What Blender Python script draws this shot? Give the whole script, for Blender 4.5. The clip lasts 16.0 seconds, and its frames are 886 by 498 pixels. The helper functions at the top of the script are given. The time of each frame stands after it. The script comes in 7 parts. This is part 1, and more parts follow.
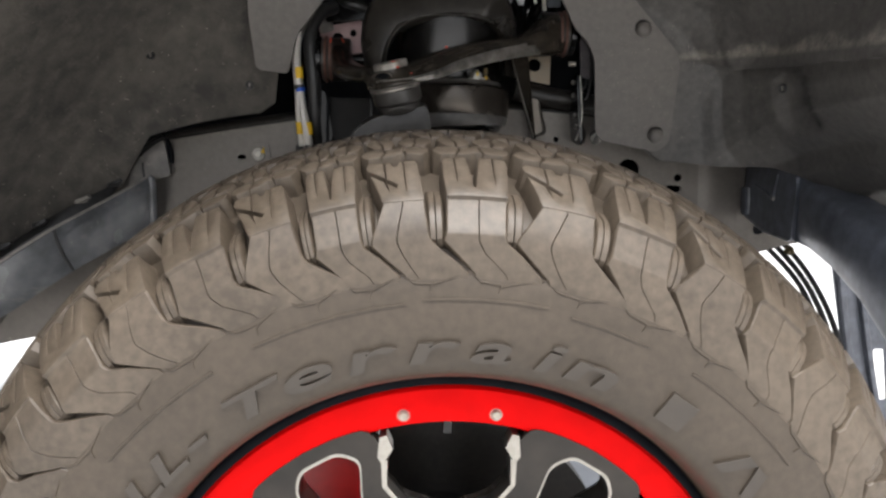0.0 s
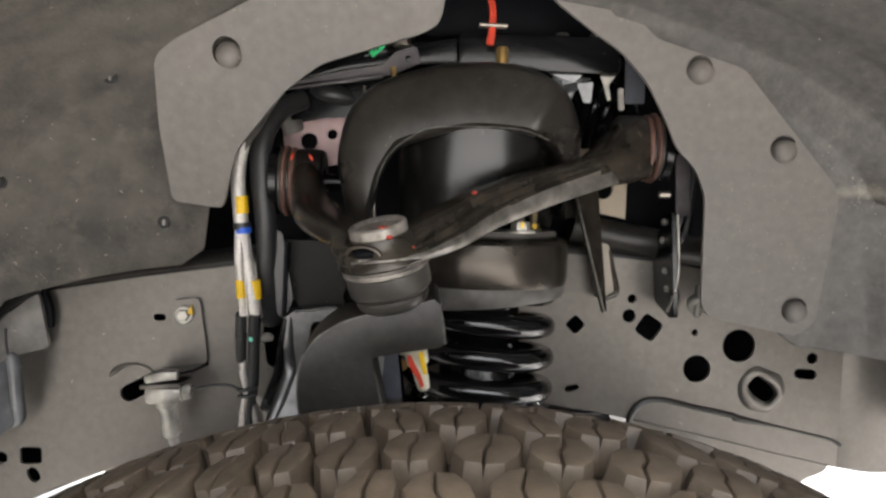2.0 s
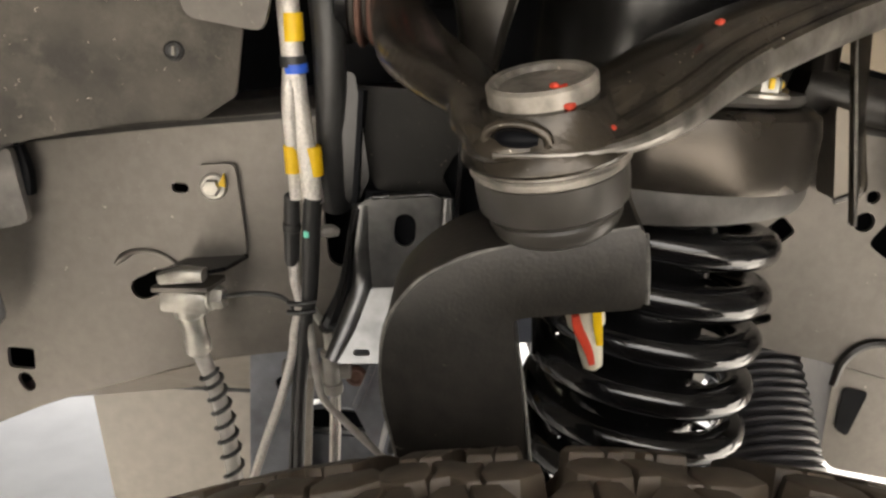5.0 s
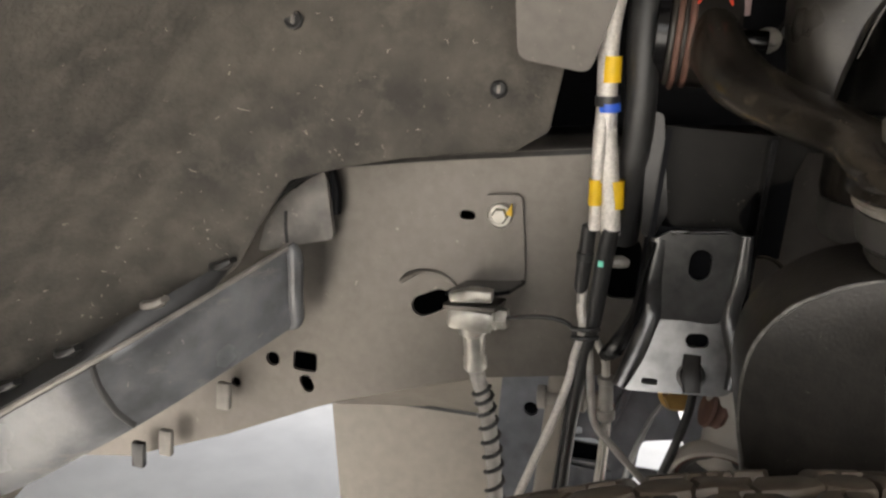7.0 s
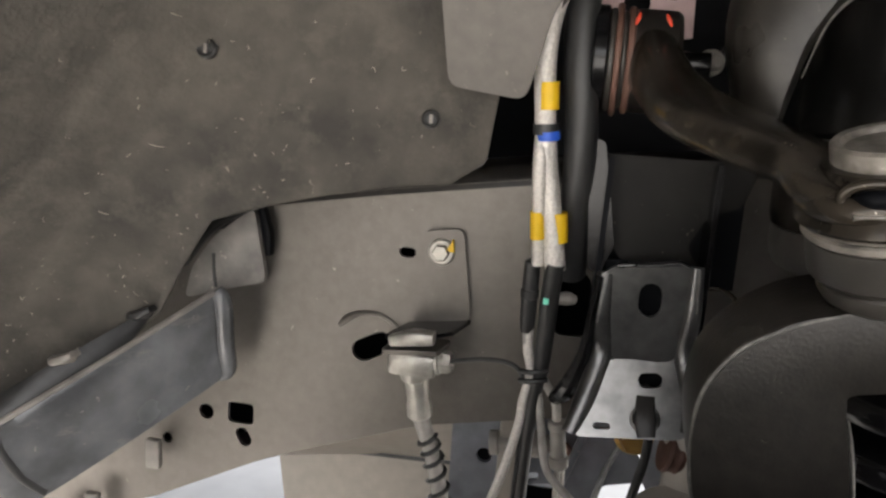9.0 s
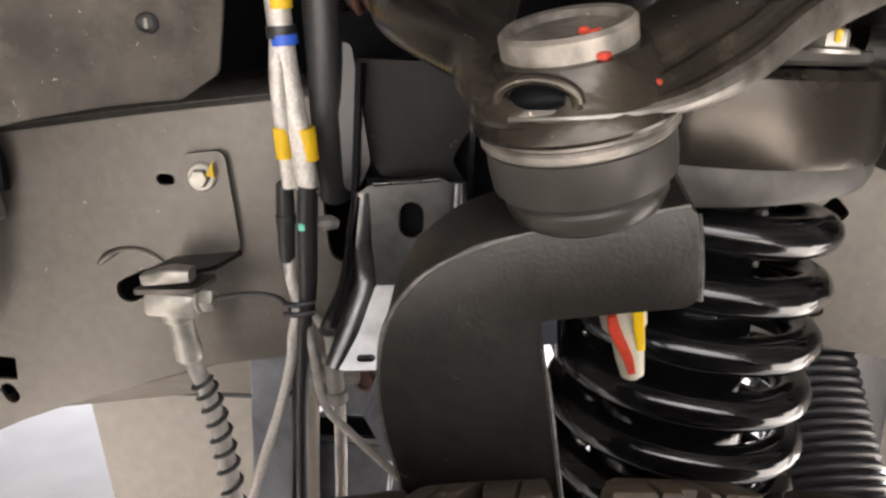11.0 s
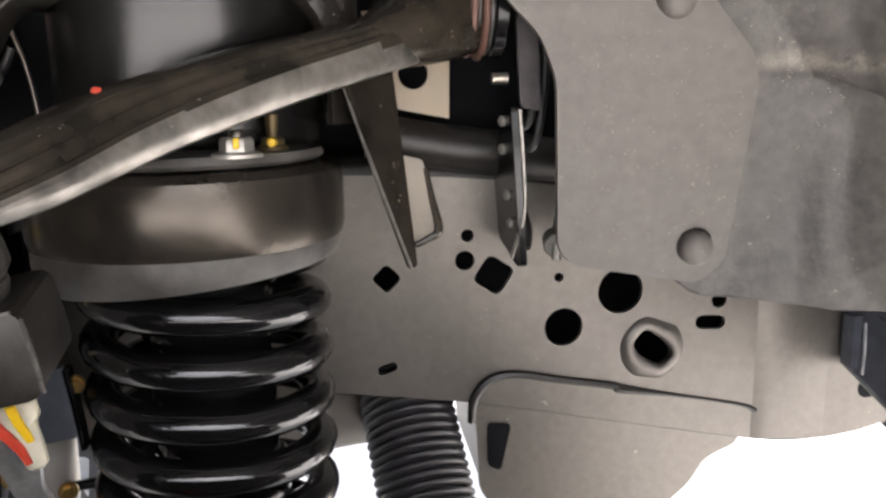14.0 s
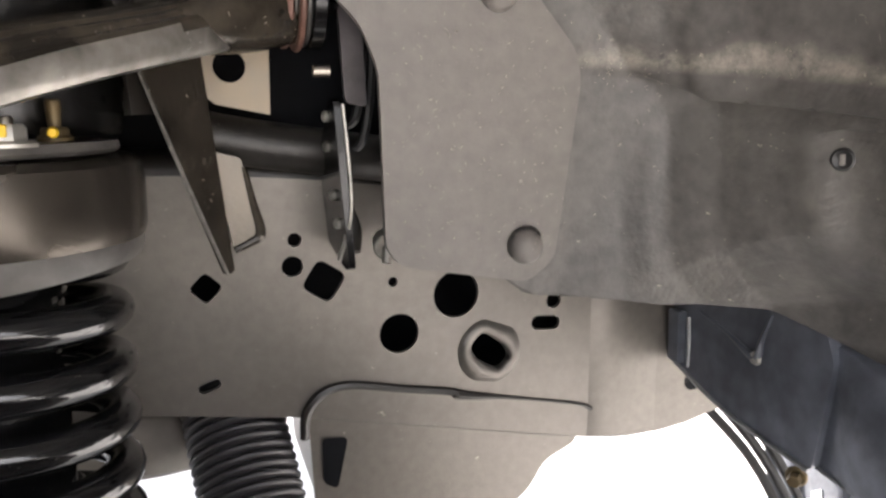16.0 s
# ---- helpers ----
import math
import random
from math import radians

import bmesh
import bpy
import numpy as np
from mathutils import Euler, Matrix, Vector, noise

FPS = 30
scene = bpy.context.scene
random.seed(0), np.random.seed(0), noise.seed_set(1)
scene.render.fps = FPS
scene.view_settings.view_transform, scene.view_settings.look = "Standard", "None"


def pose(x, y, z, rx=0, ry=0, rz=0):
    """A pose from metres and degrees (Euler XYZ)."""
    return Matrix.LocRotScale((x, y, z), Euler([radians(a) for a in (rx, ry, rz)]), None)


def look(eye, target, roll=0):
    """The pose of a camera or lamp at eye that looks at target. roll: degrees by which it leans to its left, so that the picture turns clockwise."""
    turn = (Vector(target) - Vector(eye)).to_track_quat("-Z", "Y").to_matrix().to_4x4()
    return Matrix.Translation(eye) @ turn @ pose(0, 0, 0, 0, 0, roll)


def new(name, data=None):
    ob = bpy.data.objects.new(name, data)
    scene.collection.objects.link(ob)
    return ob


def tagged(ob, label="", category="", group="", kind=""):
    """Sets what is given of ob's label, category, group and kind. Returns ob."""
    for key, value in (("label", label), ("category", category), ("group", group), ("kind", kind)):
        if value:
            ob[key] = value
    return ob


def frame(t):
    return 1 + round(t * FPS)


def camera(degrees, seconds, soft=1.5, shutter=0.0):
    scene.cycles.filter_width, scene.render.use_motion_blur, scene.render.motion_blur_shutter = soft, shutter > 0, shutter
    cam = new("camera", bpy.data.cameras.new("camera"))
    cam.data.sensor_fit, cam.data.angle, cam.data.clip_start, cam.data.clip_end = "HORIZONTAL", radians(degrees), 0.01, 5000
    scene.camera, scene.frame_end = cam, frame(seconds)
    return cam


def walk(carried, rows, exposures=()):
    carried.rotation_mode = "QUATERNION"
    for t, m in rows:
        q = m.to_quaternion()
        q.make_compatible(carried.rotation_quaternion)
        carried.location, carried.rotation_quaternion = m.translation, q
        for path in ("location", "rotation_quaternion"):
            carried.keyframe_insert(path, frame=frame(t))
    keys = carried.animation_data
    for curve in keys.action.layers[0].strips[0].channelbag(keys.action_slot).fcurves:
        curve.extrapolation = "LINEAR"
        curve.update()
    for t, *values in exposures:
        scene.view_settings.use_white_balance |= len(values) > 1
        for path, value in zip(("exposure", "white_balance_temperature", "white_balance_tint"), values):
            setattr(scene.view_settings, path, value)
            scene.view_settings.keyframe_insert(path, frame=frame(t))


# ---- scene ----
cam = camera(59.6, 16.0, soft=2.5)
PATH = [
    (0, (0.0400, -0.0272, 0.8454), (0.1460, 1.9621, 0.6673), 0.47),
    (0.5, (0.0360, 0.0405, 0.8957), (0.1380, 2.0346, 0.7814), 0.46),
    (1, (0.0380, 0.1672, 0.9328), (0.1010, 2.1645, 0.8494), 1.06),
    (1.5, (0.0480, 0.2650, 0.9603), (0.0940, 2.2620, 0.8619), 1.82),
    (2, (0.0490, 0.3636, 0.9979), (0.1290, 2.3578, 0.8686), 1.80),
    (2.5, (0.0460, 0.4702, 1.0347), (0.2020, 2.4564, 0.8590), 1.29),
    (3, (0.0590, 0.5179, 1.0286), (0.2849, 2.4921, 0.8016), 1.07),
    (3.5, (0.0800, 0.5687, 1.0131), (0.3241, 2.5276, 0.6921), 1.52),
    (4, (0.0660, 0.6004, 1.0083), (0.2350, 2.5436, 0.5662), 2.54),
    (4.5, (0.0370, 0.6079, 1.0016), (0.1020, 2.5326, 0.4619), 4.07),
    (5, (0.0030, 0.6053, 0.9958), (-0.0490, 2.5239, 0.4334), 4.16),
    (5.2, (-0.0080, 0.6065, 0.9977), (-0.1170, 2.5190, 0.4228), 4.31),
    (7.3, (-0.1000, 0.5562, 0.9850), (-0.5609, 2.4485, 0.5304), 4.81),
    (7.5, (-0.1120, 0.5515, 0.9885), (-0.5900, 2.4436, 0.5509), 4.67),
    (8, (-0.1260, 0.5412, 0.9964), (-0.6170, 2.4441, 0.6251), 4.35),
    (8.5, (-0.1010, 0.5579, 0.9929), (-0.5361, 2.4781, 0.6412), 3.99),
    (8.7, (-0.0870, 0.5754, 0.9864), (-0.4911, 2.5009, 0.6271), 3.97),
    (10.8, (-0.0100, 0.6550, 0.9784), (-0.1380, 2.5613, 0.3871), 2.56),
    (11, (0.0050, 0.6532, 0.9806), (-0.0920, 2.5649, 0.4008), 2.64),
    (11.5, (0.0490, 0.6507, 0.9868), (0.0090, 2.5725, 0.4343), 1.99),
    (12, (0.0750, 0.6407, 0.9987), (0.0720, 2.5729, 0.4824), 1.09),
    (12.5, (0.0900, 0.6300, 1.0027), (0.1220, 2.5711, 0.5217), 0.58),
    (13, (0.1110, 0.6183, 1.0057), (0.2040, 2.5635, 0.5505), 0.24),
    (13.5, (0.1480, 0.6031, 1.0050), (0.3130, 2.5519, 0.5866), -0.18),
    (14, (0.1720, 0.6088, 1.0005), (0.4709, 2.5460, 0.6032), -0.83),
    (14.5, (0.1930, 0.6144, 0.9960), (0.6480, 2.5226, 0.6062), -1.13),
    (15, (0.2060, 0.6189, 0.9896), (0.8079, 2.4856, 0.5985), -0.96),
    (15.5, (0.2130, 0.6196, 0.9865), (0.8842, 2.4617, 0.5914), -0.58),
    (16, (0.1930, 0.6257, 0.9880), (0.8529, 2.4791, 0.6281), -0.12),
]
EXPOSURES = [(0, 1.1, 6250, 10), (0.5, 1.45, 6250, 10), (1.5, 2.05, 6400, 10), (2, 2.3, 6500, 10), (2.5, 2.3, 6550, 10), (3.5, 2.47, 6500, 11), (4.5, 2.5, 7050, 10), (5, 2.52, 7300, 10), (7.5, 2.3, 6850, 10), (8.5, 2.25, 6700, 10), (11, 2.75, 6900, 14), (12.5, 2.77, 6450, 14), (16, 2.65, 6600, 13)]
walk(cam, [(t, look(eye, target, roll)) for t, eye, target, roll in PATH], EXPOSURES)

# ---------------------------------------------------------------- light
world = bpy.data.worlds.new("sky")
scene.world = world
world.use_nodes = True
wn = world.node_tree
sky = wn.nodes.new("ShaderNodeTexSky")
sky.sky_type, sky.sun_disc = "NISHITA", False
sky.sun_elevation, sky.sun_rotation = radians(62), radians(165)
sky.dust_density, sky.air_density = 6.0, 1.0
wn.nodes["Background"].inputs["Strength"].default_value = 0.15
grey = wn.nodes.new("ShaderNodeHueSaturation")
grey.inputs["Saturation"].default_value = 0.35
wn.links.new(sky.outputs["Color"], grey.inputs["Color"])
wn.links.new(grey.outputs["Color"], wn.nodes["Background"].inputs["Color"])
lamp = bpy.data.lights.new("sun", "SUN")
lamp.energy, lamp.angle, lamp.color = 2.5, radians(20), (1.0, 0.95, 0.89)
sun = new("sun", lamp)
sun.matrix_world = look((0.31, -1.16, 2.26), (0.0, 0.0, 0.0))


# ---------------------------------------------------------------- materials
def mat(name, colour, rough=0.5, metal=0.0, tint=None, grain=60.0, amount=0.35, bump=0.15, bump_scale=None, blotch=6.0,
        flecks=None, fleck_scale=120.0, fleck_at=0.72, rough_vary=0.12, coat=0.0, random_piece=0.0, spec=0.5, dust=None, dust_scale=(1, 1, 1), dust_at=0.5):
    """A surface with fine grain, broad stains and, if asked, bright flecks of dust."""
    m = bpy.data.materials.new(name)
    m.use_nodes = True
    t = m.node_tree
    n, l = t.nodes, t.links
    b = n["Principled BSDF"]
    b.inputs["Metallic"].default_value = metal
    b.inputs["Specular IOR Level"].default_value = spec
    if coat:
        b.inputs["Coat Weight"].default_value = coat
        b.inputs["Coat Roughness"].default_value = 0.12
    geo = n.new("ShaderNodeNewGeometry")
    fine = n.new("ShaderNodeTexNoise")
    fine.inputs["Scale"].default_value, fine.inputs["Detail"].default_value = grain, 6
    broad = n.new("ShaderNodeTexNoise")
    broad.inputs["Scale"].default_value, broad.inputs["Detail"].default_value = blotch, 4
    for x in (fine, broad):
        l.new(geo.outputs["Position"], x.inputs["Vector"])
    add = n.new("ShaderNodeMath")
    add.operation = "ADD"
    l.new(fine.outputs["Fac"], add.inputs[0])
    l.new(broad.outputs["Fac"], add.inputs[1])
    ramp = n.new("ShaderNodeMapRange")
    ramp.inputs["From Min"].default_value, ramp.inputs["From Max"].default_value = 0.72, 1.28
    l.new(add.outputs[0], ramp.inputs["Value"])
    mix = n.new("ShaderNodeMix")
    mix.data_type = "RGBA"
    dark = [c * (1 - amount) for c in colour]
    light = tint or [min(1, c * (1 + amount)) for c in colour]
    mix.inputs["A"].default_value, mix.inputs["B"].default_value = (*dark, 1), (*light, 1)
    l.new(ramp.outputs["Result"], mix.inputs["Factor"])
    out = mix.outputs["Result"]
    if dust:
        squeeze = n.new("ShaderNodeVectorMath")
        squeeze.operation = "MULTIPLY"
        squeeze.inputs[1].default_value = dust_scale
        l.new(geo.outputs["Position"], squeeze.inputs[0])
        film = n.new("ShaderNodeTexNoise")
        film.inputs["Scale"].default_value, film.inputs["Detail"].default_value, film.inputs["Roughness"].default_value = 1.0, 9, 0.68
        l.new(squeeze.outputs[0], film.inputs["Vector"])
        lay = n.new("ShaderNodeMapRange")
        lay.inputs["From Min"].default_value, lay.inputs["From Max"].default_value, lay.inputs["To Max"].default_value = dust_at, dust_at + 0.22, 0.85
        l.new(film.outputs["Fac"], lay.inputs["Value"])
        veil = n.new("ShaderNodeMix")
        veil.data_type = "RGBA"
        veil.inputs["B"].default_value = (*dust, 1)
        l.new(out, veil.inputs["A"])
        l.new(lay.outputs["Result"], veil.inputs["Factor"])
        out = veil.outputs["Result"]
    if flecks:
        spots = n.new("ShaderNodeTexNoise")
        spots.inputs["Scale"].default_value, spots.inputs["Detail"].default_value = fleck_scale, 2
        spots.inputs["Distortion"].default_value = 1.5
        l.new(geo.outputs["Position"], spots.inputs["Vector"])
        cut = n.new("ShaderNodeMapRange")
        cut.inputs["From Min"].default_value, cut.inputs["From Max"].default_value = fleck_at, fleck_at + 0.06
        l.new(spots.outputs["Fac"], cut.inputs["Value"])
        over = n.new("ShaderNodeMix")
        over.data_type = "RGBA"
        over.inputs["B"].default_value = (*flecks, 1)
        l.new(out, over.inputs["A"])
        l.new(cut.outputs["Result"], over.inputs["Factor"])
        out = over.outputs["Result"]
    if random_piece:
        info = n.new("ShaderNodeObjectInfo")
        hsv = n.new("ShaderNodeHueSaturation")
        val = n.new("ShaderNodeMapRange")
        val.inputs["To Min"].default_value, val.inputs["To Max"].default_value = 1 - random_piece, 1 + random_piece
        l.new(info.outputs["Random"], val.inputs["Value"])
        l.new(val.outputs["Result"], hsv.inputs["Value"])
        l.new(out, hsv.inputs["Color"])
        out = hsv.outputs["Color"]
    l.new(out, b.inputs["Base Color"])
    rr = n.new("ShaderNodeMapRange")
    rr.inputs["To Min"].default_value = max(0.03, rough - rough_vary)
    rr.inputs["To Max"].default_value = min(1, rough + rough_vary)
    l.new(broad.outputs["Fac"], rr.inputs["Value"])
    l.new(rr.outputs["Result"], b.inputs["Roughness"])
    if bump:
        tex = n.new("ShaderNodeTexNoise")
        tex.inputs["Scale"].default_value, tex.inputs["Detail"].default_value = bump_scale or grain * 4, 5
        l.new(geo.outputs["Position"], tex.inputs["Vector"])
        bp = n.new("ShaderNodeBump")
        bp.inputs["Strength"].default_value, bp.inputs["Distance"].default_value = bump, 0.002
        l.new(tex.outputs["Fac"], bp.inputs["Height"])
        l.new(bp.outputs["Normal"], b.inputs["Normal"])
    return m


RUBBER = mat("dusty_tyre_rubber", (0.066, 0.051, 0.036), 0.52, spec=0.4, tint=(0.088, 0.069, 0.050), grain=140, bump=0.1, blotch=5, random_piece=0.1)
SIDEWALL = mat("sidewall_rubber", (0.039, 0.030, 0.021), 0.5, spec=0.36, amount=0.12, tint=(0.054, 0.042, 0.030), grain=140, bump=0.1, blotch=8)
LETTER = mat("raised_letter_rubber", (0.034, 0.027, 0.020), 0.45, amount=0.12, grain=140, bump=0.08)
RED = mat("red_gloss_paint", (0.5, 0.0015, 0.0015), 0.5, amount=0.12, grain=30, bump=0.02, spec=0.04)
GLOSS = mat("black_wheel_paint", (0.016, 0.0135, 0.011), 0.16, grain=40, bump=0.03, spec=0.28, tint=(0.024, 0.020, 0.016), blotch=14)
MACHINED = mat("machined_aluminium", (0.31, 0.295, 0.265), 0.34, 1.0, grain=200, amount=0.18, bump=0.08)
STEEL = mat("brushed_bolt_steel", (0.34, 0.31, 0.265), 0.38, 1.0, grain=150, amount=0.25, bump=0.1)
FRAME = mat("satin_frame_coating", (0.118, 0.108, 0.097), 0.42, 0.58, tint=(0.140, 0.127, 0.113), grain=140, amount=0.08, bump=0.06, blotch=7, rough_vary=0.07,
            flecks=(0.34, 0.31, 0.27), fleck_scale=190, fleck_at=0.74)
BLACKP = mat("semi_gloss_chassis_black", (0.006, 0.006, 0.0065), 0.18, 0.0, grain=60, bump=0.04, spec=0.35, flecks=(0.12, 0.11, 0.1), fleck_scale=160, fleck_at=0.75)
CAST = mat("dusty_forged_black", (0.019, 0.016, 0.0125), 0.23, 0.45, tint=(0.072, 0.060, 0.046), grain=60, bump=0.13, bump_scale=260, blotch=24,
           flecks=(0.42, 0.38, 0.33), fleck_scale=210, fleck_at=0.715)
# dust flecks over a pale base that paints the arm's sheen
SHEENED = mat("forging_dust_and_painted_sheen", (0.20, 0.187, 0.168), 0.38, 0.8, tint=(0.40, 0.376, 0.342), grain=60, bump=0.06, bump_scale=400, blotch=30, flecks=(0.55, 0.52, 0.47), fleck_scale=230, fleck_at=0.725)
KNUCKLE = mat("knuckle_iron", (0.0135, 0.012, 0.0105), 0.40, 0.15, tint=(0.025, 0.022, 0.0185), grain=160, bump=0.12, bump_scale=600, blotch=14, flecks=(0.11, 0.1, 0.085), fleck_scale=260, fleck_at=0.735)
EDGE = mat("worn_bare_edge", (0.10, 0.095, 0.085), 0.45, 0.3, grain=260, amount=0.6, bump=0.2)
SPRING = mat("gloss_spring_black", (0.005, 0.005, 0.0055), 0.14, 0.0, grain=60, bump=0.04, spec=0.62, rough_vary=0.06, flecks=(0.12, 0.11, 0.1), fleck_scale=230, fleck_at=0.735)
BOOT = mat("grey_rubber_boot", (0.045, 0.041, 0.036), 0.4, grain=80, bump=0.06)
CAPM = mat("ball_joint_cap_zinc", (0.23, 0.212, 0.188), 0.45, 0.5, tint=(0.46, 0.42, 0.37), grain=110, amount=0.45, bump=0.15, blotch=34, flecks=(0.6, 0.5, 0.4), fleck_scale=120, fleck_at=0.70)
SEAT = mat("spring_seat_paint", (0.050, 0.043, 0.036), 0.26, 0.7, amount=0.15, tint=(0.072, 0.062, 0.051), grain=90, bump=0.03, blotch=20, rough_vary=0.06)
TOWER = mat("satin_tower_paint", (0.020, 0.0175, 0.015), 0.30, 0.15, tint=(0.036, 0.032, 0.027), grain=90, bump=0.06, bump_scale=500, blotch=12, flecks=(0.26, 0.23, 0.19), fleck_scale=240, fleck_at=0.735)
CANISTER = mat("satin_canister_paint", (0.006, 0.0058, 0.0055), 0.26, 0.0, grain=60, bump=0.02, spec=0.5, rough_vary=0.04, flecks=(0.14, 0.13, 0.11), fleck_scale=200, fleck_at=0.74)
SEATRIM = mat("seat_rubber_rim", (0.052, 0.048, 0.044), 0.5, tint=(0.085, 0.079, 0.072), grain=60, bump=0.15, blotch=30)
LINER = mat("felt_wheel_liner", (0.064, 0.059, 0.052), 0.9, tint=(0.094, 0.085, 0.072), grain=44, amount=0.38, bump=0.45, bump_scale=240, blotch=9,
            flecks=(0.26, 0.23, 0.18), fleck_scale=170, fleck_at=0.725, dust=(0.108, 0.098, 0.082), dust_scale=(48, 40, 48), dust_at=0.50)
FRONTLINER = mat("dusty_moulded_liner", (0.074, 0.069, 0.065), 0.55, amount=0.26, tint=(0.104, 0.097, 0.089), grain=110, bump=0.35, bump_scale=260, blotch=15, flecks=(0.3, 0.27, 0.22), fleck_scale=150, fleck_at=0.725, dust=(0.150, 0.136, 0.116), dust_scale=(30, 22, 11), dust_at=0.58)



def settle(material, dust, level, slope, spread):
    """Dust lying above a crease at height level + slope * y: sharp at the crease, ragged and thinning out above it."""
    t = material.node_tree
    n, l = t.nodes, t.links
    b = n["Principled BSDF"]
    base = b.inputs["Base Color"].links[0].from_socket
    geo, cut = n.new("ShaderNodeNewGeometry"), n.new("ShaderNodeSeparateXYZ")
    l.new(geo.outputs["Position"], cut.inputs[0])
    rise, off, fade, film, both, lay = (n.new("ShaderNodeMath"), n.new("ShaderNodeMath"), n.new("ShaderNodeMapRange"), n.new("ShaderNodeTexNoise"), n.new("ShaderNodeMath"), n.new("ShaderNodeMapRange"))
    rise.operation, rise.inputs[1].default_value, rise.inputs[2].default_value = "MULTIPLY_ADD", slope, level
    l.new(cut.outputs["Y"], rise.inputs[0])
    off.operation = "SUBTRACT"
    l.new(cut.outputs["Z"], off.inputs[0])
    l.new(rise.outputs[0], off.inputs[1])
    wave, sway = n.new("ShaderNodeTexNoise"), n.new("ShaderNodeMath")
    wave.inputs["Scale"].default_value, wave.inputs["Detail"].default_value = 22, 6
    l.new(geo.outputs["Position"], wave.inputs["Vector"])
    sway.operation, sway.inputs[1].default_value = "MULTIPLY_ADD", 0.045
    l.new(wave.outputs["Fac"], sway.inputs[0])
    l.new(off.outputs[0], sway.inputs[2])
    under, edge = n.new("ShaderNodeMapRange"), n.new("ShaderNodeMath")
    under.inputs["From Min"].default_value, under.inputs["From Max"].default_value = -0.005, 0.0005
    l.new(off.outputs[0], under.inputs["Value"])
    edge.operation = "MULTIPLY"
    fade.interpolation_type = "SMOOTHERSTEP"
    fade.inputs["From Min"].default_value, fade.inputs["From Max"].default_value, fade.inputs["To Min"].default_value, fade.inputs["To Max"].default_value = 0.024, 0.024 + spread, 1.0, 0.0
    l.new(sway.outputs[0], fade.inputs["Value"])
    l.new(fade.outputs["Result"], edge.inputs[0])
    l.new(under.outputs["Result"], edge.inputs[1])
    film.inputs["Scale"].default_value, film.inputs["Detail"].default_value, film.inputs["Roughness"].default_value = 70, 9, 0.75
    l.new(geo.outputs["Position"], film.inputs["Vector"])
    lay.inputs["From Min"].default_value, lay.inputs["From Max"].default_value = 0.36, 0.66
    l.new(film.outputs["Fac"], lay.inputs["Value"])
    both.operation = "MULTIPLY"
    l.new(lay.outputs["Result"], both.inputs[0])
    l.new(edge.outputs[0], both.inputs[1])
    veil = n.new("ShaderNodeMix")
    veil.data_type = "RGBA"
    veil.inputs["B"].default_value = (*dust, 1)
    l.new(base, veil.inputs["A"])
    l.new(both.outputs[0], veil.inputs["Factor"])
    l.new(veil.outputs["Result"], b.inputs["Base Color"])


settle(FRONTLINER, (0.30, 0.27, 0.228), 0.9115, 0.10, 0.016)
FIBRE = mat("pale_fibre", (0.30, 0.27, 0.22), 0.8, grain=90, bump=0.0)
CHASSIS = mat("gloss_chassis_paint", (0.11, 0.11, 0.11), 0.3, 0.85, tint=(0.17, 0.168, 0.165), grain=80, bump=0.06, blotch=12)
BLUEGREY = mat("blue_grey_member_paint", (0.15, 0.16, 0.18), 0.34, 0.5, grain=70, amount=0.25, bump=0.08, blotch=14, flecks=(0.3, 0.28, 0.26), fleck_scale=150, fleck_at=0.73)
DULL = mat("dull_bracket_steel", (0.085, 0.076, 0.078), 0.45, 0.3, grain=80, amount=0.3, bump=0.12, blotch=25)
SHIELD = mat("grey_foam_shield", (0.122, 0.111, 0.100), 0.6, tint=(0.147, 0.134, 0.120), grain=120, amount=0.12, bump=0.12, blotch=6,
             flecks=(0.26, 0.235, 0.2), fleck_scale=260, fleck_at=0.715)
PLASTIC = mat("black_liner_plastic", (0.12, 0.124, 0.13), 0.26, grain=40, amount=0.4, bump=0.14, blotch=12, spec=0.6, flecks=(0.3, 0.28, 0.26), fleck_scale=130, fleck_at=0.735, dust=(0.30, 0.28, 0.25), dust_scale=(14, 14, 40), dust_at=0.58)
NAVY = mat("bracket_e_coat", (0.128, 0.138, 0.163), 0.36, 0.3, grain=60, bump=0.08, blotch=10)
SLEEVE = mat("silver_cable_sleeve", (0.60, 0.57, 0.53), 0.42, 0.4, grain=500, amount=0.22, bump=0.6, bump_scale=420)
SCUFF = mat("scuffed_grey_plastic", (0.17, 0.157, 0.143), 0.5, tint=(0.27, 0.25, 0.225), grain=70, amount=0.3, bump=0.15, flecks=(0.34, 0.31, 0.27), fleck_scale=170, fleck_at=0.72)
# bright base stands in for the sky's reflection on the pressing
PRESSED = mat("pressed_steel_painted_sheen", (0.24, 0.24, 0.238), 0.34, 0.85, tint=(0.34, 0.338, 0.33), grain=80, bump=0.06, blotch=14)
CABLE = mat("black_cable_jacket", (0.02, 0.02, 0.02), 0.4, grain=120, bump=0.06)
GREYCABLE = mat("grey_cable_jacket", (0.27, 0.255, 0.235), 0.4, grain=120, bump=0.04)
YELLOW = mat("yellow_tape", (0.72, 0.45, 0.01), 0.5, amount=0.15, grain=80, bump=0.05)
BLUE = mat("blue_tape", (0.02, 0.1, 0.55), 0.45, amount=0.15, grain=80, bump=0.05)
GREEN = mat("green_label", (0.02, 0.5, 0.16), 0.5, amount=0.15, grain=80, bump=0.02)
REDMARK = mat("red_paint_mark", (0.5, 0.045, 0.02), 0.55, amount=0.25, grain=150, bump=0.15)
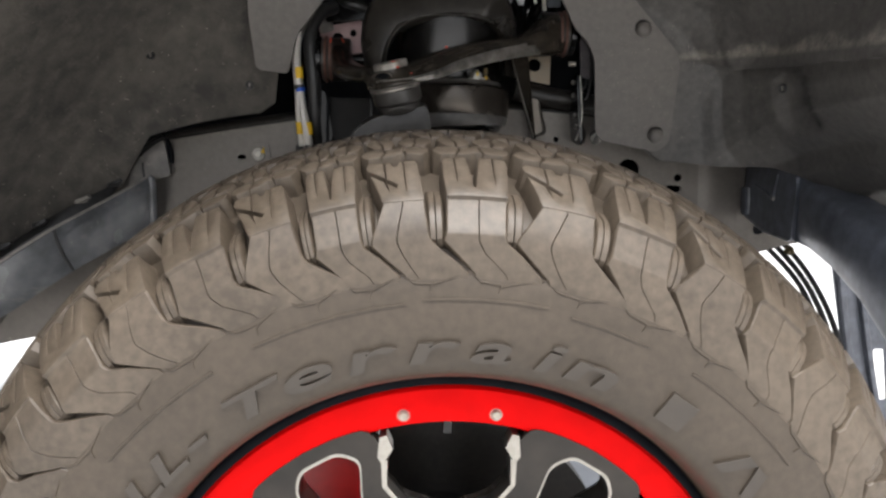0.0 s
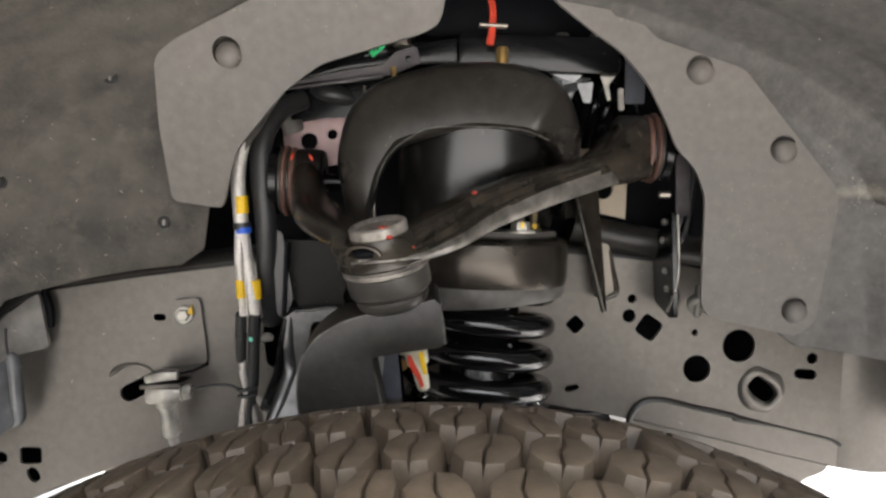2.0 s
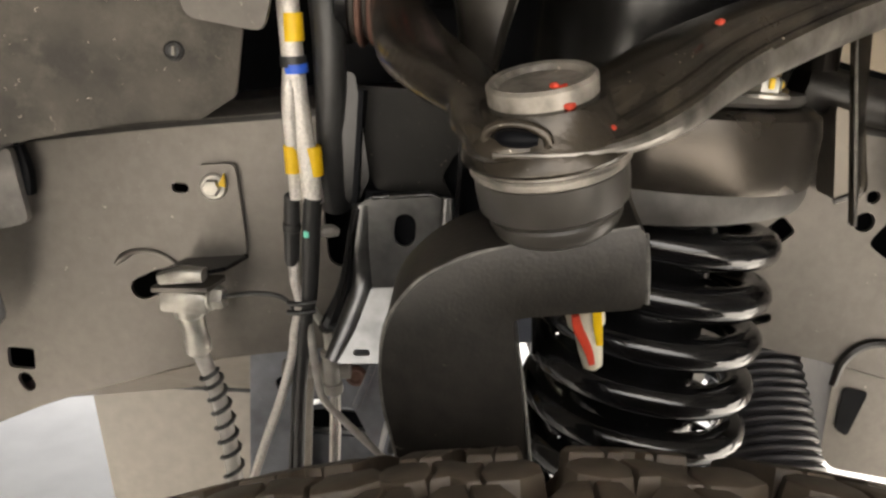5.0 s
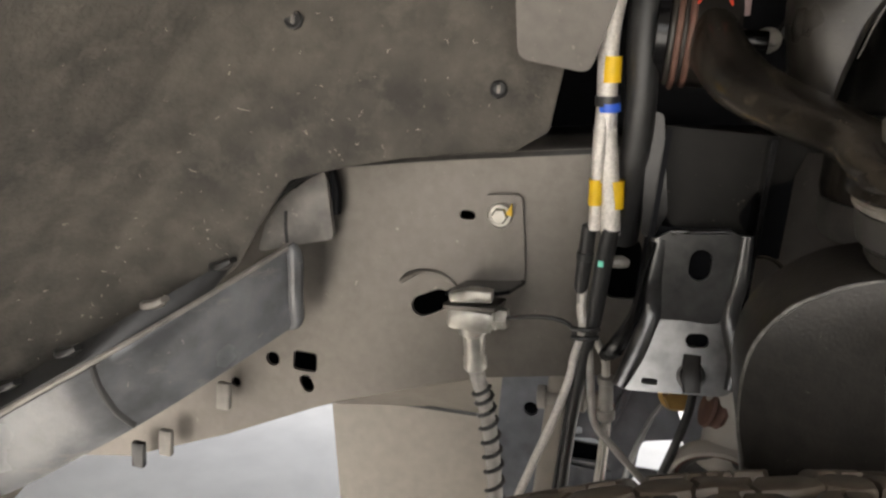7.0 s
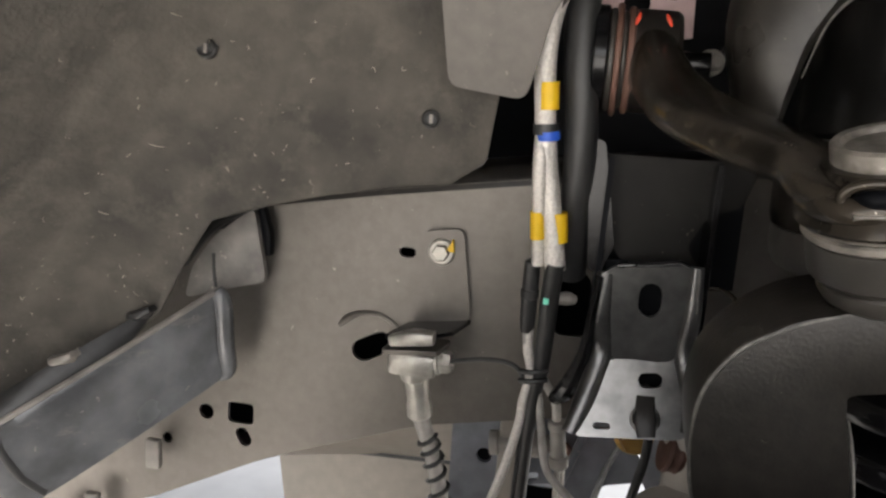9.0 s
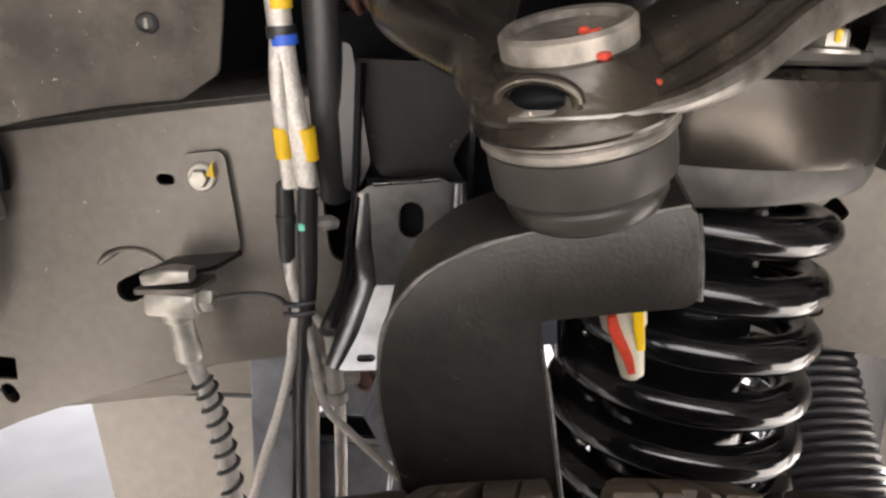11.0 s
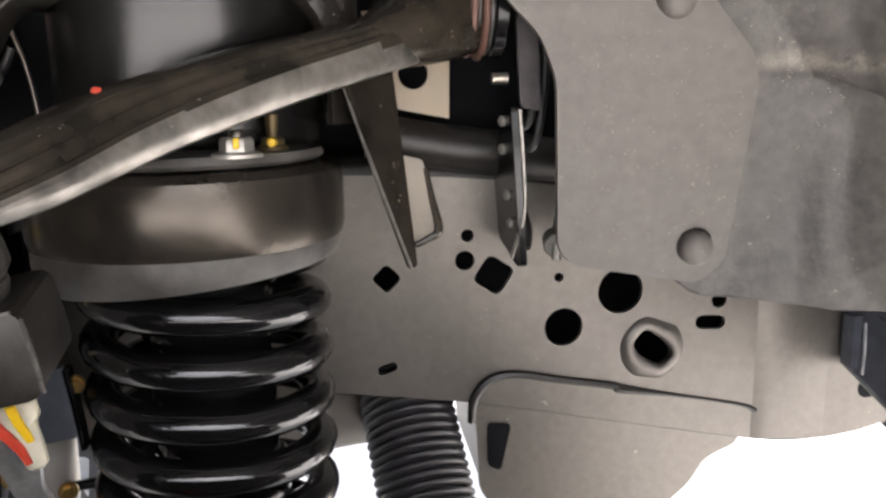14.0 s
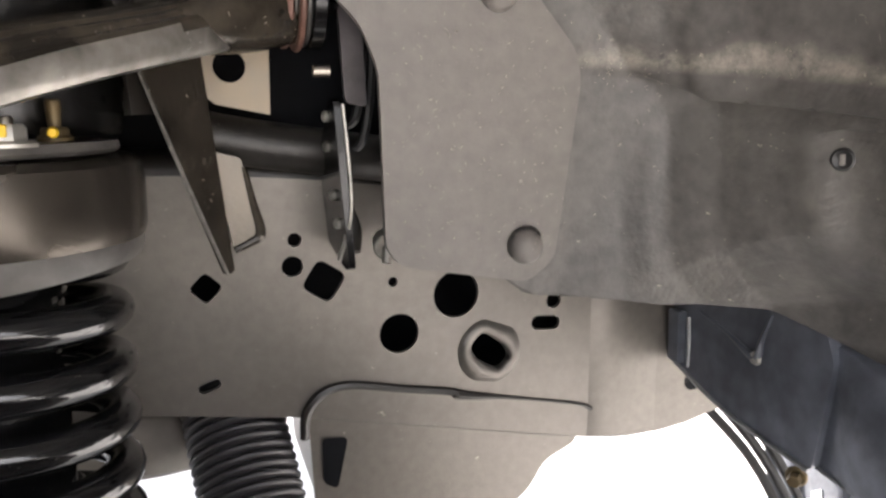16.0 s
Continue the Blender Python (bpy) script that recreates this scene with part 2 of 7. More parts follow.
ZINC = mat("zinc_fitting", (0.36, 0.345, 0.31), 0.42, 0.6, grain=90, amount=0.4, bump=0.1)
WHITEP = mat("pale_nut_paint", (0.62, 0.58, 0.45), 0.5, 0.2, grain=90, amount=0.25, bump=0.1)
BRASS = mat("brass_fitting", (0.55, 0.36, 0.13), 0.32, 0.9, grain=90, bump=0.05)
OLDBRASS = mat("dulled_brass", (0.20, 0.135, 0.055), 0.5, 0.6, tint=(0.10, 0.075, 0.04), grain=160, bump=0.15, blotch=60)
IVORY = mat("pale_rod_paint", (0.66, 0.62, 0.56), 0.42, 0.1, tint=(0.5, 0.46, 0.41), grain=110, amount=0.2, bump=0.06, blotch=30)
ALLOY = mat("cast_alloy", (0.52, 0.52, 0.515), 0.4, 0.45, tint=(0.66, 0.66, 0.65), grain=120, bump=0.15, blotch=40)
BELLOWS = mat("bellows_rubber", (0.033, 0.032, 0.034), 0.42, grain=80, bump=0.04)
RUST = mat("brown_bush_washer", (0.115, 0.052, 0.036), 0.6, 0.0, tint=(0.17, 0.09, 0.068), grain=110, bump=0.12)
TAN = mat("tan_plate_steel", (0.27, 0.215, 0.145), 0.42, 0.25, tint=(0.21, 0.175, 0.13), grain=80, amount=0.15, bump=0.06, blotch=20)
PINK = mat("bare_tower_steel", (0.36, 0.255, 0.25), 0.42, 0.4, grain=70, amount=0.18, bump=0.06)
CHROME = mat("bright_bracket_steel", (0.20, 0.205, 0.21), 0.45, 0.5, tint=(0.34, 0.345, 0.35), grain=60, bump=0.25)
PANEL = mat("beige_skid_panel", (0.2, 0.18, 0.155), 0.5, grain=80, amount=0.12, bump=0.06)
CHANNEL = mat("bare_channel_steel", (0.21, 0.180, 0.145), 0.35, 0.45, tint=(0.13, 0.115, 0.096), grain=80, bump=0.1, blotch=40)
GROUND = mat("pale_concrete", (0.62, 0.61, 0.59), 0.8, grain=9, amount=0.1, bump=0.2, bump_scale=80, blotch=1.2)
BODY = mat("grey_body_paint", (0.2, 0.2, 0.21), 0.3, grain=20, amount=0.05, bump=0.01, coat=0.5)
# neck black, darkened further to paint in the arm's shade
NECK = mat("neck_black_with_shade", (0.008, 0.0072, 0.0062), 0.45, spec=0.16, grain=50, bump=0.1, flecks=(0.14, 0.125, 0.1), fleck_scale=240, fleck_at=0.725)
# bay black; also stands in for shade in holes, gaps and recesses
BAYDARK = mat("bay_and_shade_black", (0.005, 0.0055, 0.007), 0.5, spec=0.06, grain=30, bump=0.1)


# ---------------------------------------------------------------- builders
def link(bm, name, material, smooth=30.0):
    bmesh.ops.recalc_face_normals(bm, faces=bm.faces)
    me = bpy.data.meshes.new(name)
    for f in bm.faces:
        f.smooth = smooth > 0
    for e in bm.edges:
        if len(e.link_faces) == 2 and e.calc_face_angle(0) > radians(smooth):
            e.smooth = False
    bm.to_mesh(me)
    bm.free()
    me.materials.append(material)
    return me


def part(name, bm, material, parent, label="", smooth=30.0):
    """Links a bmesh as one mesh under a thing or a part; its points are in the world's metres."""
    ob = new(name, link(bm, name, material, smooth))
    ob.parent = parent
    base = Vector()
    p = parent
    while p:
        base += p.location
        p = p.parent
    ob.data.transform(Matrix.Translation(-base))
    return tagged(ob, label)


def thing(name, base, label, category, group="", kind=""):
    ob = new(name)
    ob.location = base
    ob.empty_display_size = 0.02
    return tagged(ob, label, category, group, kind)


def solo(name, bm, material, label, category, group="", kind="", smooth=30.0):
    return tagged(new(name, link(bm, name, material, smooth)), label, category, group, kind)


def curve_through(points, steps=6):
    """Points on a smooth line through those given (tuples of any length)."""
    pts = [np.array(p, float) for p in points]
    ext = [2 * pts[0] - pts[1]] + pts + [2 * pts[-1] - pts[-2]]
    out = []
    for a, b, c, d in zip(ext, ext[1:], ext[2:], ext[3:]):
        for k in range(steps):
            t = k / steps
            out.append(0.5 * (2 * b + (c - a) * t + (2 * a - 5 * b + 4 * c - d) * t * t + (3 * b - a - 3 * c + d) * t ** 3))
    out.append(pts[-1])
    return out


def rings(bm, loops, closed=True, caps=True):
    """Skins loops of points one after another."""
    vs = [[bm.verts.new(p) for p in loop] for loop in loops]
    n = len(vs[0])
    for a, b in zip(vs, vs[1:]):
        for i in range(n if closed else n - 1):
            j = (i + 1) % n
            bm.faces.new((a[i], a[j], b[j], b[i]))
    if caps and closed:
        bm.faces.new(vs[0][::-1])
        bm.faces.new(vs[-1])
    return bm


def tube(bm, points, radius, sides=12, steps=6, caps=True):
    """A round bar along a smooth line; radius a number or one for each point given."""
    rad = radius if isinstance(radius, (list, tuple)) else [radius] * len(points)
    line = [[float(c) for c in p] for p in curve_through([(*p, r) for p, r in zip(points, rad)], steps)]
    loops, ref = [], None
    for i, p in enumerate(line):
        d = (Vector(line[min(i + 1, len(line) - 1)][:3]) - Vector(line[max(i - 1, 0)][:3])).normalized()
        if ref is None:
            ref = d.orthogonal().normalized()
        ref = (ref - d * ref.dot(d)).normalized()
        side = d.cross(ref)
        loops.append([Vector(p[:3]) + p[3] * (math.cos(a) * ref + math.sin(a) * side) for a in (2 * math.pi * k / sides for k in range(sides))])
    return rings(bm, loops, caps=caps)


def bar(bm, rows, steps=5, power=4.0, sides=16, up=(0, 0, 1)):
    """A forged arm: rows of (x, y, z, width, height), a rounded oblong section along a smooth line."""
    line = [[float(c) for c in p] for p in curve_through(rows, steps)]
    loops = []
    for i, p in enumerate(line):
        d = (Vector(line[min(i + 1, len(line) - 1)][:3]) - Vector(line[max(i - 1, 0)][:3])).normalized()
        side = d.cross(Vector(up)).normalized()
        top = side.cross(d)
        loop = []
        for k in range(sides):
            a = 2 * math.pi * (k + 0.5) / sides
            c, s = math.cos(a), math.sin(a)
            e = 2 / power
            loop.append(Vector(p[:3]) + side * (p[3] / 2 * math.copysign(abs(c) ** e, c)) + top * (p[4] / 2 * math.copysign(abs(s) ** e, s)))
        loops.append(loop)
    return rings(bm, loops)


def forged(bm, rows, section, steps=6, up=(0, 0, 1)):
    """An arm with its own section: rows of (x, y, z, width, height); section: (side, up) in fractions."""
    line = [[float(c) for c in p] for p in curve_through(rows, steps)]
    loops = []
    for i, p in enumerate(line):
        d = (Vector(line[min(i + 1, len(line) - 1)][:3]) - Vector(line[max(i - 1, 0)][:3])).normalized()
        side = d.cross(Vector(up)).normalized()
        top = side.cross(d)
        loops.append([Vector(p[:3]) + side * (p[3] * a) + top * (p[4] * b) for a, b in (section(i / (len(line) - 1)) if callable(section) else section)])
    return rings(bm, loops)


def lathe(bm, profile, m, sides=48, caps=True):
    """Turns (radius, height) rows about the local z axis of the pose m."""
    return rings(bm, [[m @ Vector((r * math.cos(2 * math.pi * k / sides), r * math.sin(2 * math.pi * k / sides), h)) for k in range(sides)]
                      for r, h in profile], caps=caps)


def box(bm, x0, x1, y0, y1, z0, z1, bevel=0.0, m=None):
    r = bmesh.ops.create_cube(bm, size=1.0, matrix=Matrix.Translation(((x0 + x1) / 2, (y0 + y1) / 2, (z0 + z1) / 2)) @ Matrix.Diagonal((x1 - x0, y1 - y0, z1 - z0, 1)))
    if bevel:
        es = list({e for v in r["verts"] for e in v.link_edges})
        r = bmesh.ops.bevel(bm, geom=es, offset=bevel, segments=2, profile=0.5, affect="EDGES")
    if m is not None:
        bmesh.ops.transform(bm, matrix=m, verts=list({v for v in r["verts"]}))
    return bm


def rounded(points, radius, seg=4):
    """The outline with its corners rounded off."""
    out, n = [], len(points)
    for i in range(n):
        p, a, b = (Vector(points[k % n]).to_2d() if len(points[0]) == 2 else Vector(points[k % n]) for k in (i, i - 1, i + 1))
        da, db = a - p, b - p
        r = min(radius, da.length * 0.45, db.length * 0.45)
        s, e = p + da.normalized() * r, p + db.normalized() * r
        for k in range(seg + 1):
            t = k / seg
            out.append((1 - t) ** 2 * s + 2 * t * (1 - t) * p + t * t * e)
    return [tuple(q) for q in out]


def circle(cx, cz, r, n=20, squash=1.0):
    return [(cx + r * math.cos(2 * math.pi * k / n), cz + squash * r * math.sin(2 * math.pi * k / n)) for k in range(n)]


def slot(cx, cz, length, width, turn=0.0, n=7):
    """A round-ended slot."""
    a, out = radians(turn), []
    for end in (1, -1):
        for k in range(n):
            t = -math.pi / 2 + math.pi * k / (n - 1)
            x, z = (length - width) / 2 + width / 2 * math.cos(t), width / 2 * math.sin(t)
            x, z = (x, z) if end == 1 else (-x, -z)
            out.append((cx + x * math.cos(a) - z * math.sin(a), cz + x * math.sin(a) + z * math.cos(a)))
    return out


def diamond(cx, cz, a, turn):
    c = [(cx + a * math.cos(radians(turn + 90 * k)), cz + a * math.sin(radians(turn + 90 * k))) for k in range(4)]
    return rounded(c, a * 0.35, 3)


def plate(outline, holes, place, thick, bm=None):
    """A flat sheet with holes: outline and holes as (a, b), place(a, b, depth) gives the point; the sheet goes from depth 0 to thick."""
    bm = bm or bmesh.new()
    edges = []
    for loop in (outline, *holes):
        vs = [bm.verts.new(place(a, b, 0.0)) for a, b in loop]
        edges += [bm.edges.new((vs[i], vs[(i + 1) % len(vs)])) for i in range(len(vs))]
    got = bmesh.ops.triangle_fill(bm, use_beauty=True, use_dissolve=False, edges=edges)
    faces = [g for g in got["geom"] if isinstance(g, bmesh.types.BMFace)]
    p0, p1 = Vector(place(0, 0, 0.0)), Vector(place(0, 0, thick))
    ext = bmesh.ops.extrude_face_region(bm, geom=faces)
    bmesh.ops.translate(bm, vec=p1 - p0, verts=[g for g in ext["geom"] if isinstance(g, bmesh.types.BMVert)])
    return bm


def facing(y, lean=0.0, z0=0.0):
    """Places (x, z) of a sheet that faces outwards, at y; lean: how far y falls for each metre up."""
    return lambda x, z, d: (x, y + d - lean * (z - z0), z)


def hexnut(bm, m, r, h, flange=0.0):
    if flange:
        lathe(bm, [(flange, 0), (flange, 0.0015), (flange * 0.85, 0.0025)], m, 24)
    lathe(bm, [(r * 0.97, 0.001), (r, h * 0.15), (r, h * 0.8), (r * 0.85, h)], m, 6)
    return bm


def toward(place, d):
    """A pose at place with its z axis along d."""
    return Matrix.Translation(place) @ Vector(d).to_track_quat("Z", "Y").to_matrix().to_4x4()


OUT = (0, -1, 0)


# ---------------------------------------------------------------- setting
HUB = Vector((0.078, 0.692, 0.44))

bm = bmesh.new()
for k in range(24):
    for j in range(24):
        x0, y0 = -48 + 4 * k, -48 + 4 * j
        bm.faces.new([bm.verts.new(p) for p in ((x0, y0, -0.008), (x0 + 4, y0, -0.008), (x0 + 4, y0 + 4, -0.008), (x0, y0 + 4, -0.008))])
bmesh.ops.remove_doubles(bm, verts=bm.verts, dist=1e-4)
far = [(-3000, -3000), (3000, -3000), (3000, 3000), (-3000, 3000)]
near = [(-48, -48), (48, -48), (48, 48), (-48, 48)]
for i in range(4):
    j = (i + 1) % 4
    bm.faces.new([bm.verts.new((*p, -0.008)) for p in (far[i], far[j], near[j], near[i])])
solo("ground", bm, GROUND, "pale sunlit concrete ground under the truck", "ground", kind="structure")

# unseen closing shell of the truck, added to hold back sky light: outer wing with its arch, bonnet, far wing, bulkhead
# and nose
shell = thing("truck_shell", (0.1, 1.5, 0.5), "grey painted truck wings and bonnet closing the engine bay", "truck body", kind="structure")
arch = [(HUB.x + 0.76 * math.sin(radians(a)), HUB.z + 0.80 * math.cos(radians(a))) for a in range(-84, 69, 4)]
wing = [(-1.1, 0.5), (-1.1, 1.36), (1.15, 1.36), (1.15, 0.72)] + [(x, z) for x, z in reversed(arch)]
part("wing", plate(wing, [], facing(0.42), 0.006), BODY, shell)
part("bonnet", box(bmesh.new(), -1.1, 1.15, 0.42, 2.45, 1.36, 1.37), BODY, shell)
part("bulkhead", box(bmesh.new(), -1.11, -1.1, 0.42, 2.45, 0.5, 1.37), BAYDARK, shell)
# unseen nose, cut short below to let light in from the front
part("nose", box(bmesh.new(), 1.15, 1.16, 0.42, 2.45, 0.72, 1.37), BAYDARK, shell)
part("far_wing", box(bmesh.new(), -1.1, 1.15, 2.44, 2.45, 0.9, 1.37), BODY, shell)
# unseen cab, added to block light from the rear
part("cab", box(bmesh.new(), -4.6, -1.12, 0.40, 2.47, 0.40, 1.85, 0.06), BODY, shell)
part("engine_block", box(bmesh.new(), -0.9, 0.95, 1.42, 2.1, 0.78, 1.28, 0.05), BAYDARK, shell)

# wheel liner: one moulded felt bowl round the tyre
RB = [(-85, 0.60), (-60, 0.645), (-42, 0.678), (-30, 0.715), (-10, 0.765), (0, 0.775), (20, 0.77), (30, 0.765), (36, 0.735), (38, 0.706), (40, 0.680), (42, 0.665), (45, 0.662), (47, 0.665), (49, 0.650), (52, 0.650), (55, 0.668), (65, 0.67), (85, 0.64)]
RIM = [(-85, 0.585), (-71, 0.60), (-57, 0.575), (-46, 0.570), (-39, 0.592), (-31, 0.564), (-25, 0.544), (-22.5, 0.549), (-20.5, 0.585), (-15, 0.63), (-6, 0.725),
       (10, 0.725), (18, 0.66), (26, 0.575), (33, 0.54), (36, 0.539), (37, 0.543), (40.8, 0.568), (43.1, 0.584), (45, 0.603), (47.2, 0.626), (48.8, 0.630), (51, 0.636), (54.6, 0.653), (65, 0.655), (85, 0.62)]
BOWL = [(0.70, 1.05), (0.78, 1.043), (0.86, 1.03), (0.91, 1.014), (0.945, 0.99), (0.97, 0.955), (0.985, 0.91), (0.995, 0.85), (1.0, 0.74), (1.01, 0.6), (1.02, 0.43)]


def along(table, x):
    return float(np.interp(x, [a for a, _ in table], [b for _, b in table]))


def liner_depth(x, z):
    """How deep the liner lies behind the point (x, z)."""
    r, a = math.hypot(x - HUB.x, z - HUB.z), math.degrees(math.atan2(x - HUB.x, z - HUB.z))
    return along(BOWL, r / along(RB, a))



def ease(q):
    q = min(1.0, max(0.0, q))
    return q * q * (3 - 2 * q)


def liner_loop(a):
    rb = along(RB, a)
    s0 = min(along(RIM, a) / rb, 0.985)
    loop = []
    for i in range(91):
        s = s0 + (1.02 - s0) * i / 90
        r = rb * s
        wob = 0.004 * noise.noise((a * 0.05, s * 9, 1.0)) + 0.0015 * noise.noise((a * 0.4, s * 40, 4.0))
        # the moulded ledge across the front half
        px, pz = HUB.x + r * math.sin(radians(a)), HUB.z + r * math.cos(radians(a))
        py = along(BOWL, s)
        over = pz - (1.003 + 0.10 * (py - 0.875))
        if 20 < a < 62 and py < 1.03:
            r -= 0.026 * min(1.0, (1.03 - py) / 0.05) * (1 - ease(over / 0.06) if over > 0 else ease(1 + over / 0.016))
            r += 0.012 * ease((0.934 - py) / 0.010) * ease((py - 0.872) / 0.008) * ease((0.976 - pz) / 0.006) * ease((pz - 0.900) / 0.03)
        loop.append((HUB.x + r * math.sin(radians(a)), along(BOWL, s) + wob, HUB.z + r * math.cos(radians(a))))
    return loop


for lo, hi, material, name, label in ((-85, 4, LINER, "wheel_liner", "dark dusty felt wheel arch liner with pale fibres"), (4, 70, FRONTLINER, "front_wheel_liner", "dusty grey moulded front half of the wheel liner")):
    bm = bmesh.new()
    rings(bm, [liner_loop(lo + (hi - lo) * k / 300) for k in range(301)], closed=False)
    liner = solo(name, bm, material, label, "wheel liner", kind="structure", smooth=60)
    sol = liner.modifiers.new("thick", "SOLIDIFY")
    sol.thickness, sol.offset = 0.004, 1.0

# pale fibres and grit caught in the felt, along the moulded ledge and on the shield
def fibre(bm, at, size, thick, rnd):
    turn, bend = rnd.uniform(0, 6.28), rnd.uniform(-1.2, 1.2)
    tube(bm, [(at[0] + size * q * math.cos(turn + bend * q), at[1] + 0.0006 * abs(q), at[2] + size * q * math.sin(turn + bend * q)) for q in (-1, 0, 1)], [thick * 0.4, thick, thick * 0.4], 4, 2)


rnd = random.Random(7)
bm = bmesh.new()
for k in range(40):
    a = rnd.uniform(-58, -24) if k % 8 else rnd.uniform(30, 44)
    rb = along(RB, a)
    lo = along(RIM, a) / rb
    s = lo + 0.01 + (0.962 - lo) * rnd.random()
    turn, size = rnd.uniform(0, 6.28), rnd.uniform(0.0007, 0.0022) * (1.0 if rnd.random() < 0.9 else 1.6)
    pts = []
    bend = rnd.uniform(-1.2, 1.2)
    for q in (-1, 0, 1):
        x = HUB.x + rb * s * math.sin(radians(a)) + size * q * math.cos(turn + bend * q)
        z = HUB.z + rb * s * math.cos(radians(a)) + size * q * math.sin(turn + bend * q)
        pts.append((x, liner_depth(x, z) - 0.0055 + 0.0012 * abs(q), z))
    tube(bm, pts, [0.00015, rnd.uniform(0.0002, 0.0005), 0.00015], 4, 2)
for k in range(300):
    a = 30.5 + 15.5 * rnd.random() ** 0.8
    q = liner_loop(a)
    aim = 1.000 + 0.10 * 0.07 + rnd.gauss(0, 0.0065)
    i = min(range(91), key=lambda i: abs(q[i][2] - aim) + (9 if q[i][1] < 0.80 else 0))
    if abs(q[i][2] - aim) > 0.004:
        continue
    i, w = min(i, 89), rnd.random()
    q = [tuple(c0 + (c1 - c0) * w for c0, c1 in zip(q[i], q[i + 1]))] * 91
    fibre(bm, (q[i][0] - 0.0014, q[i][1] - 0.0012, q[i][2]), rnd.uniform(0.0004, 0.0012), rnd.uniform(0.00010, 0.00020), rnd)
for k in range(150):
    x, z = rnd.uniform(0.305, 0.405), rnd.uniform(0.90, 1.05)
    fibre(bm, (x, 1.0272 - 0.135 * (z - 0.908), z), rnd.uniform(0.0004, 0.0014), rnd.uniform(0.00012, 0.00024), rnd)
for k in range(60):
    a = rnd.uniform(-60, -26)
    q = liner_loop(a)
    i = rnd.randrange(4, 70)
    fibre(bm, (q[i][0] + 0.001, q[i][1] - 0.0012, q[i][2]), rnd.uniform(0.0005, 0.0016), rnd.uniform(0.00018, 0.0005), rnd)
solo("felt_fibres", bm, FIBRE, "pale fibres and grit caught on the liner and shield", "fibres", kind="stuff")

# frame rail: pressed outer web with its holes, folded flanges and inner web
rail = thing("frame_rail", (0.15, 1.15, 0.75), "satin grey pressed steel truck frame rail with round and square holes", "frame rail", kind="structure")
WEB = 1.110
top_line = [(-0.300, 0.902), (-0.25, 0.911), (-0.198, 0.920), (-0.107, 0.934), (-0.05, 0.943), (0.05, 0.951), (0.176, 0.953), (0.285, 0.947), (0.42, 0.93), (0.55, 0.915), (0.70, 0.905)]
low_line = [(0.70, 0.765), (0.64, 0.757), (0.606, 0.749), (0.57, 0.740), (0.537, 0.737), (0.48, 0.742), (0.27, 0.787), (0.163, 0.803), (0.05, 0.795), (-0.071, 0.772), (-0.173, 0.751), (-0.294, 0.706), (-0.302, 0.712)]
holes = [circle(0.375, 0.862, 0.0165, 24), circle(0.334, 0.838, 0.0138, 22), rounded([(0.384, 0.823), (0.394, 0.834), (0.411, 0.822), (0.416, 0.813), (0.407, 0.804), (0.391, 0.813)], 0.005),
         slot(0.444, 0.835, 0.023, 0.0105, -4), circle(0.450, 0.851, 0.0058, 14), diamond(0.284, 0.878, 0.0155, 12), diamond(0.211, 0.879, 0.0105, 0),
         circle(0.266, 0.906, 0.0045, 14), circle(0.264, 0.889, 0.0068, 16), circle(0.330, 0.874, 0.0034, 12), slot(0.210, 0.816, 0.014, 0.0065, 18),
         slot(-0.213, 0.805, 0.032, 0.0165, 28), slot(-0.191, 0.876, 0.012, 0.007, 0),
         rounded([(-0.094, 0.873), (-0.066, 0.876), (-0.060, 0.831), (-0.088, 0.829)], 0.01)]
part("outer_web", plate([(x, z) for x, z in top_line] + low_line, holes, facing(WEB), 0.004), FRAME, rail)
bm = bmesh.new()
loops = []
for x, z in curve_through(top_line, 4):
    loops.append([(x, WEB - 0.0005 + 0.014 * (1 - math.cos(a)), z + 0.014 * math.sin(a) - 0.004) for a in (radians(15 * k) for k in range(7))] + [(x, 1.21, z + 0.010)]
                 + [(x, 1.21, z + 0.006), (x, WEB + 0.016, z + 0.004), (x, WEB + 0.005, z - 0.006)])
rings(bm, loops)
# darker than the web: the top edge's shading is painted on
part("top_flange", bm, KNUCKLE, rail, "rounded upper flange with its shade painted dark", smooth=60)
bm = bmesh.new()
loops = [[(x, WEB + 0.0005, z + 0.004), (x, WEB + 0.004, z - 0.002), (x, WEB + 0.012, z - 0.004), (x, 1.21, z - 0.004), (x, 1.21, z), (x, WEB + 0.012, z)] for x, z in curve_through(low_line[::-1][1:], 4)]
rings(bm, loops)
part("bottom_flange", bm, FRAME, rail, smooth=50)
# inner web in plain black so the holes stay dark
part("inner_web", plate([(x, z + 0.005) for x, z in top_line] + [(x, z) for x, z in low_line], [], facing(1.205), 0.004), BAYDARK, rail)
# rear length of the rail, set a little behind the web's end
rear_holes = [rounded([(-0.327, 0.744), (-0.306, 0.744), (-0.306, 0.727), (-0.327, 0.727)], 0.004), circle(-0.345, 0.733, 0.0062, 14), slot(-0.314, 0.7165, 0.016, 0.011, -60), circle(-0.378, 0.706, 0.0045, 14)]
rear = [(-0.285, 0.885), (-0.27, 0.712), (-0.305, 0.697), (-0.387, 0.655), (-0.48, 0.615), (-0.95, 0.52), (-0.95, 0.72), (-0.55, 0.79), (-0.40, 0.865)]
part("rear_web", plate(rear, rear_holes, facing(WEB + 0.008), 0.004), FRAME, rail)
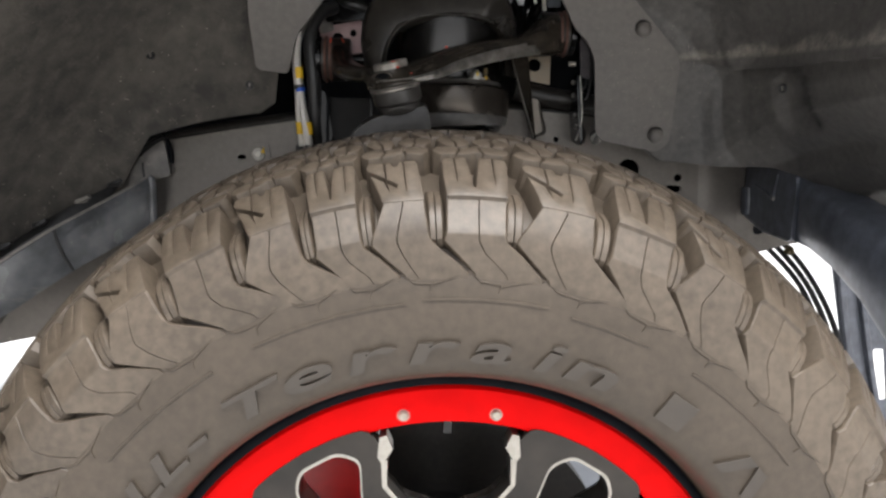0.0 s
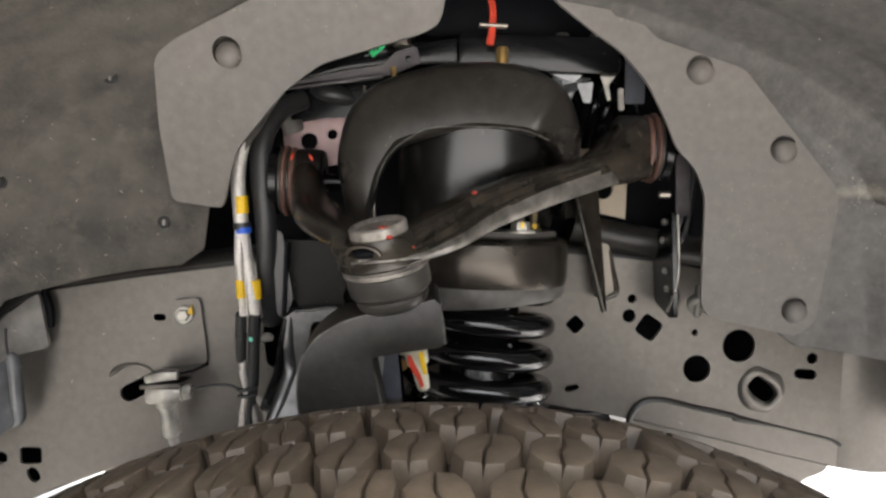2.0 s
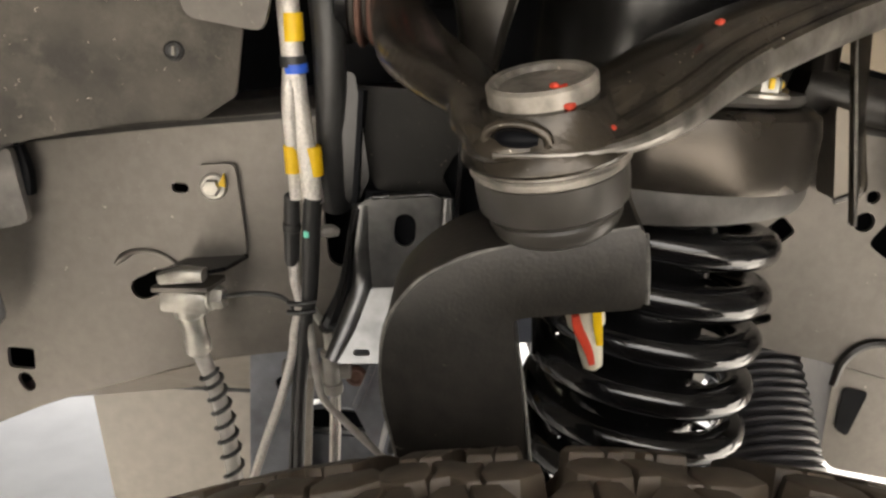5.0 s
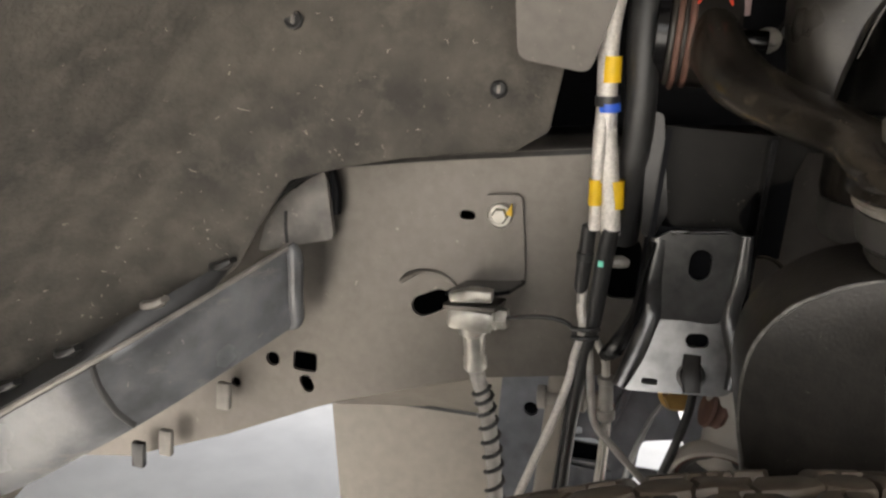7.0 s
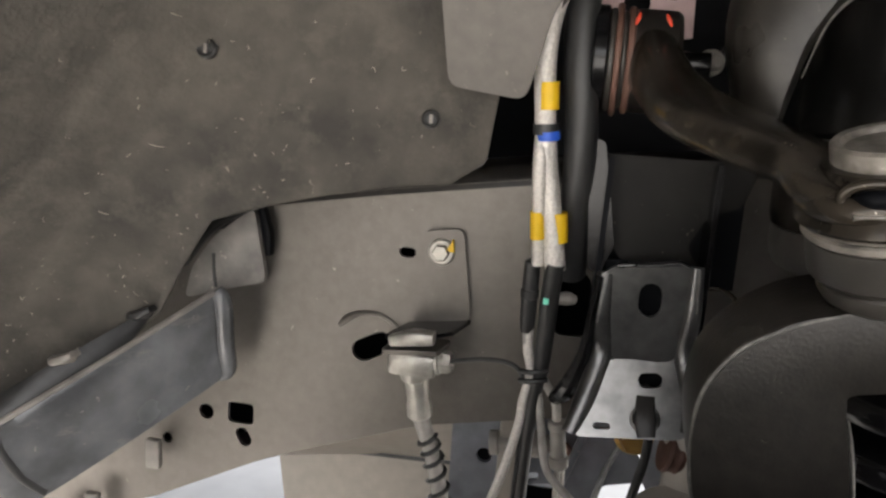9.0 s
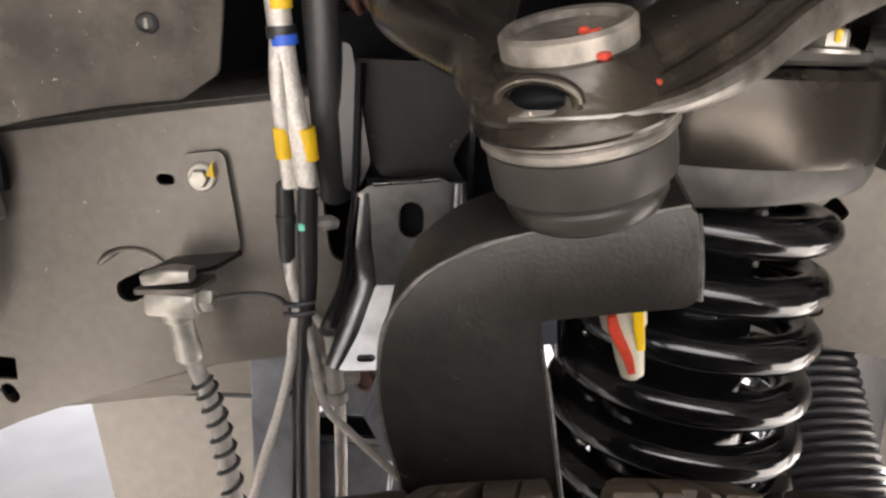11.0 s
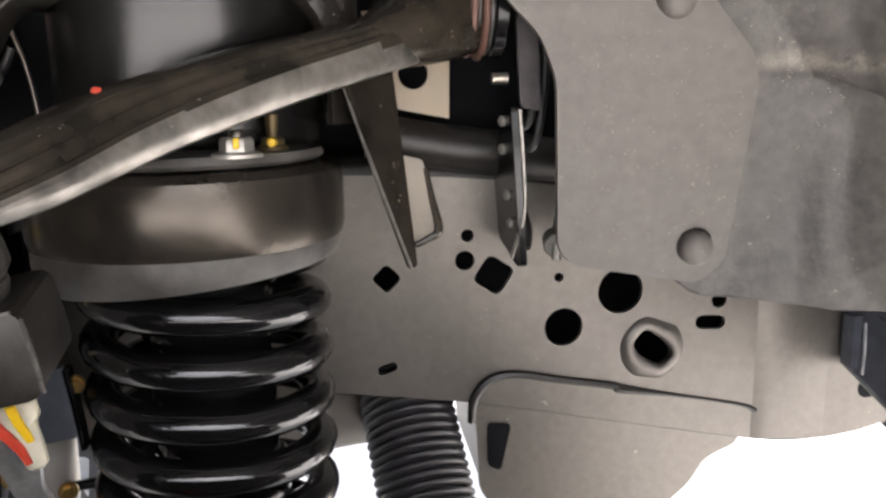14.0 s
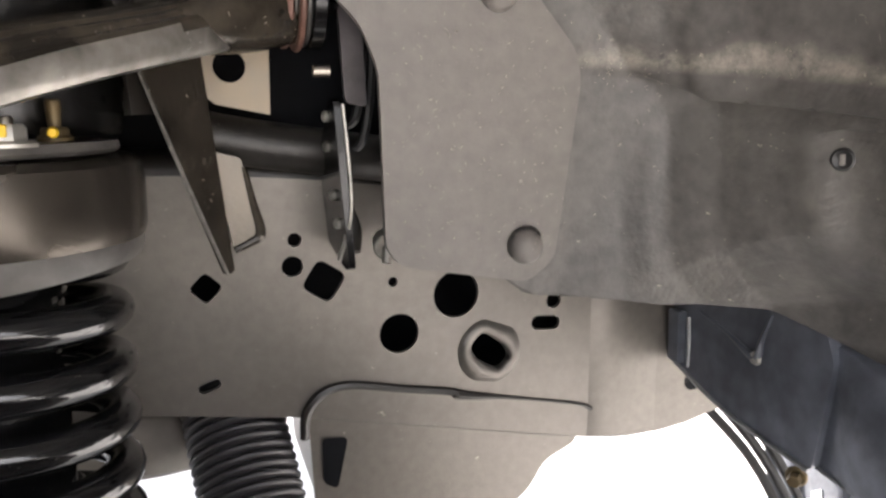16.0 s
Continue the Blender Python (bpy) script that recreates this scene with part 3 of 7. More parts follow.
part("rear_bottom_flange", rings(bmesh.new(), [[(x, WEB + 0.0085, z), (x, 1.21, z), (x, 1.21, z + 0.004), (x, WEB + 0.0085, z + 0.004)] for x, z in rear[2:6]]), FRAME, rail)
part("rear_inner_web", plate([(x, z + 0.004) for x, z in rear], [], facing(1.206), 0.004), BAYDARK, rail)
# raised lip pressed round the six-sided hole, and the vertical swage
bm = bmesh.new()
centre = Vector((0.400, 0.8185))
base_loop = [Vector(p) - centre for p in rounded([(0.384, 0.823), (0.394, 0.834), (0.411, 0.822), (0.416, 0.813), (0.407, 0.804), (0.391, 0.813)], 0.005)]
round_loop = [p.normalized() * 0.0245 for p in base_loop]
rings(bm, [[(centre.x + p.x * (1 - q) + c.x * q, WEB - h, centre.y + p.y * (1 - q) + c.y * q) for p, c in zip(base_loop, round_loop)] for q, h in ((0.0, -0.002), (0.0, 0.0018), (0.15, 0.0030), (0.40, 0.0034), (0.65, 0.0028), (0.85, 0.0012), (1.0, -0.0006))], caps=False)
part("pressed_lip", bm, FRAME, rail, smooth=70)
bm = bmesh.new()
rings(bm, [[(x, WEB - h, z) for x, h in ((0.478, -0.001), (0.488, 0.0022), (0.498, 0.0036), (0.510, 0.0030), (0.530, 0.0012), (0.548, -0.0008))] for z in (0.742, 0.78, 0.85, 0.915)], closed=False)
part("swage", bm, FRAME, rail, smooth=70)

# sheet-metal hanger box welded below the rail
hang = thing("hanger_box", (0.38, 1.14, 0.7), "satin grey welded steel hanger box under the frame rail", "bracket")
face = rounded([(0.272, 0.800), (0.300, 0.802), (0.380, 0.786), (0.470, 0.768), (0.482, 0.760), (0.479, 0.733), (0.452, 0.722), (0.440, 0.702), (0.420, 0.686), (0.286, 0.700), (0.276, 0.712)], 0.008, 3)
part("face", plate(face, [], facing(1.122), 0.004), FRAME, hang)
# flat dark patch painting a soft shadow on the face
part("painted_shadow", plate(rounded([(0.2815, 0.7660), (0.2995, 0.7640), (0.2915, 0.7274), (0.2815, 0.7330)], 0.004, 3), [], facing(1.1205), 0.0010), BAYDARK, hang, "dark patch painting a shadow on the box")
part("side", plate([(1.126, 0.79), (1.126, 0.705), (1.25, 0.715), (1.25, 0.80)], [], lambda a, b, d: (0.276 + d + 0.2 * (0.8 - b) * 0.3, a, b), 0.004), FRAME, hang)
part("floor", plate([(0.285, 1.126), (0.42, 1.126), (0.42, 1.25), (0.285, 1.25)], [], lambda a, b, d: (a, b, 0.704 - 0.1 * (a - 0.285) + d), 0.004), FRAME, hang)
bm = bmesh.new()
tube(bm, [(0.268, 1.111, 0.772), (0.270, 1.1095, 0.79), (0.281, 1.109, 0.803), (0.300, 1.109, 0.806), (0.335, 1.109, 0.799), (0.372, 1.109, 0.792), (0.378, 1.109, 0.789), (0.42, 1.1095, 0.781), (0.470, 1.1095, 0.770), (0.484, 1.110, 0.764)],
     [0.003, 0.0035, 0.0035, 0.0030, 0.0028, 0.0028, 0.0036, 0.0014, 0.0014, 0.002], 8)
part("weld_bead", bm, KNUCKLE, hang, "dark rough weld bead")

# bump tab and hose tab bolted to the web
tab = thing("hose_tab", (-0.16, 1.1, 0.85), "black folded steel tab bolted to the frame rail", "bracket")
part("blade", plate(rounded([(-0.180, 0.893), (-0.152, 0.897), (-0.143, 0.834), (-0.172, 0.829)], 0.006, 3), [], facing(1.1045), 0.003), FRAME, tab)
part("shelf", plate([(-0.186, 1.1055), (-0.143, 1.1055), (-0.150, 1.078), (-0.176, 1.062), (-0.195, 1.075)], [], lambda a, b, d: (a, b, 0.829 + 0.15 * (a + 0.16) + d), 0.003), BLACKP, tab)
bolt = thing("tab_bolt", (-0.166, 1.104, 0.88), "pale flange bolt with a yellow paint mark in the frame rail", "bolt")
part("head", hexnut(bmesh.new(), toward((-0.166, 1.1043, 0.880), OUT), 0.006, 0.007, 0.0092), ZINC, bolt)
part("paint_mark", plate([(-0.162, 0.882), (-0.157, 0.881), (-0.158, 0.890)], [], facing(1.0995), 0.003), YELLOW, bolt)
bm = bmesh.new()
tube(bm, [(-0.238, 1.1095, 0.818), (-0.232, 1.109, 0.824), (-0.222, 1.109, 0.829), (-0.208, 1.109, 0.829), (-0.196, 1.109, 0.822), (-0.190, 1.109, 0.812)], [0.0015, 0.0028, 0.0018, 0.0016, 0.0016, 0.0012], 8)
part("weld_arc", bm, FRAME, rail)

# skid panel and cross member under the rail
skid = thing("skid_panel", (-0.26, 1.35, 0.55), "beige painted steel skid panel behind the frame rail", "panel")
part("panel_face", plate(rounded([(-0.36, 0.616), (-0.32, 0.626), (-0.175, 0.632), (-0.165, 0.40), (-0.33, 0.40)], 0.006), [], facing(1.3), 0.004), PANEL, skid)
part("upper_sheet", rings(bmesh.new(), [[(x, 1.205, 0.60 + 0.35 * (x + 0.5)), (x, 1.30, 0.628 + 0.04 * (x + 0.25)), (x, 1.304, 0.628 + 0.04 * (x + 0.25)), (x, 1.209, 0.603 + 0.35 * (x + 0.5))] for x in (-0.34, -0.25, -0.165)]), PANEL, skid)
part("panel_lip", tube(bmesh.new(), [(-0.325, 1.298, 0.626), (-0.25, 1.297, 0.629), (-0.178, 1.297, 0.632)], 0.003, 8), CABLE, skid)
cross = thing("cross_member", (-0.1, 1.3, 0.62), "black steel cross member under the engine", "cross member")
part("beam", bar(bmesh.new(), [(-0.10, 1.19, 0.60, 0.10, 0.08), (-0.09, 1.3, 0.58, 0.10, 0.08), (-0.08, 1.7, 0.54, 0.12, 0.09), (-0.08, 2.2, 0.52, 0.12, 0.09)], power=6), BLUEGREY, cross)
part("end_flange", plate(rounded([(-0.158, 0.655), (-0.042, 0.655), (-0.042, 0.545), (-0.158, 0.545)], 0.01, 3), [], facing(1.184), 0.005), BLUEGREY, cross)



# ---------------------------------------------------------------- wheel
CARCASS = [(0.0, 0.436), (0.05, 0.4325), (0.1, 0.422), (0.125, 0.412), (0.148, 0.399), (0.163, 0.386), (0.172, 0.368), (0.179, 0.345), (0.182, 0.318), (0.180, 0.295), (0.1735, 0.275), (0.160, 0.2655), (0.145, 0.2625), (0.134, 0.259), (0.128, 0.247)]
_line = curve_through(CARCASS, 8)
_arc = np.concatenate([[0], np.cumsum([np.linalg.norm(b - a) for a, b in zip(_line, _line[1:])])])


def across(s, h=0.0):
    """A point of the tyre's cross-section s metres along its skin from the middle (outer side negative), h above the skin: (offset, radius)."""
    q = min(abs(s), _arc[-1] - 1e-4)
    v, r = (float(np.interp(q, _arc, [p[k] for p in _line])) for k in (0, 1))
    v2, r2 = (float(np.interp(min(q + 1e-3, _arc[-1]), _arc, [p[k] for p in _line])) for k in (0, 1))
    v1, r1 = (float(np.interp(max(q - 1e-3, 0), _arc, [p[k] for p in _line])) for k in (0, 1))
    t = Vector((v2 - v1, r2 - r1)).normalized()
    v, r = v - t.y * h, r + t.x * h
    if s > 0:  # the inner shoulder is worn lower
        r -= 0.125 * max(v - 0.07, 0.0)
    return (math.copysign(v, s), r)


def on_tyre(u, s, h):
    v, r = across(s, h)
    a = u / 0.45
    return (r * math.sin(a), v, r * math.cos(a))


def strip(bm, stations, sipe=(False, False)):
    """One lug: rows of (s, left u, right u, height)."""
    loops = []
    for s, a, b, h in stations:
        c0, c1 = (0.0002 if sipe[0] else 0.0013), (0.0002 if sipe[1] else 0.0013)
        w0, w1 = (0.0 if sipe[0] else 0.0020), (0.0 if sipe[1] else 0.0020)
        loops.append([on_tyre(a - w0, s, -0.007), on_tyre(a, s, h - c0), on_tyre(a + c0, s, h), on_tyre(b - c1, s, h), on_tyre(b, s, h - c1), on_tyre(b + w1, s, -0.007)])
    return rings(bm, loops)


wheel = thing("wheel", HUB, "dusty all-terrain tyre on a black wheel with a red bead ring", "wheel")
wheel.location = HUB
bm = bmesh.new()
sink = lambda s: -0.006 * float(np.interp(abs(s), [0.185, 0.216], [1, 0]))
prof = [across(s, sink(s)) for s in (-_arc[-1] + 1e-4 + (2 * _arc[-1] - 2e-4) * k / 120 for k in range(121))]
rings(bm, [[(r * math.sin(2 * math.pi * i / 144), v, r * math.cos(2 * math.pi * i / 144)) for i in range(144)] for v, r in prof], caps=False)
tyre = new("tyre", link(bm, "tyre", SIDEWALL, 60))
tyre.parent = wheel
tagged(tyre, "dusty brown-grey rubber tyre with chunky lugs")

# tread: blocks of uneven pitch; f runs from 0 to 1 across a pitch, d is the way along the skin from the middle
PITCH = [8.8, 7.8, 6.5, 7.45, 8.55, 9.9, 8.95, 9.45] + [292.6 / 34] * 34
STARTS = [-32.65 + sum(PITCH[:i]) for i in range(len(PITCH))]


def piece(bm, poly, p, side=1, h=0.012, draft=0.0022, soft=0.0011):
    """One rubber block with a free outline of (f, d) on a pitch of p degrees."""
    flat = [Vector((f * radians(p) * 0.45, d)) for f, d in poly]
    pts = []
    for a, b in zip(flat, flat[1:] + flat[:1]):
        n = max(1, int((b - a).length / 0.009))
        pts += [a + (b - a) * k / n for k in range(n)]
    n = len(pts)
    if sum(pts[i].x * pts[(i + 1) % n].y - pts[(i + 1) % n].x * pts[i].y for i in range(n)) < 0:
        pts.reverse()
    outs = []
    for i in range(n):
        e0, e1 = (pts[i] - pts[i - 1]).normalized(), (pts[(i + 1) % n] - pts[i]).normalized()
        o = Vector((e0.y + e1.y, -e0.x - e1.x))
        outs.append(o.normalized() / max(0.6, o.length / 2) if o.length > 0.2 else Vector((0, 0)))
    loop = lambda grow, up: [on_tyre(q.x + o.x * grow, side * (q.y + o.y * grow), up) for q, o in zip(pts, outs)]
    return rings(bm, [loop(draft, -0.007), loop(0, h - soft), loop(-0.35 * soft, h - 0.3 * soft), loop(-soft, h)])


def flank(bm, p, side, rows):
    """The wall of a shoulder block in two halves parted by a hairline cut; its foot sweeps round under the next block. rows: (d, left f, cut f, right f, height)."""
    u = radians(p) * 0.45
    strip(bm, [(side * d, a * u, c * u - 0.0004, h) for d, a, c, b, h in rows], sipe=(False, True))
    strip(bm, [(side * d, c * u + 0.0004, b * u, h) for d, a, c, b, h in rows], sipe=(True, False))


def shoulder_a(p, side):
    """Four tongues parted by two cuts and a tapered slot, over a scooped wall."""
    bm = bmesh.new()
    piece(bm, [(0.15, 0.1625), (0.125, 0.140), (0.125, 0.119), (0.15, 0.115), (0.262, 0.113), (0.30, 0.150), (0.278, 0.113), (0.42, 0.114), (0.455, 0.132), (0.495, 0.153), (0.515, 0.153), (0.545, 0.132), (0.575, 0.114),
               (0.735, 0.113), (0.755, 0.150), (0.751, 0.113), (0.89, 0.115), (0.92, 0.120), (0.915, 0.140), (0.90, 0.1625)], p, side)
    flank(bm, p, side, [(0.1622, 0.15, 0.55, 0.90, 0.0112), (0.1634, 0.15, 0.55, 0.90, 0.0088), (0.1680, 0.145, 0.55, 0.90, 0.0068), (0.1750, 0.14, 0.55, 0.90, 0.0060), (0.1820, 0.135, 0.55, 0.905, 0.0064), (0.1865, 0.13, 0.55, 0.905, 0.0078),
                        (0.1880, 0.12, 0.55, 0.91, 0.0076), (0.192, 0.10, 0.56, 0.94, 0.0066), (0.200, 0.25, 0.64, 1.16, 0.0046), (0.207, 0.38, 0.80, 1.32, 0.0032), (0.2135, 0.50, 0.95, 1.47, 0.0018), (0.2195, 0.56, 1.0, 1.50, -0.0006)])
    return bm


def shoulder_b(p, side):
    """A leaning face with a slanting groove and two cuts, over a wall that juts out below."""
    bm = bmesh.new()
    piece(bm, [(0.28, 0.1655), (0.20, 0.148), (0.135, 0.134), (0.325, 0.1435), (0.405, 0.158), (0.345, 0.1448), (0.49, 0.1515), (0.515, 0.1485), (0.365, 0.141), (0.345, 0.118), (0.43, 0.117), (0.46, 0.124), (0.52, 0.124), (0.55, 0.118),
               (0.596, 0.118), (0.622, 0.158), (0.612, 0.118), (0.77, 0.118), (0.80, 0.122), (0.845, 0.150), (0.87, 0.1655)], p, side)
    piece(bm, [(0.09, 0.122), (0.115, 0.128), (0.35, 0.140), (0.328, 0.118), (0.13, 0.1165)], p, side)
    flank(bm, p, side, [(0.1652, 0.28, 0.56, 0.87, 0.0112), (0.1685, 0.25, 0.55, 0.87, 0.0098), (0.178, 0.155, 0.49, 0.89, 0.0086), (0.188, 0.055, 0.43, 0.91, 0.0074), (0.192, 0.045, 0.43, 0.95, 0.0066), (0.200, 0.19, 0.49, 1.14, 0.0046),
                        (0.207, 0.33, 0.57, 1.34, 0.0032), (0.2135, 0.47, 0.66, 1.49, 0.0018), (0.2195, 0.52, 0.75, 1.55, -0.0006)])
    return bm


def second_row(p, side):
    """A wide block between centre and shoulder with two bent cuts."""
    bm = bmesh.new()
    g = 0.011
    piece(bm, [(0.05, 0.105), (0.02, 0.099), (0.07, 0.0925), (0.22, 0.0885), (0.34 - g, 0.091), (0.36 - g, 0.099), (0.31 - g, 0.1085), (0.13, 0.109)], p, side)
    piece(bm, [(0.31 + g, 0.1085), (0.36 + g, 0.099), (0.34 + g, 0.091), (0.46, 0.0925), (0.56, 0.0875), (0.65 - g, 0.0875), (0.61 - g, 0.096), (0.65 - g, 0.105), (0.56, 0.1045), (0.45, 0.1085)], p, side)
    piece(bm, [(0.65 + g, 0.105), (0.61 + g, 0.096), (0.65 + g, 0.0875), (0.84, 0.0885), (0.975, 0.094), (0.965, 0.102), (0.89, 0.1075)], p, side, h=0.0118)
    return bm


def hexed(p, side, f0, f1, d0, d1, lean=0.0):
    """A six-sided inner block: two halves parted by a bent cut. lean: how far its outer end is shifted round the tyre."""
    bm = bmesh.new()
    w, t, g = f1 - f0, d1 - d0, 0.010
    at = lambda a, b: (f0 + w * a + lean * (b - 0.5), d0 + t * b)
    cut = [(0.50, 1.0), (0.53, 0.62), (0.45, 0.42), (0.50, 0.0)]
    piece(bm, [at(a - g / w, b) for a, b in cut] + [at(0.22, 0.06), at(0.0, 0.36), at(0.03, 0.66), at(0.20, 0.95)], p, side)
    piece(bm, [at(a + g / w, b) for a, b in reversed(cut)] + [at(0.84, 0.97), at(1.0, 0.60), at(0.96, 0.30), at(0.80, 0.03)], p, side, h=0.0118)
    return bm


def tie(p):
    """The rounded stone bar low in the gap beside a shoulder block, split by a hairline."""
    bm = bmesh.new()
    u = radians(p) * 0.45
    for a, b in ((-0.085, 0.0), (0.012, 0.10)):
        strip(bm, [(-0.138, a * u, b * u, -0.004), (-0.150, a * u, b * u, 0.0005), (-0.158, a * u, b * u, 0.0034), (-0.166, a * u, b * u, 0.0048), (-0.176, a * u, b * u, 0.0052), (-0.185, a * u, b * u, 0.0050), (-0.190, a * u, b * u, 0.0040), (-0.1945, a * u, b * u, -0.001)],
              sipe=(a > 0, a < 0))
    return bm


BLOCKS = (("a_or_b_out", 0.0), ("a_or_b_in", 0.45), ("row_out", 0.0), ("row_in", 0.5), ("third_left_out", 0.0), ("third_right_out", 0.0), ("third_left_in", 0.3), ("third_right_in", 0.3),
          ("fourth_left_out", 0.0), ("fourth_right_out", 0.0), ("fourth_left_in", 0.2), ("fourth_right_in", 0.2), ("middle_left", 0.1), ("middle_right", 0.1), ("tie", 0.0))
HEXES = {"third_left": (0.10, 0.50, 0.0545, 0.0885, 0.06), "third_right": (0.545, 1.04, 0.0600, 0.0865, -0.05), "fourth_left": (0.30, 0.72, 0.0185, 0.0555, -0.10), "fourth_right": (0.77, 1.25, 0.0230, 0.0580, 0.06)}
made, rest_v, rest_f = {}, [], []


def block_mesh(key, p):
    if (key, p) not in made:
        bm = {"a_out": lambda: shoulder_a(p, -1), "b_out": lambda: shoulder_b(p, -1), "a_in": lambda: shoulder_a(p, 1), "b_in": lambda: shoulder_b(p, 1), "row_out": lambda: second_row(p, -1), "row_in": lambda: second_row(p, 1),
              "middle_left": lambda: hexed(p, 1, 0.02, 0.46, -0.0170, 0.0150, 0.10), "middle_right": lambda: hexed(p, 1, 0.52, 0.96, -0.0140, 0.0175, 0.08), "tie": lambda: tie(p),
              **{k + end: (lambda k=k, side=side: hexed(p, side, *HEXES[k])) for k in HEXES for end, side in (("_out", -1), ("_in", 1))}}[key]()
        made[key, p] = link(bm, "stone_bar" if key == "tie" else "tread_block", RUBBER, 32)
    return made[key, p]


for i, (start, p) in enumerate(zip(STARTS, PITCH)):
    for key, shift in BLOCKS:
        me = block_mesh(key.replace("a_or_b", "ab"[i % 2]), p)
        turn = Matrix.Rotation(radians(start + shift * p), 4, "Y")
        if start < 60 or start > 296:
            ob = new("stone_bar" if key == "tie" else "tread_block", me)
            ob.parent = tyre
            ob.matrix_local = turn
        else:
            n0 = len(rest_v)
            rest_v += [turn @ v.co for v in me.vertices]
            rest_f += [tuple(n0 + k for k in q.vertices) for q in me.polygons]
me = bpy.data.meshes.new("lower_tread")
me.from_pydata(rest_v, [], rest_f)
me.materials.append(RUBBER)
ob = new("lower_tread", me)
ob.parent = tyre
tagged(ob, "dusty rubber blocks of the tread's lower half", kind="stuff")

# raised lettering, one glyph at a time round the sidewall
RLET = 0.284


def glyph(ch, size):
    cu = bpy.data.curves.new("glyph", "FONT")
    cu.body, cu.size, cu.extrude, cu.offset, cu.align_x = ch, size, 0.0, size * 0.022, "CENTER"
    tmp = new("glyph", cu)
    me = bpy.data.meshes.new_from_object(tmp.evaluated_get(bpy.context.evaluated_depsgraph_get()))
    bpy.data.objects.remove(tmp)
    return me


def sidewall_at(r):
    return -float(np.interp(-r, [-p[1] for p in _line[20:]], [p[0] for p in _line[20:]]))


def raised(me_points, faces, angle, name):
    me = bpy.data.meshes.new(name)
    pts = []
    for x, y in me_points:
        r, a = RLET + y, radians(angle) + x / RLET
        pts.append((r * math.sin(a), sidewall_at(r) - 0.0030, r * math.cos(a)))
    me.from_pydata(pts, [], faces)
    bm = bmesh.new()
    bm.from_mesh(me)
    ext = bmesh.ops.extrude_face_region(bm, geom=list(bm.faces))
    bmesh.ops.translate(bm, vec=(0, 0.0040, 0), verts=[g for g in ext["geom"] if isinstance(g, bmesh.types.BMVert)])
    ob = new(name, link(bm, name, LETTER, 30))
    ob.parent = tyre
    return ob


for ch, ang in zip("ALL-TERRAIN", (-57.5, -51.5, -46, -40.5, -31, -22, -13, -4, 5.0, 13, 20)):
    me = glyph(ch if ang < -30 else ch.lower(), 0.040 if ang < -30 else 0.046)
    raised([(v.co.x * (1.45 if ch in "ALL-I" else 1.75) + v.co.y * 0.34, v.co.y * 0.74) for v in me.vertices], [tuple(p.vertices) for p in me.polygons], ang, "raised_letter")
for ang, w, tilt in ((34.5, 0.022, 0), (36.0, 0.007, 0), (47, 0.010, 0.006), (51.5, 0.010, -0.006)):
    raised([(-w / 2 - tilt, 0.0), (w / 2 - tilt, 0.0), (w / 2 + tilt, 0.024), (-w / 2 + tilt, 0.024)], [(0, 1, 2, 3)], ang, "raised_bar")
bm = bmesh.new()
for a0, a1, rr in ((-26, -6, 0.328), (-4, 12, 0.330), (15, 26, 0.327), (-50, -32, 0.326), (33, 52, 0.326)):
    rings(bm, [[(r * math.sin(radians(a)), sidewall_at(r) - h, r * math.cos(radians(a))) for r, h in ((rr, -0.001), (rr + 0.0005, 0.001), (rr + 0.002, 0.001), (rr + 0.0025, -0.001))] for a in np.arange(a0, a1 + 0.1, 1.0)])
for start, p in zip(STARTS, PITCH):
    u = radians(p) * 0.45
    for way in ([(0.47, 0.2130), (0.30, 0.2160), (-0.04, 0.2215), (-0.09, 0.2235), (-0.11, 0.2275)], [(0.47, 0.2130), (0.62, 0.2200), (0.91, 0.2215)]):
        rings(bm, [[on_tyre(f * u + radians(start) * 0.45, -(d + q), h) for q, h in ((-0.0012, -0.001), (-0.0004, 0.0009), (0.0005, 0.0009), (0.0012, -0.001))] for f, d in way])
ob = new("sidewall_line", link(bm, "sidewall_line", SIDEWALL, 30))
ob.parent = tyre

AXLE = Matrix.Translation(HUB) @ Matrix.Rotation(radians(90), 4, "X")  # local z points out of the wheel


def wheel_part(name, bm, material, parent=wheel, label="", smooth=35):
    return part(name, bm, material, parent, label, smooth)


rim = wheel_part("rim_barrel", lathe(bmesh.new(), [(0.252, 0.136), (0.246, 0.139), (0.236, 0.132), (0.224, 0.120), (0.218, 0.09), (0.214, 0.0), (0.218, -0.12), (0.243, -0.13), (0.246, -0.14), (0.236, -0.14), (0.212, -0.12), (0.207, 0.0), (0.210, 0.09), (0.214, 0.118)], AXLE, 96, caps=False), GLOSS)
# black ring added to paint the shadow between tyre and bead ring
wheel_part("bead_shadow_ring", lathe(bmesh.new(), [(0.2495, 0.132), (0.2600, 0.134), (0.2600, 0.1395), (0.2575, 0.1415), (0.2530, 0.1425), (0.2495, 0.1425)], AXLE, 128, caps=False), BAYDARK, label="black ring painting the shadow between tyre and bead ring")
ring = wheel_part("bead_ring", lathe(bmesh.new(), [(0.2530, 0.138), (0.2530, 0.1425), (0.2505, 0.1462), (0.240, 0.148), (0.228, 0.1475), (0.2235, 0.145), (0.2225, 0.140), (0.2225, 0.130)], AXLE, 128, caps=False), RED, label="bright red bead ring")
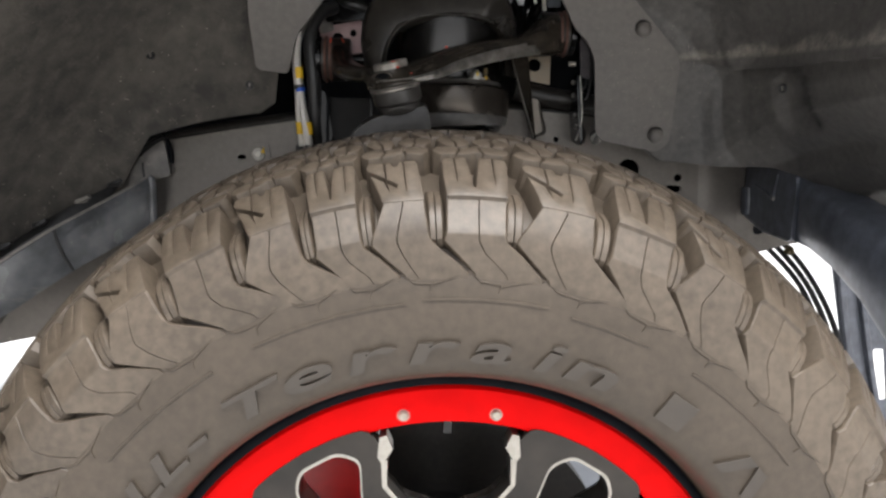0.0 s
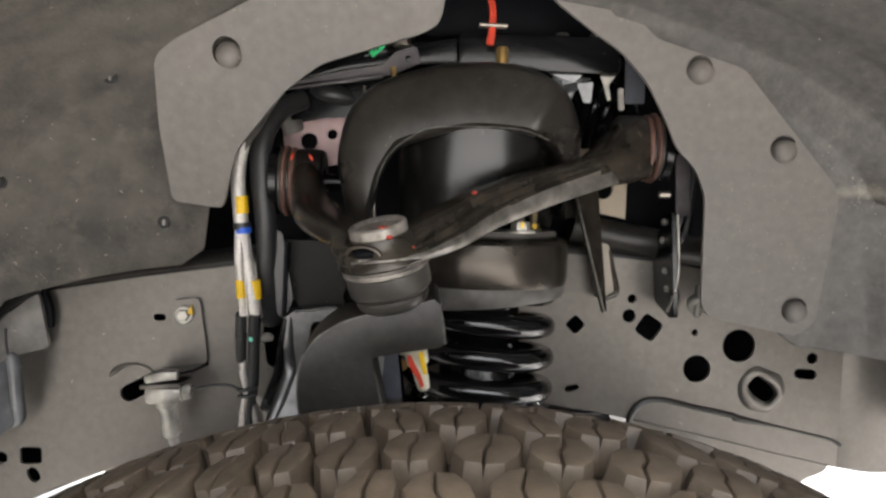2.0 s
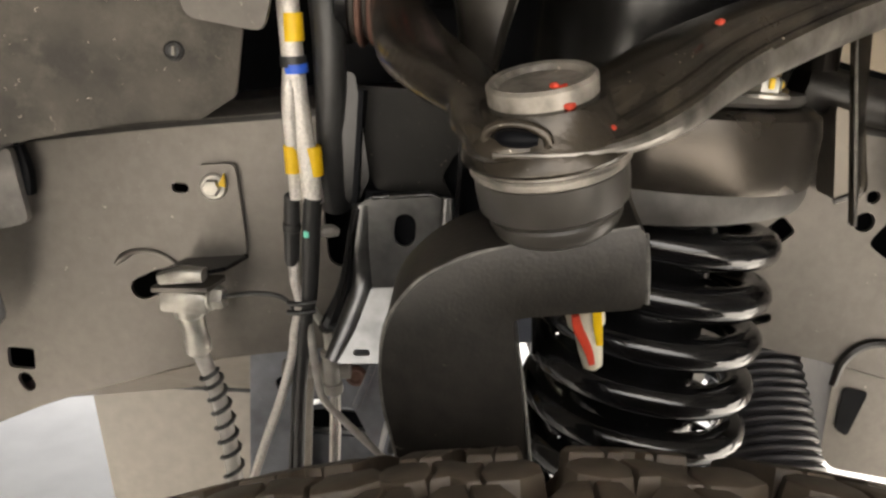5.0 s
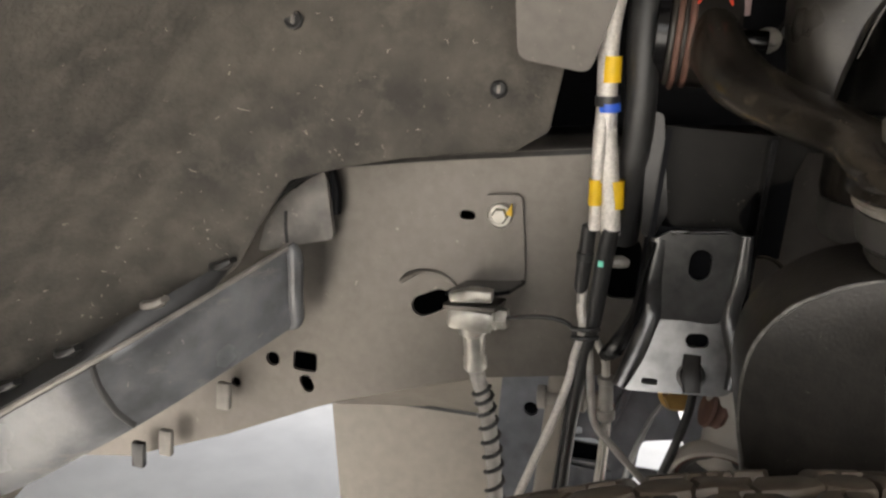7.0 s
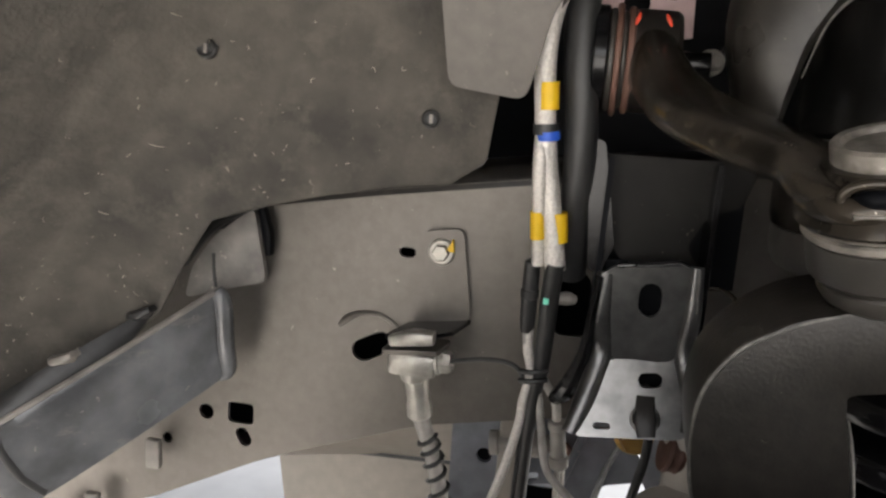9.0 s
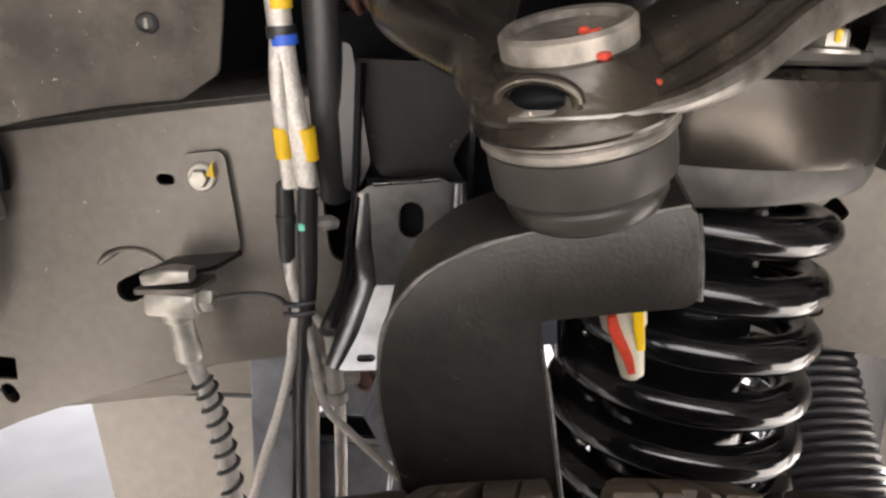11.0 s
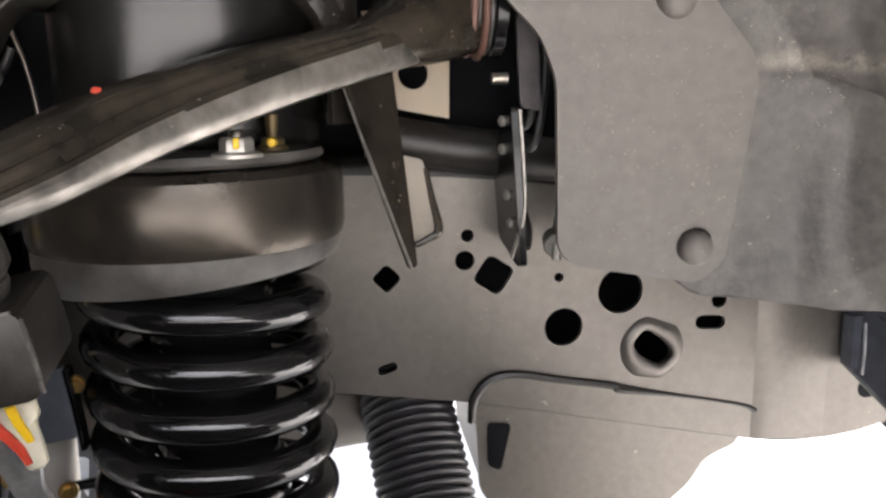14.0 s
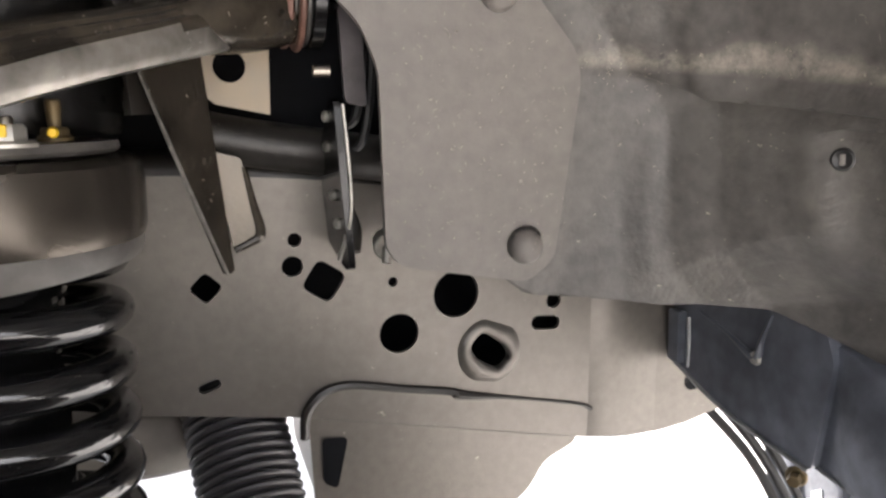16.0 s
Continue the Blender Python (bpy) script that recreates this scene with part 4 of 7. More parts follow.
for k in range(6):
    for d in (-9, 9):
        a = radians(60 * k + d)
        at = HUB + Vector((0.2325 * math.sin(a), -0.1475, 0.2325 * math.cos(a)))
        wheel_part("ring_bolt", lathe(hexnut(bmesh.new(), toward(at, OUT), 0.0030, 0.003, 0.0039), [(0.0049, -0.003), (0.0049, 0.0006), (0.0043, 0.0006), (0.0043, -0.003)], toward(at, OUT), 24), STEEL, ring)


def polar(pairs):
    return [(r * math.sin(radians(a)), r * math.cos(radians(a))) for a, r in pairs]


spoke_outline = rounded(polar([(16.8, 0.2285), (23, 0.2295), (30, 0.2300), (37, 0.2295), (43.2, 0.2285), (45.5, 0.212), (43.3, 0.178), (46.5, 0.155), (57, 0.142), (58, 0.09), (50, 0.05), (30, 0.04), (10, 0.05), (2, 0.09), (3, 0.142), (13.5, 0.155), (16.7, 0.178), (14.5, 0.212)]), 0.008, 3)
window = rounded(polar([(23.3, 0.204), (27.0, 0.2190), (36.0, 0.2190), (40.2, 0.206), (36.6, 0.172), (32, 0.118), (28, 0.118), (24.0, 0.170)]), 0.008, 4)
wc = Vector(np.mean(window, axis=0).tolist())
inner = [tuple(wc + (Vector(p) - wc) * 0.94) for p in window]
for k in range(6):
    rot = Matrix.Rotation(radians(60 * k), 3, "Y")
    put = lambda off: (lambda a, b, d: HUB + rot @ Vector((a, off + d, b)))
    sp = wheel_part("spoke", plate(spoke_outline, [window], put(-0.1485), 0.034), GLOSS)
    wheel_part("window_edge", plate(window, [inner], put(-0.1490), 0.030), MACHINED, sp, "machined silver window edge")
    for side in (14.6, 45.4):
        o = -1 if side < 30 else 1
        for lab, pts in (("facet", [(side, 0.219), (side + 1.5 * o, 0.219), (side + 2.2 * o, 0.207), (side - 1.0 * o, 0.196), (side - 1.6 * o, 0.203)]), ("edge", [(side - 1.2 * o, 0.197), (side + 0.4 * o, 0.199), (side - 1.5 * o, 0.178), (side + 2 * o, 0.157), (side + 12 * o, 0.145), (side + 12 * o, 0.1425), (side + 1 * o, 0.154), (side - 2.7 * o, 0.178)])):
            pts = polar(pts if o > 0 else pts[::-1])
            wheel_part("machined_" + lab, plate(pts, [], put(-0.1490), 0.018), MACHINED, sp, "machined silver spoke " + lab)
for k in range(6):
    m = Matrix.Translation(HUB) @ Matrix.Rotation(radians(60 * k), 4, "Y")
    wheel_part("pocket_tab", box(bmesh.new(), -0.0036, 0.0036, -0.120, -0.104, 0.2020, 0.2165, 0.0010, m), BLACKP, rim, "black tab in the spoke pocket")
for y, r in ((-0.095, 0.2085), (-0.060, 0.2060), (-0.020, 0.2050)):
    wheel_part("barrel_step", lathe(bmesh.new(), [(r + 0.004, -y - 0.004), (r, -y - 0.003), (r - 0.0012, -y), (r, -y + 0.003), (r + 0.004, -y + 0.004)], AXLE, 96, caps=False), GLOSS, rim)
wheel_part("hub_cap", lathe(bmesh.new(), [(0.055, 0.10), (0.055, 0.142), (0.05, 0.146), (0.0, 0.148)], AXLE, 48, caps=False), GLOSS)

brake = thing("disc_brake", (HUB.x, HUB.y + 0.03, HUB.z), "dark brake disc with a dull red caliper inside the wheel", "brake")
part("disc", lathe(bmesh.new(), [(0.07, 0.0), (0.175, 0.0), (0.175, 0.028), (0.07, 0.028)], Matrix.Translation((0, 0.03, 0)) @ AXLE, 72), KNUCKLE, brake)
cal = [(-52, 0.192), (-40, 0.2), (-28, 0.2), (-20, 0.192), (-22, 0.13), (-50, 0.13)]
part("caliper", plate(rounded(polar(cal), 0.01, 3), [], lambda a, b, d: HUB + Vector((a, -0.045 + d, b)), 0.09), mat("dull_red_caliper", (0.45, 0.012, 0.012), 0.4, grain=40, bump=0.1), brake, "dull red caliper")
part("hub_flange", lathe(bmesh.new(), [(0.09, -0.10), (0.09, 0.02), (0.07, 0.05), (0.05, 0.10), (0.0, 0.10)], AXLE, 40, caps=False), KNUCKLE, brake)

# the wheel leans out at the top
for ob, off in ((wheel, 0.0), (brake, 0.03)):
    ob.location = (HUB.x, 0.731 + off, 0.446)
    ob.rotation_euler = (radians(5), 0, 0)

# ---------------------------------------------------------------- steering knuckle and upper ball joint
knuckle = thing("steering_knuckle", (0.01, 0.9, 0.6), "dark cast iron steering knuckle with a hooked upper arm", "steering knuckle")
outline = rounded([(0.003, 0.914), (0.013, 0.9175), (0.068, 0.931), (0.0715, 0.915), (0.0735, 0.898), (0.047, 0.8935), (0.0275, 0.8900), (0.0245, 0.8885), (0.0255, 0.880), (0.0285, 0.868), (0.033, 0.845), (0.042, 0.80), (0.057, 0.70), (0.06, 0.60),
                   (-0.03, 0.60), (-0.014, 0.70), (-0.010, 0.79), (-0.018, 0.826), (-0.024, 0.848), (-0.0265, 0.866), (-0.025, 0.883), (-0.019, 0.8955), (-0.008, 0.907)], 0.006, 3)
lean_y = lambda x, z, d: (x, 0.880 + d - 0.05 * (z - 0.9), z + 0.2 * d)
bm = plate(outline, [], lean_y, 0.036)
rimedges = [e for e in bm.edges if len(e.link_faces) == 2 and e.calc_face_angle(0) > radians(50) and e.verts[0].co.y < 0.9 and e.verts[1].co.y < 0.9]
bmesh.ops.bevel(bm, geom=rimedges, offset=0.0022, segments=2, profile=0.6, affect="EDGES", clamp_overlap=True)
part("casting", bm, KNUCKLE, knuckle)
part("worn_edge", tube(bmesh.new(), [(0.0262, 0.8812, 0.880), (0.0292, 0.8818, 0.868), (0.0338, 0.883, 0.845), (0.0425, 0.885, 0.80)], [0.0004, 0.0009, 0.0007, 0.0005], 6, 4), EDGE, knuckle, "pale worn edge")
edge = [(x, 0.8806 - 0.05 * (z - 0.9), z) for x, z in ((-0.010, 0.79), (-0.018, 0.826), (-0.024, 0.848), (-0.0258, 0.866), (-0.0245, 0.882), (-0.0185, 0.895), (-0.008, 0.906), (0.013, 0.9165), (0.040, 0.9235), (0.066, 0.9300))]
part("worn_edge", tube(bmesh.new(), edge, [0.0008] * 4 + [0.0011, 0.0012, 0.0011, 0.0008, 0.0008, 0.0008], 6, 4), EDGE, knuckle, "pale worn edge")
part("worn_edge", tube(bmesh.new(), [(0.0690, 0.8795, 0.9275), (0.0712, 0.8802, 0.914), (0.0732, 0.8808, 0.9)], [0.0008, 0.0012, 0.0009], 6, 4), EDGE, knuckle, "pale worn edge")
LEANJ = Matrix.Translation((0.0365, 0.892, 0.931)) @ Matrix.Rotation(radians(-13), 4, "Y") @ Matrix.Rotation(radians(12), 4, "X")
joint = thing("upper_ball_joint", (0.0365, 0.886, 0.930), "upper ball joint with a zinc cap and grey rubber boot", "ball joint")
part("boot", lathe(bmesh.new(), [(0.020, -0.007), (0.0236, -0.0045), (0.0252, -0.001), (0.0250, 0.0015), (0.0242, 0.0026), (0.0262, 0.0036), (0.0282, 0.006), (0.0286, 0.012), (0.0284, 0.0190), (0.026, 0.021)], LEANJ, 48), BOOT, joint, "grey rubber boot")
part("retaining_ring", lathe(bmesh.new(), [(0.026, 0.0198), (0.0290, 0.0200), (0.0297, 0.0208), (0.0297, 0.0228), (0.0288, 0.0236), (0.0270, 0.0239), (0.0270, 0.0242), (0.0300, 0.0244), (0.0305, 0.0250), (0.0300, 0.0257), (0.026, 0.0262)], LEANJ, 48), CAPM, joint, "bright crimped ring")
cap = part("cap", lathe(bmesh.new(), [(0.0208, 0.034), (0.0208, 0.0405), (0.0196, 0.042), (0.0198, 0.0505), (0.0186, 0.0518), (0.0165, 0.0513), (0.0152, 0.0492), (0.0, 0.0489)], LEANJ, 48, caps=False), CAPM, joint, "worn zinc cap")
part("circlip", lathe(bmesh.new(), [(0.0196, 0.0400), (0.0224, 0.0402), (0.0224, 0.0415), (0.0196, 0.0417)], LEANJ, 48), BOOT, joint)
for x, y, z, a, b in ((0.0288, 0.8668, 0.9782, 0.0016, -0.0014), (0.0312, 0.8664, 0.9776, 0.0014, 0.0011), (0.0340, 0.8645, 0.9720, 0.0018, 0.0006), (0.0490, 0.8640, 0.9555, 0.0012, 0.0004)):
    part("paint_mark", tube(bmesh.new(), [(x - a, y, z + b * 0.3), (x, y - 0.0005, z), (x + a, y + 0.001, z + b)], [0.0007, 0.0013, 0.0008], 8), REDMARK, joint, "red paint dab")
nut = thing("stud_nut", (0.056, 0.901, 0.874), "pale castle nut and stud with red and yellow paint stripes", "nut")
tilt = toward((0.0525, 0.902, 0.894), (0.26, 0.0, -1.0))
part("castle_nut", lathe(bmesh.new(), [(0.0105, -0.004), (0.0112, 0.0), (0.0112, 0.003), (0.0082, 0.0045), (0.0076, 0.012), (0.0066, 0.0135)], tilt, 24), WHITEP, nut)
part("stud", lathe(bmesh.new(), [(0.0055, 0.012), (0.0050, 0.024), (0.0040, 0.031), (0.002, 0.0325)], tilt, 20), WHITEP, nut)
part("red_mark", bar(bmesh.new(), [(0.0490, 0.8922, 0.8890, 0.003, 0.002), (0.0510, 0.8938, 0.8830, 0.004, 0.002), (0.0565, 0.8966, 0.8730, 0.0036, 0.002), (0.0590, 0.8975, 0.8665, 0.0026, 0.002)], up=(0, 1, 0)), REDMARK, nut, "red paint stripe")
part("yellow_mark", bar(bmesh.new(), [(0.0570, 0.8912, 0.892, 0.0036, 0.002), (0.0585, 0.8930, 0.885, 0.0036, 0.002), (0.0608, 0.8964, 0.876, 0.0026, 0.002)], up=(0, 1, 0)), YELLOW, nut, "yellow paint stripe")

# ---------------------------------------------------------------- upper control arm
uca = thing("upper_control_arm", (0.03, 0.9, 0.96), "dusty black forged upper control arm with two bushings", "control arm")


def forge(t):
    """The arm's section: a dark grooved top, a crease that climbs along the arm, and a front face that rolls under to the lower lip."""
    c = float(np.interp(t, [0.0, 0.15, 0.35, 0.58, 0.75, 1.0], [-0.16, -0.12, -0.02, 0.16, 0.24, 0.20]))
    g = float(np.interp(t, [0.0, 0.15, 0.45, 0.62], [0.05, 0.05, 0.03, 0.0]))
    low = min(-0.20, c - 0.14)
    front = [(0.49, low), (0.482, (low + c) / 2), (0.462, c - 0.03), (0.445, c)]
    ribs = []
    for q, d in ((0.07, 0.012), (0.16, -0.030), (0.26, -0.034), (0.36, 0.012), (0.44, 0.016), (0.54, -0.026), (0.64, -0.028), (0.75, 0.010), (0.88, 0.006)):
        d *= 1.0 - 0.75 * ease((t - 0.45) / 0.3)
        ribs.append((0.445 - 0.285 * q + 0.5 * d, c + (0.46 - c) * q ** 0.85 + d))
    return front + ribs + [(0.12, 0.475), (-0.20, 0.50), (-0.42, 0.40), (-0.50, 0.20), (-0.50, -0.25), (-0.38, -0.44), (-0.10, -0.48), (0.22, -0.50), (0.34, -0.49), (0.42, -0.44), (0.468, -0.34)]


bm = bmesh.new()
forged(bm, [(0.010, 0.8765, 0.9565, 0.034, 0.008), (0.036, 0.8775, 0.9615, 0.042, 0.014), (0.063, 0.897, 0.9735, 0.043, 0.025), (0.095, 0.930, 0.9895, 0.038, 0.029), (0.140, 0.968, 1.0065, 0.036, 0.029), (0.185, 1.008, 1.0200, 0.036, 0.027), (0.220, 1.044, 1.0320, 0.038, 0.030), (0.234, 1.056, 1.0402, 0.036, 0.036), (0.2455, 1.066, 1.0470, 0.028, 0.038), (0.253, 1.074, 1.0515, 0.012, 0.034)], forge)
arm = part("long_arm", bm, CAST, uca, smooth=28)
# the paler material paints the sheen on the lower front face
arm.data.materials.append(SHEENED)
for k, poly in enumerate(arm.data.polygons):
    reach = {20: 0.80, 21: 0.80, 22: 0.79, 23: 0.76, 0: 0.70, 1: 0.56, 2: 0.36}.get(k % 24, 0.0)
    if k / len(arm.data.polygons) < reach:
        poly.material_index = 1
# thin pale bead along the crease
crest = [tuple(arm.data.vertices[24 * k + 3].co) for k in range(9, len(arm.data.vertices) // 24 - 18, 3)]
part("crest_line", tube(bmesh.new(), crest, [0.0002] + [0.00055] * (len(crest) - 2) + [0.0002], 6, 3), EDGE, uca, "pale line along the crest")
part("bush_head", bar(bmesh.new(), [(0.196, 1.020, 1.0245, 0.030, 0.022), (0.214, 1.035, 1.0310, 0.040, 0.036), (0.233, 1.052, 1.0395, 0.046, 0.048), (0.248, 1.064, 1.0475, 0.050, 0.057), (0.2565, 1.070, 1.0510, 0.046, 0.054)], power=2.5, sides=24), CAST, uca, smooth=60)
bm = bmesh.new()
bar(bm, [(0.022, 0.875, 0.9570, 0.030, 0.008), (0.0105, 0.886, 0.9605, 0.030, 0.014), (0.0060, 0.906, 0.9670, 0.030, 0.018), (-0.0085, 0.938, 0.9735, 0.038, 0.021), (-0.0225, 0.972, 0.9800, 0.041, 0.023), (-0.0340, 1.005, 0.9890, 0.034, 0.027), (-0.0430, 1.038, 1.0030, 0.029, 0.034), (-0.0470, 1.066, 1.0125, 0.034, 0.048)], power=2.4, sides=24)
part("short_arm", bm, CAST, uca, smooth=60)
eye = lathe(bmesh.new(), [(0.0215, 0.0265), (0.0298, 0.0256), (0.0316, 0.0262), (0.0322, 0.0275), (0.0314, 0.0298), (0.0294, 0.0325), (0.0262, 0.0372), (0.0238, 0.0412), (0.0226, 0.0445), (0.0200, 0.0448)], LEANJ, 56)
part("joint_eye", eye, CAST, uca)
part("slot_lobe", bar(bmesh.new(), [(0.004, 0.889, 0.9565, 0.012, 0.010), (0.008, 0.874, 0.9555, 0.014, 0.012), (0.0165, 0.8660, 0.9560, 0.014, 0.011), (0.026, 0.8655, 0.9570, 0.010, 0.007), (0.034, 0.874, 0.9580, 0.006, 0.005)], power=2.3), CAST, uca, smooth=60)
rim = [(0.0178 + 0.0105 * math.cos(q), 0.8625 - 0.0035 * math.cos(q) - 0.0015 * math.sin(q), 0.9600 + 0.0055 * math.sin(q)) for q in (radians(30 * k) for k in range(13))]
part("slot_rim", tube(bmesh.new(), rim, 0.0019, 10, 4), CAST, uca, smooth=60)
# solid black bar painting the slot's shaded inside
part("eye_slot", bar(bmesh.new(), [(0.0115, 0.8655, 0.9600, 0.004, 0.003), (0.0150, 0.8620, 0.9602, 0.0075, 0.0065), (0.0200, 0.8598, 0.9606, 0.0070, 0.0060), (0.0245, 0.8590, 0.9608, 0.004, 0.003)], up=(0, 0.5, 1), power=2.2), BAYDARK, uca, "slot painted black for its shade")
for x, z, s, mt in ((0.257, 1.050, 1, KNUCKLE), (-0.057, 1.010, -1, KNUCKLE)):
    m = Matrix.Translation((x, 1.068, z)) @ Matrix.Rotation(radians(90 * s), 4, "Y")  # local z points away from the arm
    bush = part("bushing", lathe(bmesh.new(), [(0.012, -0.026), (0.0265, -0.026), (0.0285, -0.0235), (0.029, -0.010), (0.0285, 0.000), (0.0265, 0.002), (0.012, 0.002)], m, 40), mt, uca)
    for r, lo, hi, mm, lab in ((0.0300, -0.001, 0.003, RUST, "brown washer"), (0.0272, 0.003, 0.006, BOOT, "rubber ring"), (0.0318, 0.006, 0.0095, RUST, "brown washer"), (0.0290, 0.0095, 0.013, BOOT, "rubber ring"), (0.0305, 0.013, 0.021, BLACKP, "black outer cup")):
        part("washer", lathe(bmesh.new(), [(0.012, lo), (r - 0.0012, lo), (r, lo + 0.0010), (r, hi - 0.0010), (r - 0.0012, hi), (0.012, hi)], m, 44), mm, bush, lab)
    part("bolt", lathe(hexnut(bmesh.new(), m @ pose(0, 0, 0.021), 0.011, 0.010, 0.015), [(0.007, -0.044), (0.007, 0.026)], m, 16), BLACKP, bush)
for x, y, z, dx, dz in ((0.0495, 0.8690, 0.9655, 0.002, 0.001), (0.092, 0.912, 1.0030, 0.003, 0.0008), (-0.056, 1.036, 1.030, 0.002, 0.006), (-0.040, 1.036, 1.030, -0.003, 0.006), (0.2425, 1.045, 1.058, 0.0015, 0.006)):
    part("paint_dab", tube(bmesh.new(), [(x - dx / 2, y, z - dz / 2), (x, y - 0.0012, z), (x + dx / 2, y, z + dz / 2)], [0.0006, 0.0013, 0.0007], 8), REDMARK, uca, "red paint dab")

# ---------------------------------------------------------------- coil-over
coil = thing("coil_over_strut", (0.106, 1.028, 0.6), "glossy black coil spring over a damper with its seat", "suspension strut")
SA = Vector((0.1085, 1.026, 0.0))
turns, pitch, wire, rad = 12.5, 0.0271, 0.0092, 0.0564
bm = bmesh.new()
loops = []
n = int(turns * 40)
for i in range(n + 1):
    a = 2 * math.pi * i / 40 + 2.4
    z = 0.9355 - pitch * i / 40
    c = SA + Vector((rad * math.cos(a), rad * math.sin(a), z))
    out = Vector((math.cos(a), math.sin(a), 0))
    loops.append([c + wire * (math.cos(b) * out + math.sin(b) * Vector((0, 0, 1))) for b in (2 * math.pi * k / 14 for k in range(14))])
rings(bm, loops)
part("coil_spring", bm, SPRING, coil, "gloss black coil spring", smooth=80)
tall = Matrix.Translation(SA)
part("damper_body", lathe(bmesh.new(), [(0.033, 0.5), (0.033, 0.86), (0.030, 0.868), (0.030, 0.93)] + [(0.034 + 0.002 * (k % 2), 0.875 + 0.004 * k) for k in range(12)], tall, 40), SPRING, coil)
part("bump_sleeve", lathe(bmesh.new(), [(0.036, 0.66), (0.038, 0.662), (0.038, 0.80), (0.036, 0.802)], tall, 40), BLACKP, coil)
SEATM = Matrix.Translation((0.103, 1.030, 0)) @ pose(0, 0, 0)
part("spring_seat", lathe(bmesh.new(), [(0.05, 0.925), (0.0785, 0.929), (0.0798, 0.934), (0.080, 0.955), (0.0785, 0.963), (0.074, 0.9665), (0.05, 0.968)], SEATM, 72), SEAT, coil)
RIMM = Matrix.Translation((0.103, 1.030, 0.922)) @ Matrix.Rotation(radians(-4.5), 4, "Y") @ Matrix.Translation((0, 0, -0.922))
part("seat_rim", lathe(bmesh.new(), [(0.055, 0.912), (0.0755, 0.9135), (0.0778, 0.918), (0.0782, 0.9265), (0.0775, 0.934), (0.05, 0.934)], RIMM, 72), SEATRIM, coil, "grey rubber isolator")
part("top_plate", lathe(bmesh.new(), [(0.0, 0.967), (0.068, 0.968), (0.070, 0.970), (0.069, 0.9735), (0.0, 0.975)], SEATM, 48, caps=False), SEATRIM, coil)
for a in (-62,):
    at = Vector((0.103 + 0.0665 * math.cos(radians(a)), 1.030 + 0.0665 * math.sin(radians(a)), 0.973))
    nt = part("top_nut", hexnut(bmesh.new(), Matrix.Translation(at), 0.0078, 0.009, 0.0115), ZINC, coil, "zinc nut with a yellow mark")
    part("top_stud", lathe(bmesh.new(), [(0.0034, 0.0), (0.0034, 0.011), (0.0027, 0.0122)], Matrix.Translation(at), 12), STEEL, nt)
    part("yellow_dab", box(bmesh.new(), at.x - 0.001, at.x + 0.0018, at.y - 0.0078, at.y - 0.004, at.z + 0.004, at.z + 0.0090, 0.0008), YELLOW, nt)

n2 = part("top_nut", hexnut(bmesh.new(), Matrix.Translation((0.1485, 1.000, 0.974)), 0.0058, 0.006, 0.0075), OLDBRASS, coil, "brass nut with a yellow dab")
part("top_stud", lathe(bmesh.new(), [(0.0026, 0.0), (0.0030, 0.012), (0.0032, 0.013), (0.0032, 0.017), (0.0024, 0.018)], Matrix.Translation((0.1485, 1.000, 0.974)), 12), OLDBRASS, n2)
part("yellow_dab", lathe(bmesh.new(), [(0.0020, 0.0), (0.0025, 0.001), (0.0018, 0.0025)], toward((0.1485, 0.9935, 0.978), OUT), 12), YELLOW, n2)

# ---------------------------------------------------------------- shock tower
tower = thing("shock_tower", (0.1, 1.08, 0.95), "black painted shock tower arch welded to the frame rail", "shock tower")
part("canister", lathe(bmesh.new(), [(0.068, 0.975), (0.070, 0.98), (0.070, 1.095), (0.067, 1.10), (0.0, 1.101)], Matrix.Translation((0.104, 1.0615, 0)), 80, caps=False), CANISTER, tower, "black canister with a soft sheen")
bm = bmesh.new()
hoop = [(0.004, 0.975, 0.018), (0.004, 1.00, 0.028), (0.006, 1.03, 0.042), (0.022, 1.062, 0.054), (0.060, 1.077, 0.057), (0.095, 1.083, 0.057), (0.130, 1.082, 0.057), (0.158, 1.073, 0.050), (0.1755, 1.055, 0.036), (0.182, 1.036, 0.024), (0.1835, 1.012, 0.020), (0.1845, 0.985, 0.018)]
line = curve_through(hoop, 5)
loops = []
for i, p in enumerate(line):
    d = Vector((line[min(i + 1, len(line) - 1)] - line[max(i - 1, 0)])[:2].tolist()).normalized()
    p = p.tolist()
    nrm = Vector((-d.y, d.x))
    w = p[2] / 2
    y0, y1 = 0.987 + 0.034 * ease((p[0] - 0.150) / 0.040), 1.013 + 0.062 * ease((p[0] - 0.010) / 0.03) * ease((p[1] - 1.03) / 0.04) + 0.062 * ease((p[0] - 0.12) / 0.04)
    c = min(0.010, 0.8 * w)
    sec = [(-w, y0 + 0.010), (-w + 0.15 * c, y0 + 0.004), (-w + 0.5 * c, y0), (w - c, y0 + 0.0035), (w - 0.3 * c, y0 + 0.011), (w, y0 + 0.024), (w, min(y1, 1.075)), (-w, min(y1, 1.075))]
    loops.append([(p[0] + nrm.x * s, y, p[1] + nrm.y * s) for s, y in sec])
rings(bm, loops)
part("arch", bm, TOWER, tower, smooth=50)
